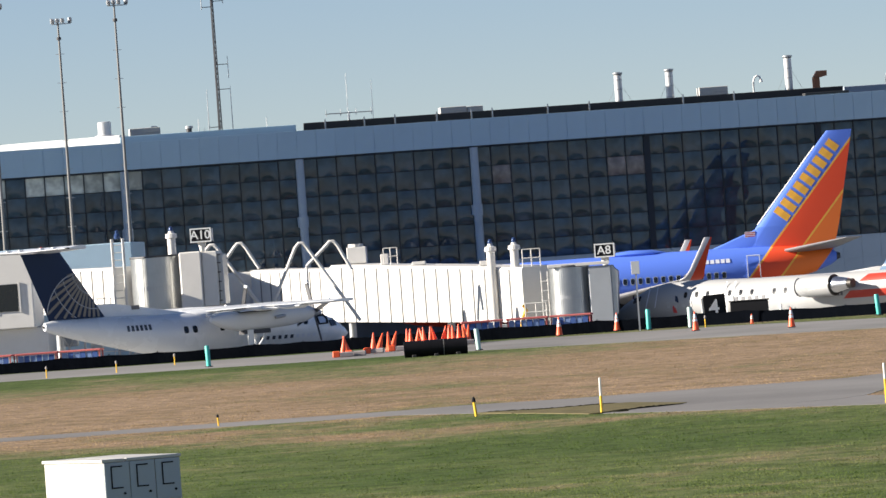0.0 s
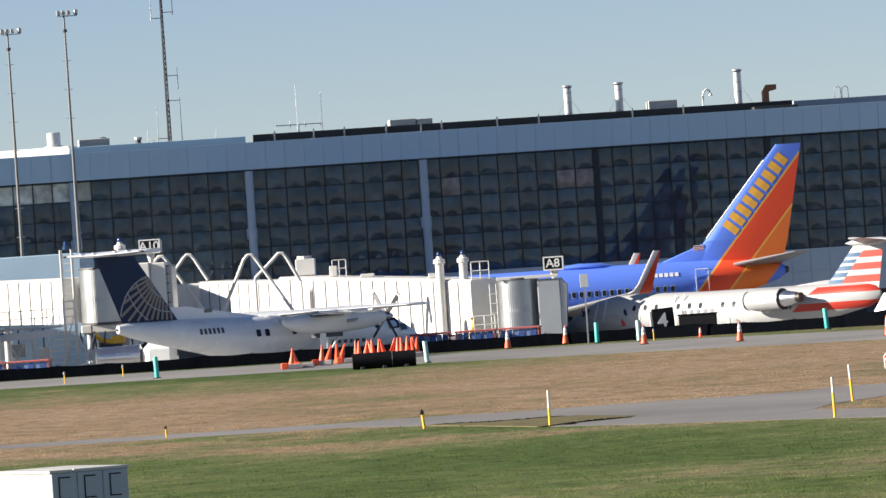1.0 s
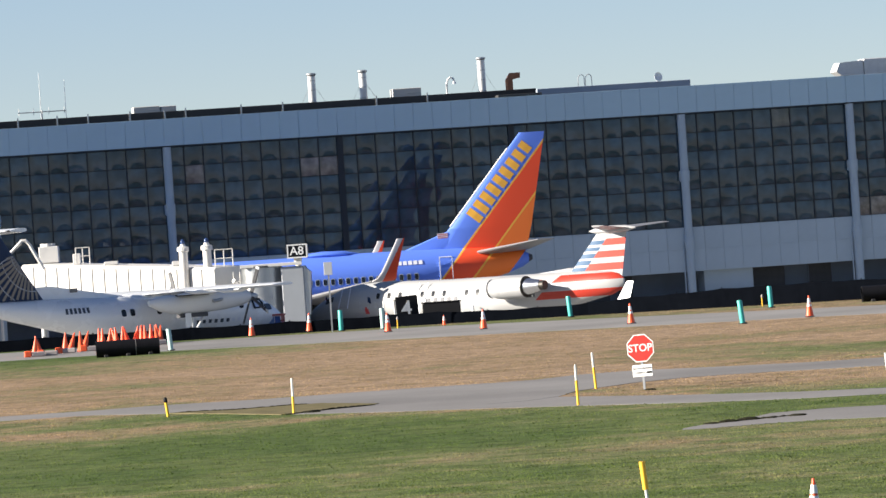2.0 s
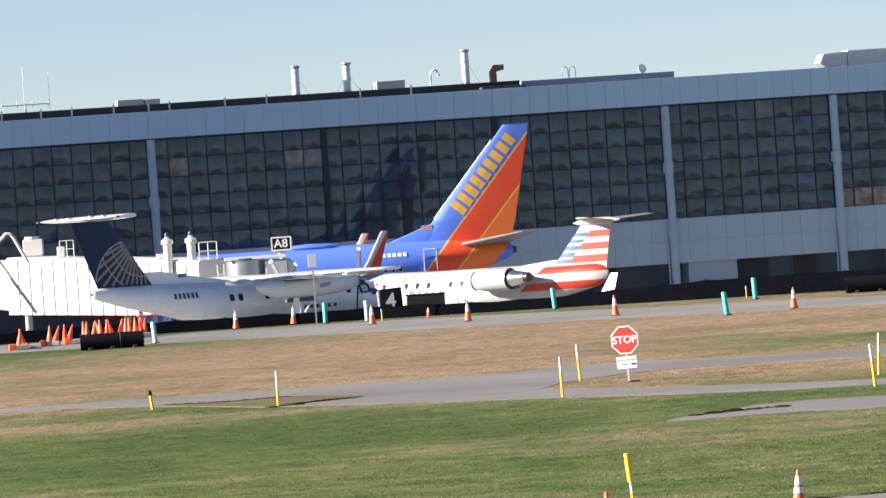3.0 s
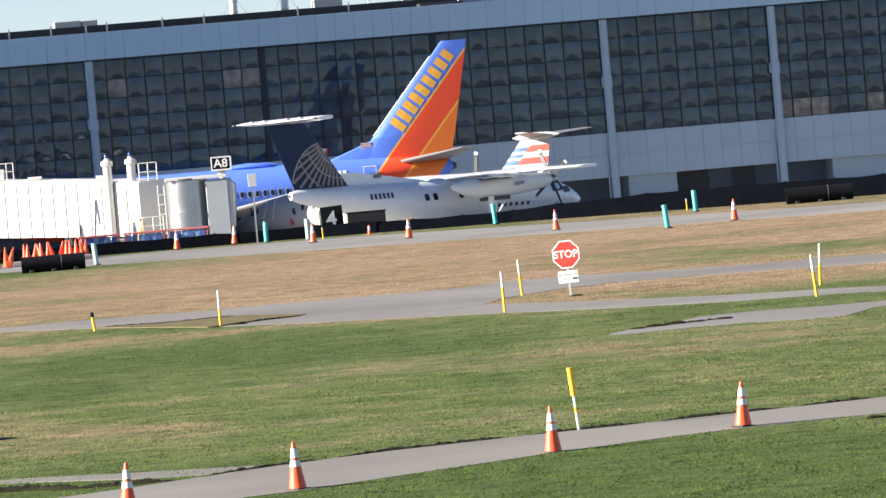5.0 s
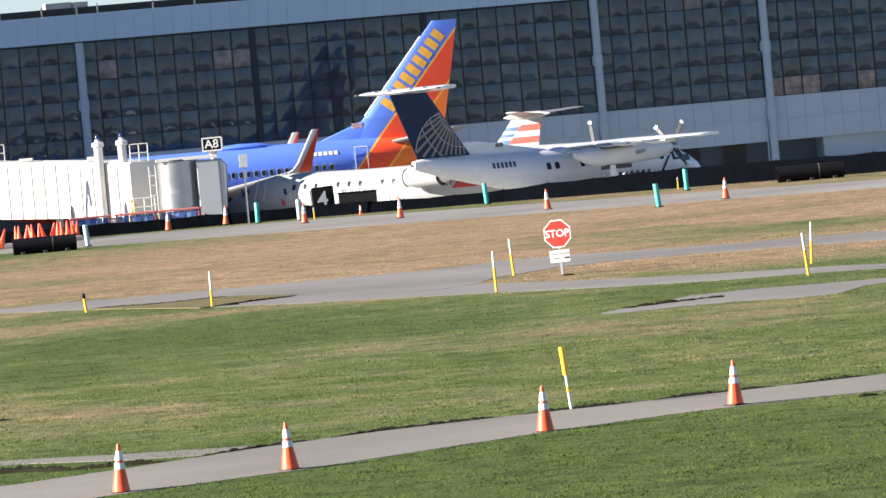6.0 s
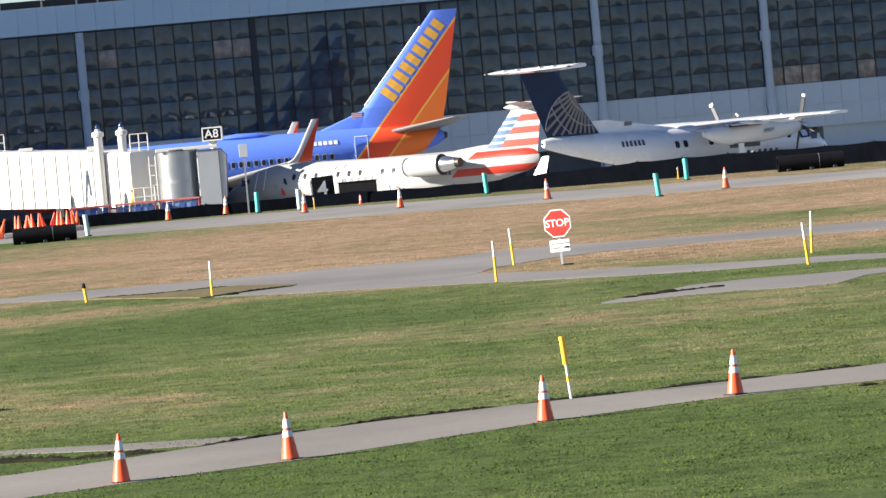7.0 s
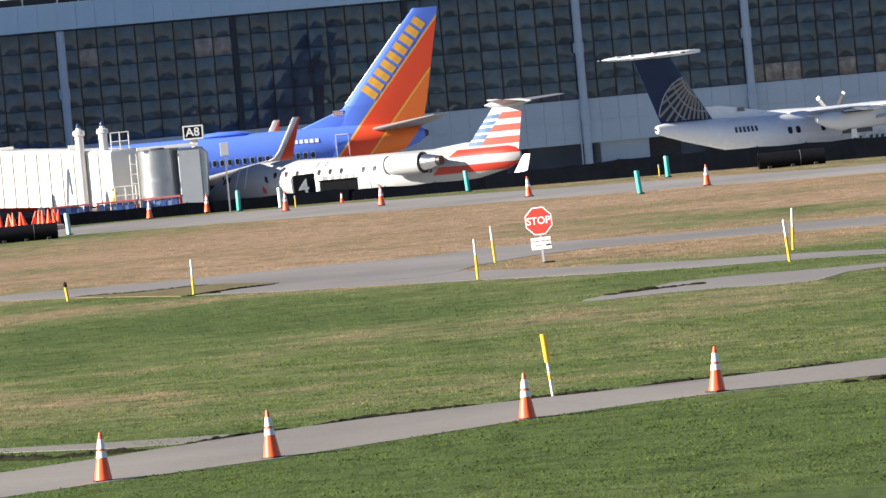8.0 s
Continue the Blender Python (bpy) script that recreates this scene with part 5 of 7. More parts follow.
def build_737():
    c = thing("jet_airliner", "blue, red and orange twin-jet airliner with winglets, parked", "aircraft")
    st = [(33.0, 2.85, 0.05, 0.05), (32.6, 2.85, 0.5, 0.5), (31.6, 2.95, 1.05, 1.05), (30.2, 3.1, 1.5, 1.55), (28.5, 3.2, 1.8, 1.9), (26.5, 3.22, 1.88, 2.0), (18, 3.22, 1.88, 2.0), (12.5, 3.25, 1.87, 1.97), (9.5, 3.42, 1.72, 1.78),
          (6.5, 3.72, 1.4, 1.42), (4.2, 3.98, 1.0, 1.05), (3.0, 4.08, 0.76, 0.82), (2.1, 4.15, 0.48, 0.56), (1.65, 4.18, 0.24, 0.3)]
    # distance aft of the fin's leading edge decides the band; local x runs forward
    B, Y, R, O = BLUE, (0.95, 0.5, 0.07), (0.95, 0.09, 0.026), (0.97, 0.21, 0.032)
    m, n, l, p, s, base = stripe_material("slanting livery paint", -1.0, -0.839, 1.45 + 0.839 * 12.6 + 20, 40, [(0, B), (21.6, Y), (21.76, R), (23.9, Y), (24.02, O), (26.1, B)])
    mf, nf, lf, pf, sf, bf = stripe_material("slanting livery paint on the body", -1.0, -0.839, 1.45 + 0.839 * 12.6 + 20, 40, [(0, B), (21.6, Y), (21.76, R), (23.9, Y), (24.02, O), (26.1, B)])
    low = math_node(nf, lf, "LESS_THAN", math_node(nf, lf, "ADD", sf.outputs[2], math_node(nf, lf, "MULTIPLY", sf.outputs[0], -0.02)), 1.85)
    c2 = mix_node(nf, lf, math_node(nf, lf, "MULTIPLY", low, math_node(nf, lf, "GREATER_THAN", sf.outputs[0], 8.5)), bf, R)
    lf.new(c2, pf.inputs["Base Color"])
    part("fuselage", body(st, 32), mf, c, smooth=True)
    UPY, UPZ = (0, 1, 0), (0, 0, 1)
    part("fin", wing(bmesh.new(), [((6.9, 0, 6.45), 5.6, 0.4, UPY), ((1.75, 0, 12.6), 1.7, 0.16, UPY)]), m, c, "blue, red and orange striped fin", smooth=True)
    part("fin_root", wing(bmesh.new(), [((8.4, 0, 4.6), 6.6, 0.5, UPY), ((6.9, 0, 6.45), 5.6, 0.4, UPY)]), m, c, smooth=True)
    part("dorsal_fin", wing(bmesh.new(), [((10.6, 0, 4.95), 8.6, 0.46, UPY), ((6.75, 0, 6.4), 5.2, 0.3, UPY)]), BLUE_PAINT, c, smooth=True)
    part("fin_edge", tubed((6.78, 0, 6.6), (2.6, 0, 11.6), 0.06, seg=8), WHITE, c, "pale fin leading edge strip")
    # nine plain blocks along the fin, lying on its skin
    def skin(x, z):
        u = (z - 6.45) / 6.15
        f = (6.9 - 5.15 * u - x) / (5.6 - 3.9 * u)
        return (0.4 - 0.24 * u) * float(np.interp(f, [p[0] for p in FOIL[:6]], [p[1] for p in FOIL[:6]]))
    for i in range(9):
        z = 7.25 + i * 0.545
        w = 1.12 - i * 0.03
        xm = 1.45 + 0.839 * (12.6 - z) - 0.85
        a, b, o = Vector((-0.643, 0, 0.766)), Vector((0.766, 0, 0.643)), Vector((xm, 0, z))
        hw, hh = 0.25, w / 2
        for sgn in (-1, 1):
            bm = bmesh.new()
            ring = []
            for k, q in ((-1, -1), (1, -1), (1, 0), (1, 1), (-1, 1), (-1, 0)):
                v = o + a * (hw * k) + b * (hh * q)
                v.y = sgn * (skin(v.x, v.z) + 0.004)
                ring.append(v)
            slab(bm, ring, (0, sgn, 0), 0.012)
            part("livery_block", bm, TEXT_YELLOW, c)
    part("tail_cone_cap", body([(1.66, 4.18, 0.22, 0.28), (1.4, 4.2, 0.14, 0.17)], 12), DARK_STEEL, c, smooth=True)
    part("tailplane", wing(bmesh.new(), [((1.4, -7.1, 5.35), 1.1, 0.12, UPZ), ((5.2, -0.7, 4.75), 3.5, 0.36, UPZ), ((5.2, 0.7, 4.75), 3.5, 0.36, UPZ), ((1.4, 7.1, 5.35), 1.1, 0.12, UPZ)]), TAIL_GREY, c, smooth=True)
    part("wing", wing(bmesh.new(), [((12.9, -16.9, 3.35), 1.5, 0.16, UPZ), ((17, -6, 2.45), 4.2, 0.5, UPZ), ((21.2, -1.5, 2.0), 7.2, 0.9, UPZ), ((21.2, 1.5, 2.0), 7.2, 0.9, UPZ), ((17, 6, 2.45), 4.2, 0.5, UPZ), ((12.9, 16.9, 3.35), 1.5, 0.16, UPZ)]), TAIL_GREY, c, smooth=True)
    mw, *_ = stripe_material("winglet paint", 1, 0.55, -10.0, 8, [(0, B), (2.0, O), (2.55, R), (4.0, (0.7, 0.68, 0.7))])
    for s_ in (-1, 1):
        bm = bmesh.new()
        wing(bm, [((12.9, s_ * 16.85, 3.33), 1.5, 0.14, UPZ), ((12.55, s_ * 17.4, 3.5), 1.3, 0.12, (0, -s_ * 0.5, 0.86)), ((12.2, s_ * 17.75, 3.95), 1.0, 0.1, (0, -s_ * 0.95, 0.3)), ((11.1, s_ * 17.95, 6.0), 0.48, 0.06, (0, -s_, 0))])
        part("winglet", bm, mw, c, "blended winglet in red and orange", smooth=True)
        yn = s_ * 4.85
        e = part("engine_nacelle", body([(21.2, 1.5, 0.85, 0.82, yn), (20.9, 1.5, 0.98, 0.95, yn), (19.4, 1.5, 1.05, 1.02, yn), (17.8, 1.55, 0.9, 0.9, yn), (16.8, 1.6, 0.6, 0.6, yn)], 24), BLUE_PAINT, c, smooth=True)
        part("intake_lip", tubed((21.35, yn, 1.5), (21.18, yn, 1.5), 0.8, 0.88, 24), BARE, e, smooth=True)
        part("exhaust", body([(16.85, 1.6, 0.5, 0.5, yn), (16.0, 1.62, 0.3, 0.3, yn)], 16), EXHAUST, e, smooth=True)
        part("pylon", boxed(16.6, 19.6, yn - 0.15, yn + 0.15, 2.1, 2.6), BLUE_PAINT, e)
        part("gear_leg", tubed((16.2, s_ * 2.8, 0.5), (16.2, s_ * 2.8, 2.2), 0.14), WHITE, c)
        for d in (-0.4, 0.4):
            part("wheel", tubed((16.2, s_ * 2.8 + d - 0.18, 0.55), (16.2, s_ * 2.8 + d + 0.18, 0.55), 0.55), RUBBER, c)
    nl = part("nose_leg", tubed((29.2, 0, 0.35), (29.2, 0, 1.5), 0.1), WHITE, c)
    for d in (-0.2, 0.2):
        part("nose_wheel", tubed((29.2, d - 0.1, 0.34), (29.2, d + 0.1, 0.34), 0.34), RUBBER, nl)
    fr = finish(oval_window(0.17, 0.24, 0.02), "window_surround", PANE_FRAME_GLINT)
    win = finish(oval_window(0.125, 0.19, 0.035), "cabin_window", PANE_DARK)
    for i in range(38):
        x = 28.2 - i * 0.51
        for sgn in (-1, 1):
            on_skin("window_surround", fr, PANE_FRAME_GLINT, c, st, x, 3.42, sgn)
            on_skin("cabin_window", win, PANE_DARK, c, st, x, 3.42, sgn)
    # rear door outline in pale paint
    for dx, dz, w, h in ((-0.42, 0, 0.05, 1.75), (0.42, 0, 0.05, 1.75), (0, 0.88, 0.89, 0.05)):
        me = finish(boxed(-w / 2, w / 2, -0.02, 0.05, -h / 2, h / 2), "door_outline", TEXT_PALE)
        on_skin("door_outline", me, TEXT_PALE, c, st, 7.3 + dx, 3.7 + dz, 1)
    marking_bars(c, st, 9.0, 4.35, 6, 0.26, 0.3, 0.09, 1, TEXT_PALE, "registration_bar")
    f = new("flag")
    f.parent = c
    part("flag_field", boxed(7.0, 7.7, 0.08, 0.166, 5.82, 6.2), TEXT_PALE, f)
    for k in range(3):
        part("flag_stripe", boxed(7.0, 7.7, 0.166, 0.17, 5.86 + k * 0.12, 5.915 + k * 0.12), FLAG_RED, f)
    part("antenna_fairing", body([(17.5, 5.2, 0.03, 0.03), (16.8, 5.22, 0.5, 0.16), (15.5, 5.25, 0.65, 0.26), (14, 5.24, 0.6, 0.22), (12.9, 5.18, 0.03, 0.03)], 16), BLUE_PAINT, c, smooth=True)
    return c


PROPS = []
standing = set(scene.objects)
build_terminal()
build_roof_things()
build_radio_mast()
# the terminal front does not face the field squarely: its far end lies deeper
TERMINAL_TURN = Matrix.Translation((-3.88, TY, 0)) @ Matrix.Rotation(radians(10), 4, "Z") @ Matrix.Diagonal((1.014, 1, 1, 1)) @ Matrix.Translation((4, -TY, 0))
for ob in [o for o in scene.objects if o not in standing and o.parent is None]:
    ob.matrix_world = TERMINAL_TURN @ ob.matrix_world
build_floodlights()
dash = build_dash()
crj = build_crj()
airliner = build_737()
# parked aircraft: nose to the left, tail end at the given place
airliner.matrix_world = pose(4.77, 409.0, -0.1, 0, 0, 180 + 3.0) @ Matrix.Scale(1.025, 4)
crj.matrix_world = pose(9.34, 366.5, -0.03, 0, 0.4, 180 - 39.85)


# ---- jet bridges ----
def prism(p0, p1, w, z0, z1):
    """A tunnel from p0 to p1 (x, y), w wide; z0, z1: floor and roof heights at both ends."""
    a, b = Vector((*p0, 0)), Vector((*p1, 0))
    d = (b - a).normalized()
    s = Vector((-d.y, d.x, 0)) * w / 2
    loops = []
    for p, (lo, hi) in ((a, z0), (b, z1)):
        loops.append([p - s + Vector((0, 0, lo)), p + s + Vector((0, 0, lo)), p + s + Vector((0, 0, hi - 0.12)), p + s * 0.9 + Vector((0, 0, hi)), p - s * 0.9 + Vector((0, 0, hi)), p - s + Vector((0, 0, hi - 0.12))])
    return rings(bmesh.new(), loops)


def ribs(parent, p0, p1, w, z0, z1, n, mat, name="rib"):
    """Upright seams on both flanks of a tunnel."""
    a, b = Vector((*p0, 0)), Vector((*p1, 0))
    d = (b - a).normalized()
    s = Vector((-d.y, d.x, 0))
    for i in range(1, n):
        u = i / n
        lo, hi = z0[0] + (z1[0] - z0[0]) * u, z0[1] + (z1[1] - z0[1]) * u
        p = a + (b - a) * u
        for k in (-1, 1):
            c = p + s * k * (w / 2 + 0.002)
            bm = bmesh.new()
            slab(bm, [c - d * 0.045 + Vector((0, 0, lo)), c + d * 0.045 + Vector((0, 0, lo)), c + d * 0.045 + Vector((0, 0, hi - 0.14)), c - d * 0.045 + Vector((0, 0, hi - 0.14))], s * k, 0.05)
            part(name, bm, mat, parent)


def gate_sign(parent, text, x, y, z, w=1.25, h=0.9):
    s = new("gate_sign")
    s.parent = parent
    s.location = (x, y, z)
    tagged(s, "white boxed gate number sign")
    part("sign_box", boxed(-w / 2, w / 2, -0.55, 0.55, 0, h, bevel=0.03), SIGN_BLACK, s)
    for x0, x1, z0_, z1_ in ((-w / 2, w / 2, 0, 0.08), (-w / 2, w / 2, h - 0.08, h), (-w / 2, -w / 2 + 0.08, 0.08, h - 0.08), (w / 2 - 0.08, w / 2, 0.08, h - 0.08)):
        part("border", boxed(x0, x1, -0.58, -0.551, z0_, z1_), SIGN_WHITE, s)
    letters("gate_number", text, h * 0.86, SIGN_WHITE, s, pose(-0.02, -0.57, h * 0.5, 90, 0, 0), "white gate number")
    part("side_face", boxed(w / 2 + 0.0, w / 2 + 0.02, -0.5, 0.5, 0.05, h - 0.05), BRIDGE_WHITE, s)
    part("stem", tubed((0, 0, -0.75), (0, 0, 0), 0.09, 0.28, 12), BRIDGE_WHITE, s)


def beacon_tower(parent, x, y, z0, z1):
    t = part("lift_column", tubed((x, y, z0), (x, y, z1), 0.27, seg=16), BRIDGE_WHITE, parent, smooth=True)
    part("column_cap", lathe(bmesh.new(), [(0, 0.27), (0.05, 0.38), (0.3, 0.36), (0.36, 0.2), (0.5, 0.14)], 14), BRIDGE_WHITE, t, m=pose(x, y, z1))
    part("beacon", lathe(bmesh.new(), [(0.5, 0.13), (0.62, 0.15), (0.75, 0.1), (0.8, 0.03)], 12), BLUE_LAMP, t, "blue glass beacon", m=pose(x, y, z1), smooth=True)


def drum(parent, x, y, r, z0, z1):
    d = part("rotunda", tubed((x, y, z0), (x, y, z1), r, seg=40), DRUM_METAL, parent, "ribbed galvanised cab drum", smooth=True)
    part("roof_cap", tubed((x, y, z1), (x, y, z1 + 0.12), r + 0.06, r + 0.02, 40), DARK_STEEL, d, smooth=True)
    part("floor_ring", tubed((x, y, z0 - 0.12), (x, y, z0), r + 0.02, seg=40), DARK_STEEL, d, smooth=True)
    for i in range(30):
        a = math.pi + math.pi * i / 29
        me = boxed(-0.02, 0.02, -0.012, 0.02, z0, z1)
        part("seam", me, DRUM_METAL, d, m=pose(x + r * math.cos(a), y + r * math.sin(a), 0, 0, 0, math.degrees(a) + 90))
    for i in range(12):
        a = math.radians(235 + i * 6)
        part("maker_bar", boxed(-0.055, 0.055, -0.02, 0.012, (z0 + z1) / 2 - 0.35, (z0 + z1) / 2 - 0.12), GREY_METAL, d, m=pose(x + (r + 0.02) * math.cos(a), y + (r + 0.02) * math.sin(a), 0, 0, 0, math.degrees(a) + 90))


def cage(parent, x, y, z, w, h, name="handrail", mat=None):
    mat = mat or BRIDGE_WHITE
    for dx in (0, w / 2, w):
        part(name, tubed((x + dx, y, z), (x + dx, y, z + h), 0.035, seg=6), mat, parent)
    for dz in (h / 2, h):
        part(name, tubed((x, y, z + dz), (x + w, y, z + dz), 0.035, seg=6), mat, parent)


def build_bridge_a8():
    c = thing("jet_bridge", "white ribbed passenger boarding bridge at gate A8", "jet bridge", pose(0, 0, 0))
    p0, p1 = (-16.13, 380.7), (-29.6, 396.0)
    z0, z1 = (1.43, 4.95), (2.2, 6.0)
    t = part("outer_tunnel", prism(p0, p1, 3.1, z0, z1), BRIDGE_WHITE, c)
    ribs(t, p0, p1, 3.1, z0, z1, 16, SEAM)
    q0, q1, y0, y1 = (-29.6, 396.01), (-36.0, 408.0), (2.5, 5.75), (3.5, 6.05)
    t2 = part("inner_tunnel", prism(q0, q1, 2.7, y0, y1), BRIDGE_WHITE, c)
    ribs(t2, q0, q1, 2.7, y0, y1, 8, SEAM)
    part("walkway", prism((-36.0, 409.2), (-43.5, 409.2), 2.4, (3.4, 6.0), (3.4, 6.0)), BRIDGE_WHITE, c)
    part("link", prism((-36.4, 410.5), (-36.4, 423.4), 2.4, (3.4, 6.1), (3.4, 6.1)), BRIDGE_WHITE, c)
    drum(c, -13.75, 366.0, 1.25, 1.5, 4.75)
    # grey holds the cab's shade; body stretched deep to shade the jet's nose
    part("cab", boxed(-12.55, -11.1, 364.9, 371.0, 0.8, 4.72, bevel=0.08), CAB_SHADED, c, "cab body with shade in its grey")
    bm = bmesh.new()
    slab(bm, [(-11.1, 364.95, 1.5), (-10.85, 364.95, 1.7), (-10.7, 364.95, 4.3), (-11.1, 364.95, 4.7)], (0, 1, 0), 2.6)
    part("canopy", bm, DRUM_METAL, c, "folded grey weather canopy")
    part("roof_rail", boxed(-15, -11.2, 364.8, 365.0, 4.78, 4.98, bevel=0.02), BRIDGE_WHITE, c)
    gate_sign(c, "A8", -11.45, 365.6, 5.2, 1.25, 0.86)
    beacon_tower(c, -18.65, 369.0, 0.02, 6.05)
    beacon_tower(c, -17.15, 368.6, 0.02, 6.05)
    part("plinth", boxed(-19.2, -16.6, 368.4, 369.6, 0.02, 1.5, bevel=0.05), GREY_METAL, c)
    cage(c, -16.6, 367.0, 4.95, 1.1, 1.1)
    cage(c, -16.6, 366.0, 1.6, 1.3, 1.1)
    for dz in (1.6, 2.2, 2.8, 3.4, 4.0):
        part("ladder_rung", tubed((-15.5, 366.0, dz), (-15.1, 366.0, dz), 0.03, seg=6), BRIDGE_WHITE, c)
    for dx in (-15.5, -15.1):
        part("ladder_rail", tubed((dx, 366.0, 1.0), (dx, 366.0, 4.6), 0.03, seg=6), BRIDGE_WHITE, c)
    part("yellow_hose", bent(bmesh.new(), [(-16.9, 367.0, 1.3), (-16.8, 366.9, 1.8), (-16.6, 366.8, 2.3), (-16.75, 366.9, 2.6)], 0.14), YELLOW_HOSE, c, "yellow air hose")
    # wheel bogie and pillars
    for x, y in ((-14.6, 366.4), (-13.0, 366.2), (-22.5, 387.9), (-29.6, 396.4), (-35.8, 408.4), (-42.8, 409.2)):
        part("pillar", tubed((x, y, 0.0), (x, y, 2.6 if x < -20 else 1.6), 0.25, seg=12), GREY_METAL, c, smooth=True)
    part("bogie", boxed(-15.4, -12.4, 365.6, 366.6, 0.35, 1.1, bevel=0.08), GREY_METAL, c)
    for x in (-15.0, -12.8):
        part("bogie_wheel", tubed((x, 365.3, 0.5), (x, 365.7, 0.5), 0.5, seg=18), RUBBER, c)
    # roof fittings
    for u, w, h, n in ((0.28, 0.6, 0.3, "roof_box"), (0.62, 0.9, 0.22, "roof_box"), (0.8, 0.5, 0.7, "roof_box")):
        x, y, z = p0[0] + (p1[0] - p0[0]) * u, p0[1] + (p1[1] - p0[1]) * u, z0[1] + (z1[1] - z0[1]) * u
        part(n, boxed(x - w / 2, x + w / 2, y - 0.4, y + 0.4, z, z + h, bevel=0.03), BRIDGE_WHITE, c)
    x, y = -26.8, 390.5
    cage(c, x, y, 5.75, 0.9, 1.1)
    part("vent_box", boxed(-29.6, -28.3, 395.5, 396.6, 6.0, 7.1, bevel=0.04), BRIDGE_WHITE, c)
    part("vent_cap", tubed((-29.0, 396, 7.1), (-29.0, 396, 7.3), 0.5), BRIDGE_WHITE, c)
    # bent pipe frames
    for (lx, lz), (ax, az), (rx, rz), y in (((-33.1, 4.0), (-31.2, 7.5), (-27.7, 2.3), 378.0), ((-31.2, 6.0), (-29.5, 7.5), (-28.3, 5.6), 381.5), ((-37.9, 6.4), (-37.0, 7.8), (-34.2, 3.8), 379.0), ((-36.9, 6.2), (-35.5, 7.8), (-34.3, 6.1), 382.0)):
        part("pipe_frame", bent(bmesh.new(), [(lx, y, lz), (ax - 0.35, y, az - 0.25), (ax - 0.1, y, az), (ax + 0.15, y, az), (ax + 0.4, y, az - 0.3), (rx, y, rz)], 0.11, 8), BRIDGE_WHITE, c, smooth=True)
        part("frame_foot", tubed((lx, y, 0.0), (lx, y, lz), 0.09, seg=8), BRIDGE_WHITE, c)
    # the cab end stands beside the nose of the regional jet
    outer = Matrix.Translation((0, 0, -0.172)) @ Matrix.Scale(1.034, 4)
    for o in c.children:
        kind = o.name.split(".")[0]
        if kind in ("rotunda", "cab", "canopy", "roof_rail", "gate_sign", "lift_column", "plinth", "ladder_rung", "ladder_rail", "yellow_hose", "bogie", "bogie_wheel") or kind in ("pillar", "handrail") and max(v[0] for v in o.bound_box) > -20:
            o.matrix_local = outer @ o.matrix_local
    return c


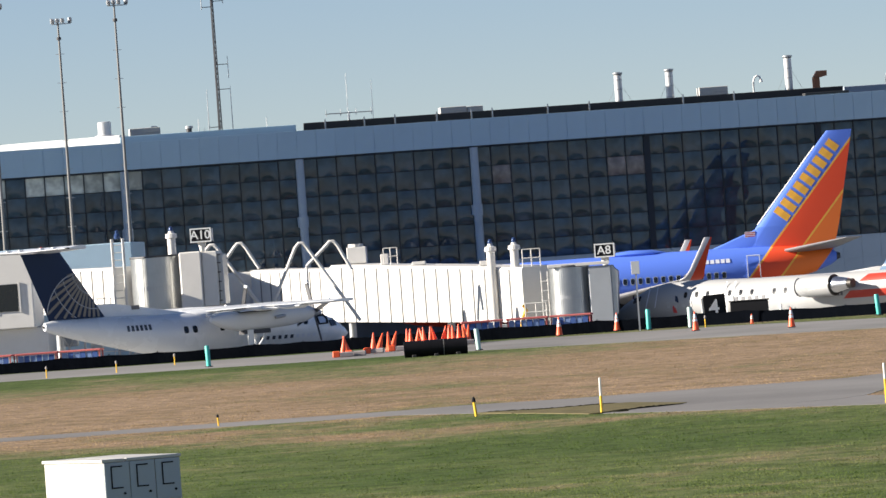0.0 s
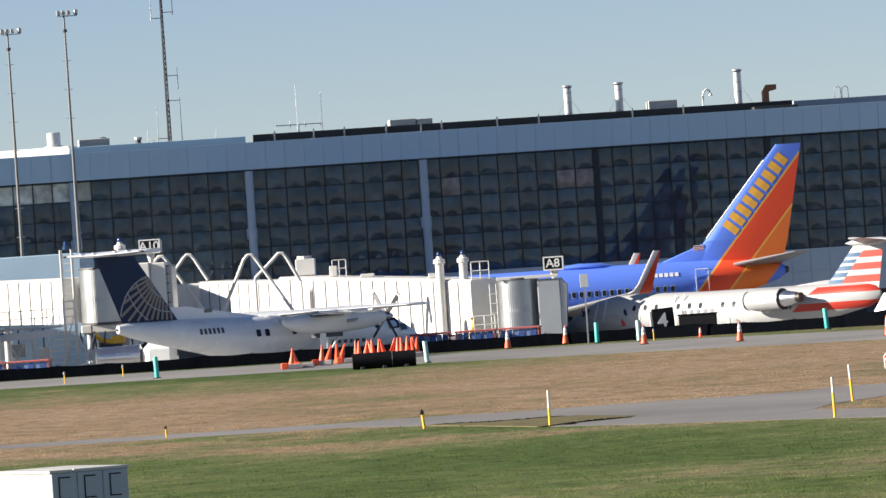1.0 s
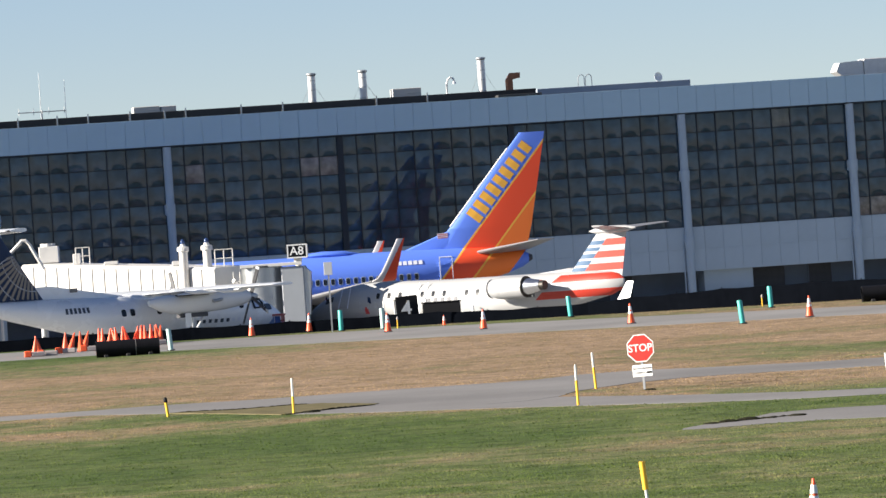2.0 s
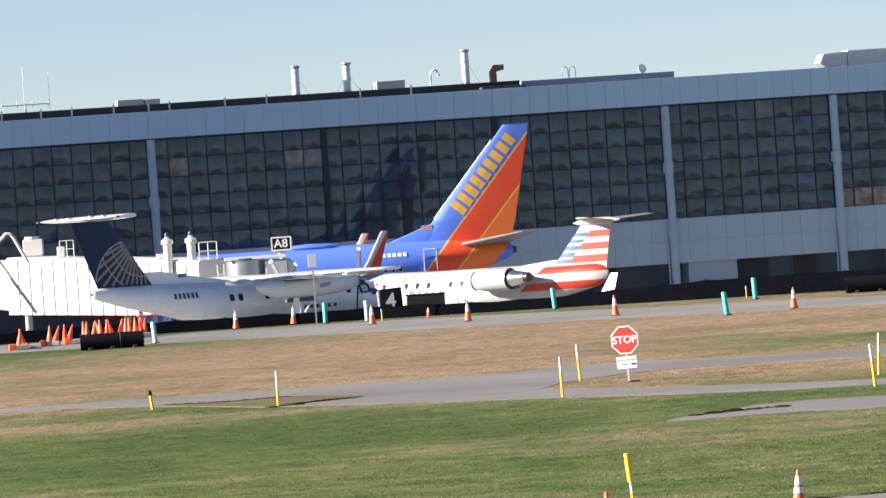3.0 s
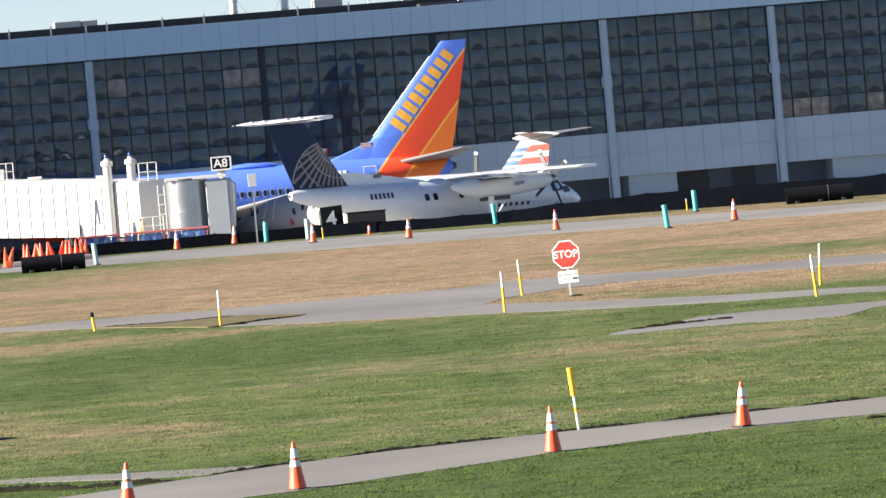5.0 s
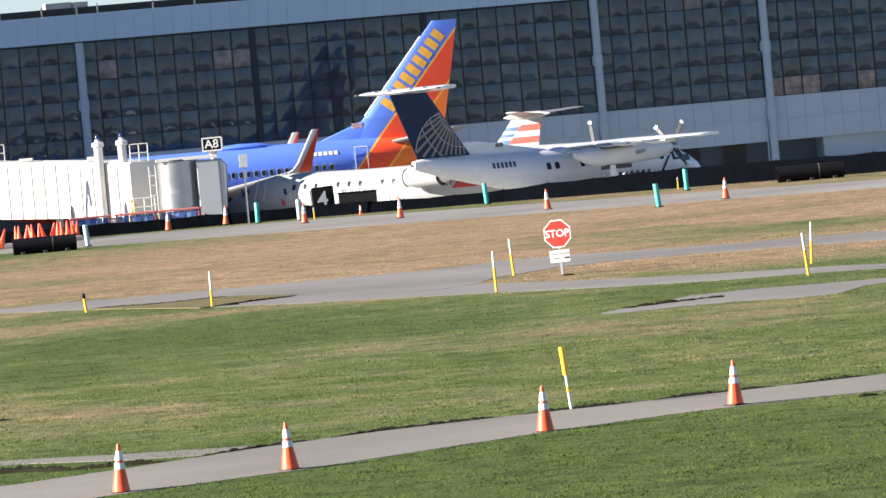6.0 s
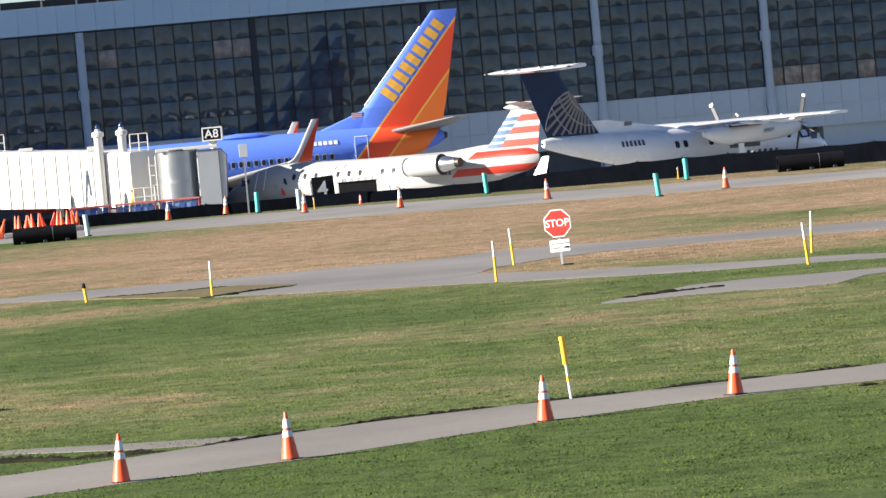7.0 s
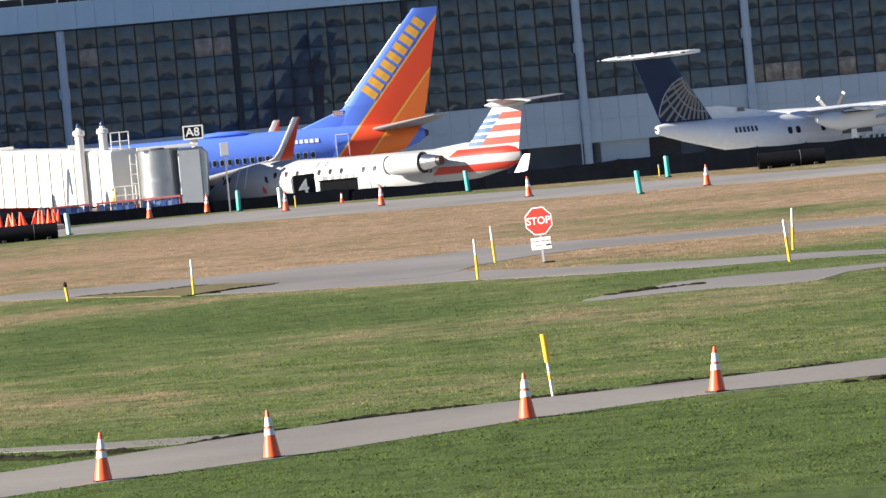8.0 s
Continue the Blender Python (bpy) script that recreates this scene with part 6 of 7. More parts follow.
def build_bridge_a10():
    c = thing("jet_bridge", "white boarding bridge at gate A10 with a shiny metal drum", "jet bridge", pose(0, 0, 0))
    drum(c, -40.35, 377.0, 1.7, 3.85, 7.25)
    part("cab", boxed(-38.7, -37.3, 374.6, 378.4, 3.75, 7.45, bevel=0.08), BRIDGE_WHITE, c)
    part("cab_front", boxed(-37.28, -36.3, 374.8, 378.2, 3.9, 7.4, bevel=0.06), BRIDGE_WHITE, c)
    for z in (4.2, 4.8, 5.4, 6.0, 6.6, 7.1):
        part("canopy_hoop", boxed(-36.28, -36.1, 374.7, 378.3, z, z + 0.08), DARK_STEEL, c)
    part("canopy_bag", boxed(-36.28, -35.95, 375.0, 378.0, 4.0, 7.2, bevel=0.05), GREY_METAL, c)
    gate_sign(c, "A10", -37.2, 375.0, 8.0, 1.35, 0.9)
    p0, p1, z0, z1 = (-42.0, 378.0), (-57.0, 398.0), (3.9, 6.8), (4.4, 7.2)
    t = part("outer_tunnel", prism(p0, p1, 3.0, z0, z1), BRIDGE_WHITE, c)
    ribs(t, p0, p1, 3.0, z0, z1, 18, SEAM)
    part("link", prism((-57.0, 398.01), (-60.5, 418.5), 2.8, (4.4, 7.2), (4.4, 7.2)), BRIDGE_WHITE, c)
    # service ladder tower
    for x in (-42.9, -42.2):
        for y in (374.4, 375.0):
            part("tower_post", tubed((x, y, 0.1), (x, y, 8.6), 0.06, seg=8), BRIDGE_WHITE, c)
    for i in range(16):
        part("tower_rung", tubed((-42.9, 374.4, 1.0 + i * 0.48), (-42.2, 374.4, 1.0 + i * 0.48), 0.035, seg=6), BRIDGE_WHITE, c)
    part("tower_beacon", lathe(bmesh.new(), [(8.6, 0.2), (8.8, 0.2), (8.9, 0.12), (9.1, 0.1), (9.15, 0.02)], 12), BLUE_LAMP, c, m=pose(-42.55, 374.7, 0))
    beacon_tower(c, -39.6, 379.5, 6.9, 8.4)
    for x, y in ((-41.5, 376.5), (-39.2, 376.5), (-48.0, 386.0), (-56.5, 397.5)):
        part("pillar", tubed((x, y, 0.0), (x, y, 3.9), 0.28, seg=12), GREY_METAL, c, smooth=True)
    part("bogie", boxed(-42.2, -38.6, 375.8, 377.2, 0.5, 1.3, bevel=0.08), BRIDGE_WHITE, c)
    for x in (-41.7, -39.1):
        part("bogie_wheel", tubed((x, 375.4, 0.55), (x, 375.8, 0.55), 0.55, seg=18), RUBBER, c)
    part("under_frame", boxed(-42.0, -37.0, 375.6, 378.0, 3.2, 3.72, bevel=0.05), BRIDGE_WHITE, c)
    part("yellow_hose", bent(bmesh.new(), [(-41.2, 375.2, 3.2), (-40.7, 375.0, 2.7), (-40.0, 375.0, 2.6), (-39.4, 375.2, 2.9)], 0.16), YELLOW_HOSE, c, "yellow air hose")
    part("yellow_box", boxed(-40.0, -39.2, 374.6, 375.2, 2.45, 2.95, bevel=0.05), YELLOW_HOSE, c)
    beam = slab(bmesh.new(), [(-49.2, 372.2, 2.95), (-43.1, 372.2, 3.2), (-43.1, 372.2, 3.62), (-46.5, 372.2, 3.5), (-49.2, 372.2, 3.3)], (0, 1, 0), 1.0)
    part("lift_beam", beam, WING_GREY, c, "tapered grey lift beam")
    part("beam_edge", slab(bmesh.new(), [(-49.2, 372.1, 3.3), (-46.5, 372.1, 3.5), (-46.5, 372.1, 3.6), (-49.2, 372.1, 3.4)], (0, 1, 0), 1.1), CURTAIN, c, "dark blue beam edge")
    # open stair
    for i in range(9):
        part("stair_tread", boxed(-44.4 + i * 0.12, -43.2 + i * 0.12, 373.6, 374.3, 0.4 + i * 0.36, 0.47 + i * 0.36), BRIDGE_WHITE, c)
    for x in (-44.5, -43.2):
        part("stair_rail", tubed((x, 373.5, 0.8), (x + 1.0, 373.5, 4.4), 0.04, seg=6), BRIDGE_WHITE, c)
    # landing with handrails, cross-braces and hanging service boxes
    part("landing", boxed(-47.2, -43.0, 373.4, 375.2, 3.72, 3.86, bevel=0.02), BRIDGE_WHITE, c)
    for i in range(6):
        part("landing_post", tubed((-47.1 + i * 0.8, 373.45, 3.86), (-47.1 + i * 0.8, 373.45, 4.9), 0.03, seg=6), BRIDGE_WHITE, c)
    for z in (4.4, 4.9):
        part("landing_rail", tubed((-47.1, 373.45, z), (-43.1, 373.45, z), 0.03, seg=6), BRIDGE_WHITE, c)
    for x0, z0, x1, z1 in ((-46.9, 0.1, -45.1, 3.7), (-45.1, 0.1, -46.9, 3.7), (-42.1, 0.4, -41.0, 3.2), (-39.0, 0.4, -38.0, 3.2), (-41.0, 0.4, -42.1, 3.2)):
        part("brace", tubed((x0, 374.0, z0), (x1, 374.2, z1), 0.05, seg=6), BRIDGE_WHITE, c)
    for x in (-46.95, -45.0):
        part("landing_leg", tubed((x, 374.3, 0.0), (x, 374.3, 3.72), 0.08, seg=8), BRIDGE_WHITE, c)
    for x, z, w, h in ((-45.9, 2.0, 0.9, 0.8), (-44.3, 1.4, 0.7, 1.1), (-41.2, 1.5, 0.8, 0.7), (-38.3, 2.3, 0.6, 0.8)):
        part("service_box", boxed(x - w / 2, x + w / 2, 374.2, 374.7, z, z + h, bevel=0.04), GREY_METAL if w > 0.75 else BRIDGE_WHITE, c)
        part("service_bracket", boxed(x - 0.04, x + 0.04, 374.4, 374.5, z + h, 3.72), DARK_STEEL, c)
    for x, s in ((-42.0, 0.5), (-40.4, -0.4), (-38.8, 0.3)):
        part("hanging_cable", bent(bmesh.new(), [(x, 374.9, 3.3), (x + s * 0.3, 374.8, 2.2), (x + s, 374.8, 1.7), (x + s * 1.6, 374.9, 2.4), (x + s * 1.8, 375.0, 3.3)], 0.05, 6), DARK_STEEL, c, smooth=True)
    return c


def build_gate_house():
    c = thing("gate_house", "white gate building end with a dark window band", "gate building", pose(0, 0, 0))
    part("block", boxed(-74, -47.35, 368.5, 373.2, 3.4, 8.25, bevel=0.06), BRIDGE_WHITE, c)
    for x in (-48.4, -58, -66):
        part("pillar", boxed(x - 0.3, x + 0.3, 370, 370.6, 0.0, 3.4), GREY_METAL, c)
    part("base_wall", boxed(-74, -46.7, 369.4, 373.0, 1.5, 3.39, bevel=0.04), BRIDGE_WHITE, c, "white lower wall")
    part("upper_block", boxed(-60, -44.6, 401, 409.5, 0.0, 8.6, bevel=0.06), FASCIA, c)
    for i in range(9):
        part("window", boxed(-63.4 + i * 1.7, -61.9 + i * 1.7, 368.44, 368.49, 4.5, 6.2), PANE_DARK, c)
    for i in range(9):
        part("window_post", boxed(-61.85 + i * 1.7, -61.75 + i * 1.7, 368.42, 368.49, 4.4, 6.3), BRIDGE_WHITE, c)
    d = thing("satellite_dish", "pale round dish on the gate building roof", "satellite dish", pose(-50.0, 371, 8.25))
    part("mast", tubed((0, 0, 0), (0, 0, 2.0), 0.026), GREY_METAL, d)
    part("reflector", lathe(bmesh.new(), [(0, 0.05), (0.1, 0.35), (0.22, 0.6), (0.25, 0.6), (0.12, 0.35), (0.04, 0.05)], 20), WHITE, d, smooth=True, m=pose(0, 0, 0.6, 80, 0, -20))


def build_carts():
    """Covered baggage carts with curtains, parked in rows under the bridges."""
    c = thing("baggage_cart", "steel baggage cart with a red rail and blue curtains", "baggage cart", pose(-15.9, 352, 0.17), group="baggage carts")
    part("deck", boxed(-1.2, 1.2, -0.6, 0.6, 0.42, 0.52, bevel=0.02), GREY_METAL, c)
    part("roof", boxed(-1.25, 1.25, -0.7, 0.7, 1.66, 1.78, bevel=0.03), CART_RED, c)
    for x in (-1.15, 1.15):
        for y in (-0.58, 0.58):
            part("post", boxed(x - 0.04, x + 0.04, y - 0.04, y + 0.04, 0.52, 1.66), CART_RED, c)
    for k in range(6):
        part("curtain", boxed(-1.08 + k * 0.36, -0.76 + k * 0.36, -0.6 - 0.03 * (k % 2), -0.56, 0.54, 1.64), CURTAIN if k % 2 else CURTAIN_PALE, c)
    for x in (-0.8, 0.8):
        for y in (-0.55, 0.55):
            part("wheel", tubed((x, y - 0.07, 0.21), (x, y + 0.07, 0.21), 0.2, seg=14), RUBBER, c)
    part("tow_bar", tubed((1.2, 0, 0.4), (1.8, 0, 0.3), 0.04), DARK_STEEL, c)
    for i, (x, y) in enumerate(((-13.3, 352.6), (-18.6, 351.5), (-44.6, 347), (-42.0, 347.3), (-49.8, 346.6), (-47.2, 346.8))):
        copy_thing(c, pose(x, y, ground_z(y) + 0.031, 0, 0, (-4, 5, 2, -3, 4)[i % 5]))
    c.matrix_world = pose(-15.9, 352, ground_z(352) + 0.031)
    # tanker with a silver tank and a rounded white cab
    c = thing("service_tanker", "white ramp service truck with a polished silver tank", "service truck", pose(-36.2, 352, ground_z(352) + 0.031))
    part("chassis", boxed(-2.4, 2.2, -0.8, 0.8, 0.5, 0.7, bevel=0.03), DARK_STEEL, c)
    part("tank", body([(-2.4, 1.6, 0.3, 0.3), (-2.3, 1.6, 0.65, 0.62), (0.3, 1.6, 0.7, 0.68), (0.4, 1.6, 0.3, 0.3)], 24), BARE, c, "polished silver tank", smooth=True)
    part("cab", boxed(0.45, 2.5, -0.9, 0.9, 0.5, 2.35, bevel=0.42), WHITE, c)
    part("windscreen", boxed(2.48, 2.52, -0.45, 0.45, 1.45, 2.0), PANE_DARK, c)
    for x in (-1.6, 1.5):
        for y in (-0.75, 0.75):
            part("wheel", tubed((x, y - 0.12, 0.4), (x, y + 0.12, 0.4), 0.4, seg=18), RUBBER, c)
    # orange tug
    c = thing("baggage_tug", "small orange baggage tug beside the carts", "tug", pose(-46.5, 345.2, ground_z(345.2) + 0.031))
    part("body", boxed(-1.0, 1.0, -0.55, 0.55, 0.3, 0.95, bevel=0.08), ORANGE, c)
    part("seat", boxed(-0.5, 0.0, -0.4, 0.4, 0.95, 1.3, bevel=0.05), RUBBER, c)
    for x in (-0.65, 0.65):
        for y in (-0.5, 0.5):
            part("wheel", tubed((x, y - 0.1, 0.28), (x, y + 0.1, 0.28), 0.28, seg=14), RUBBER, c)


# ---- along the closed taxiway ----
def place(x, y, tilt=0, turn=0, lift=0.0):
    return pose(x, y, ground_z(y) + lift, 0, tilt, turn)


FENCE = [(-90, 304), (-40, 301), (-20, 300), (-5, 298.6), (5, 295.6), (16, 291.2), (30, 286), (60, 276)]


def build_fence():
    c = thing("silt_fence", "low sagging black silt fence along the taxiway", "fence")
    pts = []
    for (ax, ay), (bx, by) in zip(FENCE, FENCE[1:]):
        n = max(1, round(math.hypot(bx - ax, by - ay) / 2.4))
        pts += [(ax + (bx - ax) * i / n, ay + (by - ay) * i / n) for i in range(n)]
    rnd = random.Random(3)
    hs = [0.62 + 0.4 * min(1.0, max(0.0, (x - 4) / 9)) + rnd.uniform(-0.07, 0.026) for x, _ in pts]
    for i, ((ax, ay), (bx, by)) in enumerate(zip(pts, pts[1:])):
        bm = bmesh.new()
        top, bot = [], []
        for k in range(7):
            u = k / 6
            x, y = ax + (bx - ax) * u, ay + (by - ay) * u
            sag = 0.07 * 4 * u * (1 - u) * (0.5 + rnd.random() * 0.3)
            bulge = 0.05 * math.sin(u * math.pi)
            top.append((x, y, ground_z(y) + hs[i] + (hs[i + 1] - hs[i]) * u - sag))
            bot.append((x, y - bulge, ground_z(y) - 0.03))
        lp = [top + bot[::-1], [(x, y + 0.03, z) for x, y, z in top + bot[::-1]]]
        f = [bm.verts.new(q) for q in lp[0]]
        g = [bm.verts.new(q) for q in lp[1]]
        m = len(f)
        for k in range(6):
            bm.faces.new((f[k], f[k + 1], f[m - 2 - k], f[m - 1 - k]))
            bm.faces.new((g[k + 1], g[k], g[m - 1 - k], g[m - 2 - k]))
        for k in range(m):
            bm.faces.new((f[k], g[k], g[(k + 1) % m], f[(k + 1) % m]))
        part("cloth", bm, FENCE_CLOTH, c)
    for i, (x, y) in enumerate(pts):
        part("post", boxed(x - 0.03, x + 0.03, y + 0.04, y + 0.1, ground_z(y) - 0.1, ground_z(y) + hs[i] + 0.05), SIGN_BLACK, c)


def build_pipes():
    for (ax, ay), (bx, by) in (((-18.4, 277.6), (-15.45, 277.9)), ((18.0, 285.2), (21.2, 285.4))):
        r = 0.39
        length = math.hypot(bx - ax, by - ay)
        c = thing("drain_pipe", "length of black ribbed drainage pipe lying on the grass", "pipe", pose(ax, ay, ground_z((ay + by) / 2) + r - 0.02, 0, 0, math.degrees(math.atan2(by - ay, bx - ax))), group="drain pipes")
        loops = []
        prof = [(0.0, r - 0.06), (0.0, r)]
        prof += [(length * i / 40, r - (0.0 if i % 2 else 0.002)) for i in range(1, 40)]
        prof += [(length, r), (length, r - 0.06), (0.0, r - 0.06)]
        bm = bmesh.new()
        for h, q in prof:
            loops.append([(h, q * math.cos(2 * math.pi * k / 28), q * math.sin(2 * math.pi * k / 28)) for k in range(28)])
        rings(bm, loops, cap=False)
        part("pipe_wall", bm, BLACK_PLASTIC, c)
        part("strap", tubed((length * 0.62, 0, 0), (length * 0.62 + 0.03, 0, 0), r + 0.006, seg=28), GOLD_GREY, c, "dull pale strap", smooth=True)
        for k in (0.15, 0.5, 0.85):
            part("chock", boxed(length * k - 0.1, length * k + 0.1, -0.5, -0.36, -r, -r + 0.14, bevel=0.02), RUBBER, c)


def build_cones():
    def cone(h, label, group, collars=True, weight=True):
        c = thing("traffic_cone", label, "traffic cone", None, group=group)
        part("base", boxed(-0.175 * h / 0.9, 0.175 * h / 0.9, -0.175 * h / 0.9, 0.175 * h / 0.9, 0, 0.04, bevel=0.012), RUBBER if weight else ORANGE, c)
        r0, r1 = 0.165 * h / 0.9, 0.03
        part("body", lathe(bmesh.new(), [(0.045, r0), (h * 0.5, r0 + (r1 - r0) * 0.5), (h - 0.02, r1), (h, r1 * 0.7)], 20), ORANGE, c, smooth=True)
        if collars:
            for a, b in ((0.49, 0.62), (0.67, 0.86)):
                part("collar", tubed((0, 0, h * a), (0, 0, h * b), r0 + (r1 - r0) * a + 0.006, r0 + (r1 - r0) * b + 0.006, 20), REFLECT, c, smooth=True)
        return c
    near = cone(0.92, "tall orange cone with two white reflective collars beside the path", "cones along the path")
    near.matrix_world = place(-5.64, 108.85, 1, 12, -0.02)
    for x, y, a in ((-2.56, 110.9, -2), (2.35, 115.4, 0), (6.22, 118.15, 2)):
        copy_thing(near, place(x, y, a, a * 20, -0.005 if x > 6 else -0.02))
    far = cone(0.95, "tall orange cone with white collars on the closed taxiway", "cones along the taxiway")
    far.matrix_world = place(-11.87, 297.4, 0, 0, 0.026)
    for x, y, a in ((-9.02, 299.0, 1), (-4.88, 288.15, -1), (-0.23, 281.75, 0), (6.58, 273.45, -2), (14.34, 264.9, 0)):
        copy_thing(far, place(x, y, a, a * 9, 0.026))
    small = cone(0.5, "small faded cone by the silt fence", "small cones", True, False)
    small.matrix_world = place(-2.19, 295.0)
    for x, y in ((20.5, 289.0), (20.0, 288.7)):
        copy_thing(small, place(x, y))
    heap = cone(0.98, "plain orange cone crowded into a heap beside the taxiway", "heap of cones", False, False)
    heap.matrix_world = place(-22.1, 288.2, 6)
    rnd = random.Random(8)
    for x, y in ((-21.75, 289.0), (-20.9, 290.8), (-20.75, 291.4), (-20.15, 292), (-19.95, 292.6), (-19.3, 294), (-19.45, 295), (-18.85, 295), (-18.6, 295.5), (-18.3, 296), (-18.05, 295.5), (-17.75, 295.8), (-17.3, 296), (-17.1, 295.4), (-16.8, 295), (-16.6, 295.7), (-16.45, 294.6), (-17.95, 296.5), (-17.0, 296.6), (-16.3, 296.3)):
        copy_thing(heap, place(x + rnd.uniform(-0.25, 0.25), y, rnd.choice((4, -7, 11, -13, 20, -4, 8)), rnd.uniform(0, 180), 0.026))
    bar = thing("low_barricade", "low orange and white plastic barricade block", "barricade", place(-22.2, 286.2, 0, 6, 0.026), group="low barricades")
    part("block", boxed(-0.25, 0.1, -0.15, 0.15, 0, 0.3, bevel=0.04), ORANGE, bar)
    part("white_block", boxed(0.104, 0.75, -0.15, 0.15, 0, 0.24, bevel=0.04), BAR_GREY, bar)
    for x, y, a in ((-20.9, 289.3, -5), (-19.8, 290.5, 4), (-21.6, 286.6, 0), (-16.7, 293.5, 8), (-17.6, 294.0, -3)):
        copy_thing(bar, place(x, y, 0, a, 0.026))


def build_markers():
    def marker(mat, label):
        c = thing("taxiway_marker", label, "edge marker", None, group="edge markers")
        part("tube", lathe(bmesh.new(), [(0, 0.115), (1.02, 0.115), (1.05, 0.1)], 16), mat, c, smooth=True)
        part("foot", tubed((0, 0, -0.02), (0, 0, 0.05), 0.2, seg=14), RUBBER, c)
        return c
    a = marker(TEAL, "bright teal tubular taxiway edge marker")
    a.matrix_world = place(-7.37, 297.0)
    for x, y, k in ((4.1, 294.2, -4), (11.2, 261.8, -5), (13.65, 286.0, -2), (-28.5, 286.4, -2)):
        copy_thing(a, place(x, y, k))
    b = marker(PALE_TEAL, "faded pale tubular taxiway edge marker")
    b.matrix_world = place(-15.1, 281.4, -4)
    copy_thing(b, place(-5.24, 295.2, -1))
    # short yellow taxiway lights
    c = thing("edge_light", "short yellow edge light on a stake", "edge light", None, group="edge lights")
    part("stem", tubed((0, 0, 0), (0, 0, 0.44), 0.03, seg=8), YELLOW, c)
    part("lens", lathe(bmesh.new(), [(0.44, 0.045), (0.5, 0.055), (0.56, 0.04), (0.6, 0.015)], 10), BAR_GREY, c, smooth=True)
    c.matrix_world = place(-36.5, 286.95)
    for x, y in ((-33.2, 288.1), (13.4, 289.6), (-4.5, 294.6), (-31.0, 294.5)):
        copy_thing(c, place(x, y))
    c = thing("edge_light", "yellow post light with a black lamp head in the grass", "edge light", None, group="post lights")
    part("stem", tubed((0, 0, 0), (0, 0, 0.5), 0.05, seg=8), YELLOW, c)
    part("lamp_head", lathe(bmesh.new(), [(0.48, 0.05), (0.5, 0.065), (0.6, 0.065), (0.66, 0.03)], 12), SIGN_BLACK, c, smooth=True)
    c.matrix_world = place(-10.85, 197.6, -6)
    copy_thing(c, place(-20.25, 205.4, -3) @ Matrix.Scale(0.64, 4))
    # plain sign on a post, seen from behind
    c = thing("post_sign", "grey blank-backed sign on a thin steel post", "sign", place(-7.81, 296.6))
    part("post", boxed(-0.04, 0.04, -0.03, 0.03, 0, 3.5), GREY_METAL, c)
    part("plate", boxed(-0.22, 0.2, -0.06, -0.035, 2.85, 3.5, bevel=0.01), WING_GREY, c)
    # numbered board
    c = thing("number_board", "black taxiway board with a pale number four", "sign board", pose(-4.05, 299.2, ground_z(299.2), 0, -3, 6))
    part("board", boxed(-0.5, 0.62, -0.1, 0.1, 0.1, 1.5, bevel=0.03), SIGN_BLACK, c)
    letters("number", "4", 1.1, SIGN_WHITE, c, pose(0.02, -0.115, 0.82, 90, 0, 0), "pale numeral")
    for x in (-0.35, 0.45):
        part("leg", boxed(x - 0.04, x + 0.04, -0.05, 0.05, -0.05, 0.12), GREY_METAL, c)
    part("pale_edge", boxed(-0.62, -0.52, -0.1, 0.1, 0.2, 1.4, bevel=0.02), BRIDGE_WHITE, c)
    c = thing("black_crate", "low black crate beside the number board", "crate", pose(-2.3, 299.0, ground_z(299.0), 0, 0, -4))
    part("box", boxed(-0.95, 0.95, -0.25, 0.25, 0.0, 1.05, bevel=0.03), SIGN_BLACK, c)
    part("lid", boxed(-1.0, 1.0, -0.28, 0.28, 1.052, 1.12, bevel=0.02), SIGN_BLACK, c)


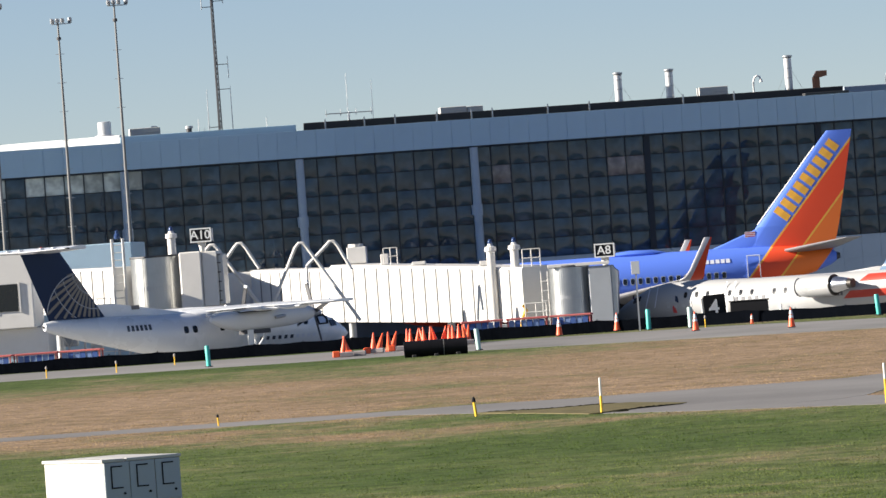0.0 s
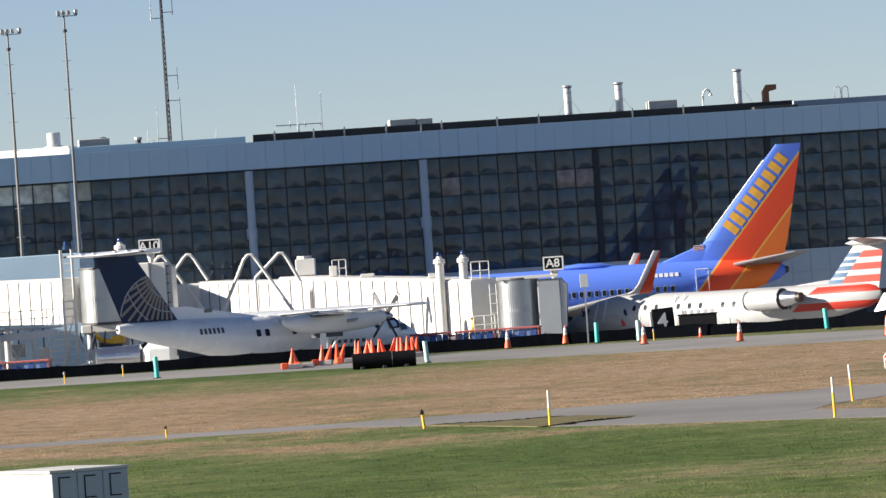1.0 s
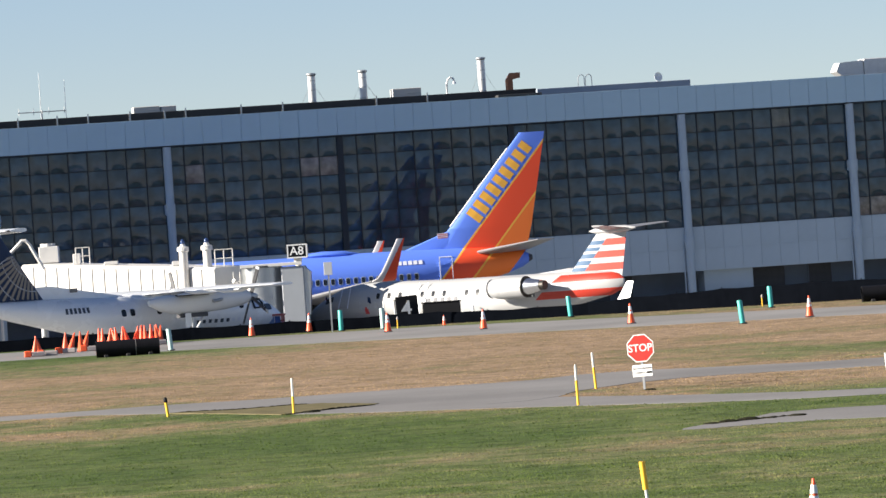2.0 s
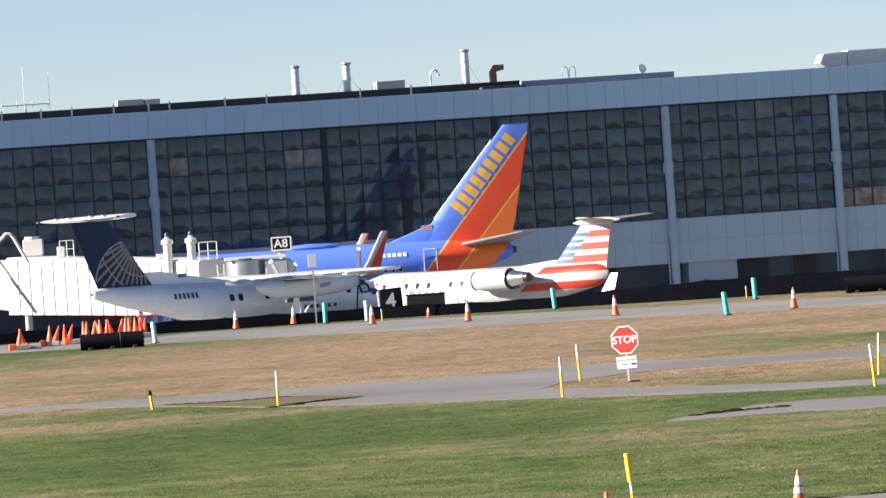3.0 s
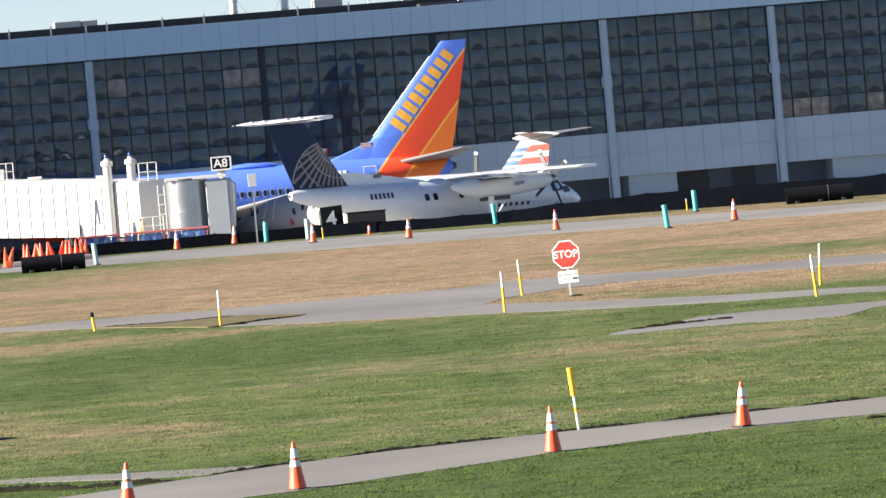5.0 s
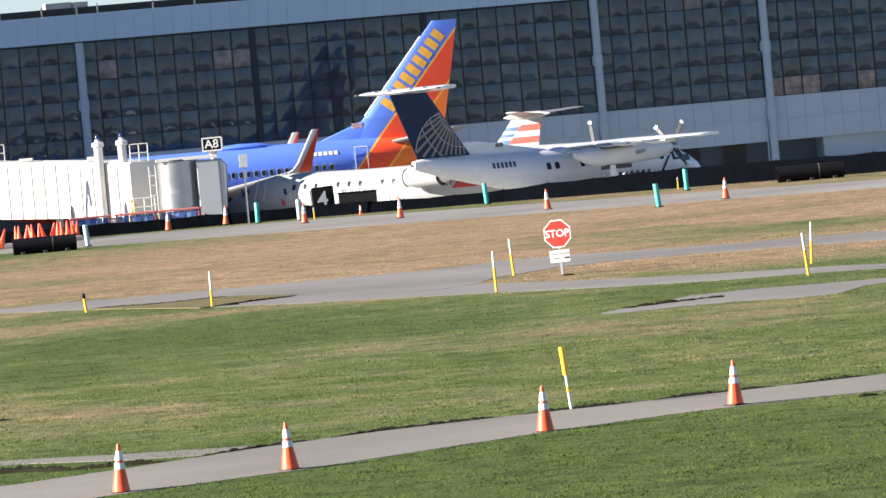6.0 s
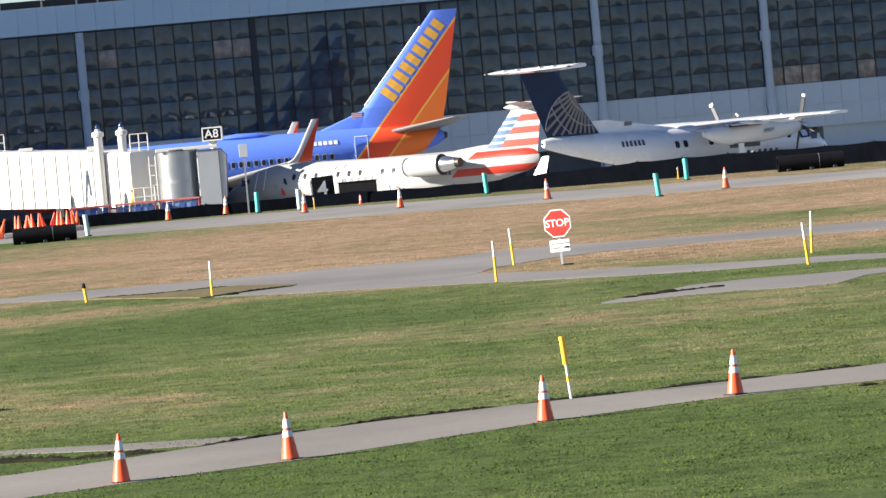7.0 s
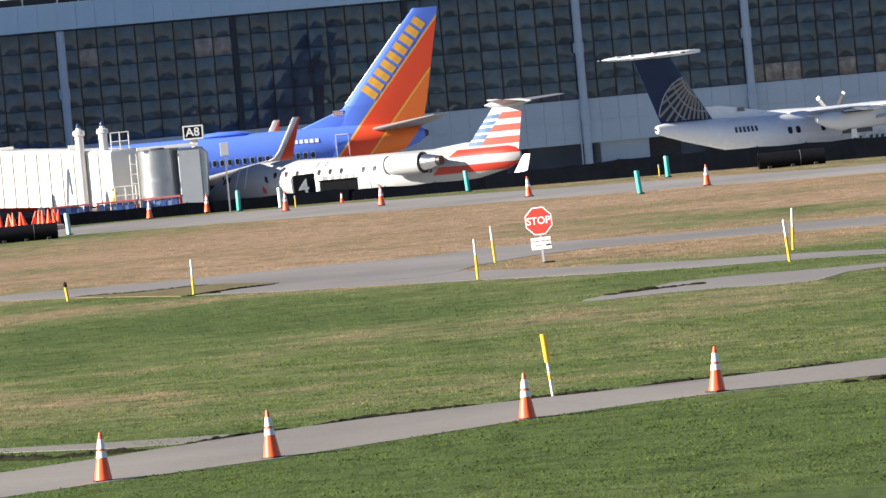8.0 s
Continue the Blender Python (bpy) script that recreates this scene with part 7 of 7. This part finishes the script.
def build_field_things():
    def stake(x, y, h, white, tilt):
        c = thing("marker_stake", "yellow snow stake with a white upper end in the grass", "stake", place(x, y, tilt), group="marker stakes")
        part("lower", tubed((0, 0, -0.05), (0, 0, h * white), 0.045, 0.042, 8), YELLOW, c, smooth=True)
        part("upper", tubed((0, 0, h * white), (0, 0, h), 0.04, 0.036, 8), STAKE_WHITE, c, smooth=True)
        part("cap", tubed((0, 0, h), (0, 0, h + 0.02), 0.038, 0.02, 8), STAKE_WHITE, c)
    stake(2.62, 184.4, 1.25, 0.62, -1)
    stake(3.42, 196.9, 1.2, 0.6, -3)
    stake(-6.5, 192.65, 1.15, 0.5, 0)
    stake(11.8, 176.5, 1.25, 0.6, -4)
    stake(12.5, 184.9, 1.28, 0.55, 3)
    stake(17.2, 178, 1.25, 0.6, 1)
    c = thing("marker_stake", "thick yellow-topped white stake leaning beside the path", "stake", place(3.04, 121.65, -4))
    part("lower", tubed((0, 0, -0.05), (0, 0, 0.72), 0.03, seg=8), STAKE_WHITE, c, smooth=True)
    part("band", tubed((0, 0, 0.36), (0, 0, 0.48), 0.034, seg=8), YELLOW, c, smooth=True)
    part("upper", tubed((0, 0, 0.72), (0, 0, 1.3), 0.06, 0.065, 10), YELLOW, c, smooth=True)
    # stop sign
    c = thing("stop_sign", "red octagonal stop sign with a small white plate below", "stop sign", pose(4.93, 192.95, ground_z(192.95), 0, -2.0, -18))
    part("post", boxed(-0.035, 0.035, -0.02, 0.03, 0, 1.75), GREY_METAL, c)
    def octagon(r):
        return [(r / math.cos(math.pi / 8) * math.cos(math.pi / 8 + k * math.pi / 4), 0, r / math.cos(math.pi / 8) * math.sin(math.pi / 8 + k * math.pi / 4)) for k in range(8)]
    zc = 1.37
    part("border", slab(bmesh.new(), [(x, -0.045, zc + z) for x, _, z in octagon(0.45)], (0, 1, 0), 0.012), SIGN_WHITE, c)
    part("face", slab(bmesh.new(), [(x, -0.05, zc + z) for x, _, z in octagon(0.415)], (0, 1, 0), 0.006), SIGN_RED, c)
    letters("word", "STOP", 0.34, SIGN_WHITE, c, pose(0, -0.056, zc, 90, 0, 0), "white word STOP", 0.003)
    p = part("plate", boxed(-0.34, 0.34, -0.045, -0.025, 0.44, 0.83, bevel=0.012), SIGN_WHITE, c, "small white instruction plate")
    letters("line", "DO NOT PROCEED", 0.072, SIGN_BLACK, p, pose(0, -0.05, 0.71, 90, 0, 0), "", 0.003)
    letters("line", "CONTACT", 0.072, SIGN_BLACK, p, pose(-0.09, -0.05, 0.57, 90, 0, 0), "", 0.003)
    for i in range(4):
        part("letter_bar", boxed(0.14 + i * 0.045, 0.172 + i * 0.045, -0.053, -0.045, 0.54, 0.605), SIGN_BLACK, p)
    # equipment cabinet
    z = ground_z(135)
    c = thing("equipment_cabinet", "cream metal electrical cabinet on the grass, door side coloured as shaded", "cabinet", pose(-15.98, 134.7, z, 0, 0, 34))
    h = 1.31 - z
    w, d = 1.98, 3.0
    part("body", boxed(0, w, 0.03, d, 0.1, h - 0.05, bevel=0.015), CABINET_CREAM, c)
    part("plinth", boxed(-0.03, w + 0.03, -0.03, d + 0.03, -0.1, 0.1), CONCRETE, c)
    part("roof", boxed(-0.04, w * 0.28, 0.0, d + 0.04, h - 0.048, h + 0.02, bevel=0.01), CABINET_CREAM, c)
    part("roof", boxed(w * 0.3, w + 0.04, 0.0, d + 0.04, h - 0.048, h + 0.02, bevel=0.01), CABINET_CREAM, c)
    # doors carry the grey-blue that stands for shade on this side
    for i in range(3):
        for z0, z1 in ((h - 0.98, h - 0.06), (0.14, h - 1.02)):
            dr = part("door", boxed(0.01 + i * w / 3, (i + 1) * w / 3 - 0.01, -0.005, 0.028, z0, z1, bevel=0.008), CABINET_SHADED, c)
            x0 = 0.17 + i * w / 3
            if z0 > 0.3:
                part("louvre_frame", box(box(boxed(x0, x0 + 0.03, -0.02, -0.006, z1 - 0.6, z1 - 0.08), x0 + 0.03, x0 + 0.3, -0.02, -0.006, z1 - 0.6, z1 - 0.57), x0 + 0.03, x0 + 0.3, -0.02, -0.006, z1 - 0.11, z1 - 0.08), SIGN_BLACK, dr)
            part("handle", tubed((x0 + 0.33, -0.03, z0 + 0.2), (x0 + 0.33, -0.005, z0 + 0.2), 0.03, seg=10), SIGN_BLACK, dr)


build_bridge_a8()
build_bridge_a10()
build_gate_house()
build_carts()
build_fence()
build_pipes()
build_cones()
build_markers()
build_field_things()


# ---- what moves: the turboprop taxies across, its propellers turn ----
def motions():
    rows = []
    for t, x in ((0.0, -42.95), (0.5, -39.4), (1.0, -35.9), (1.5, -32.5), (2.0, -28.95), (3.5, -18.2), (4.0, -14.5), (4.5, -10.8), (6.0, 0.7), (6.5, 4.5), (7.0, 8.35), (7.5, 12.3), (8.0, 16.25)):
        y = 338 + 12 * t / 8
        rows.append((t, pose(x, y, ground_z(y) + 0.031 + 0.2 * (1 - t / 8), 0, 0, 37.5 - 0.7 * t)))
    walk(dash, rows)
    for p, s in PROPS:
        base = p.location.copy()
        walk(p, [(i * 0.05, Matrix.Translation(base) @ Matrix.Rotation(radians(62 * i + 20 * s), 4, "X")) for i in range(161)])


motions()
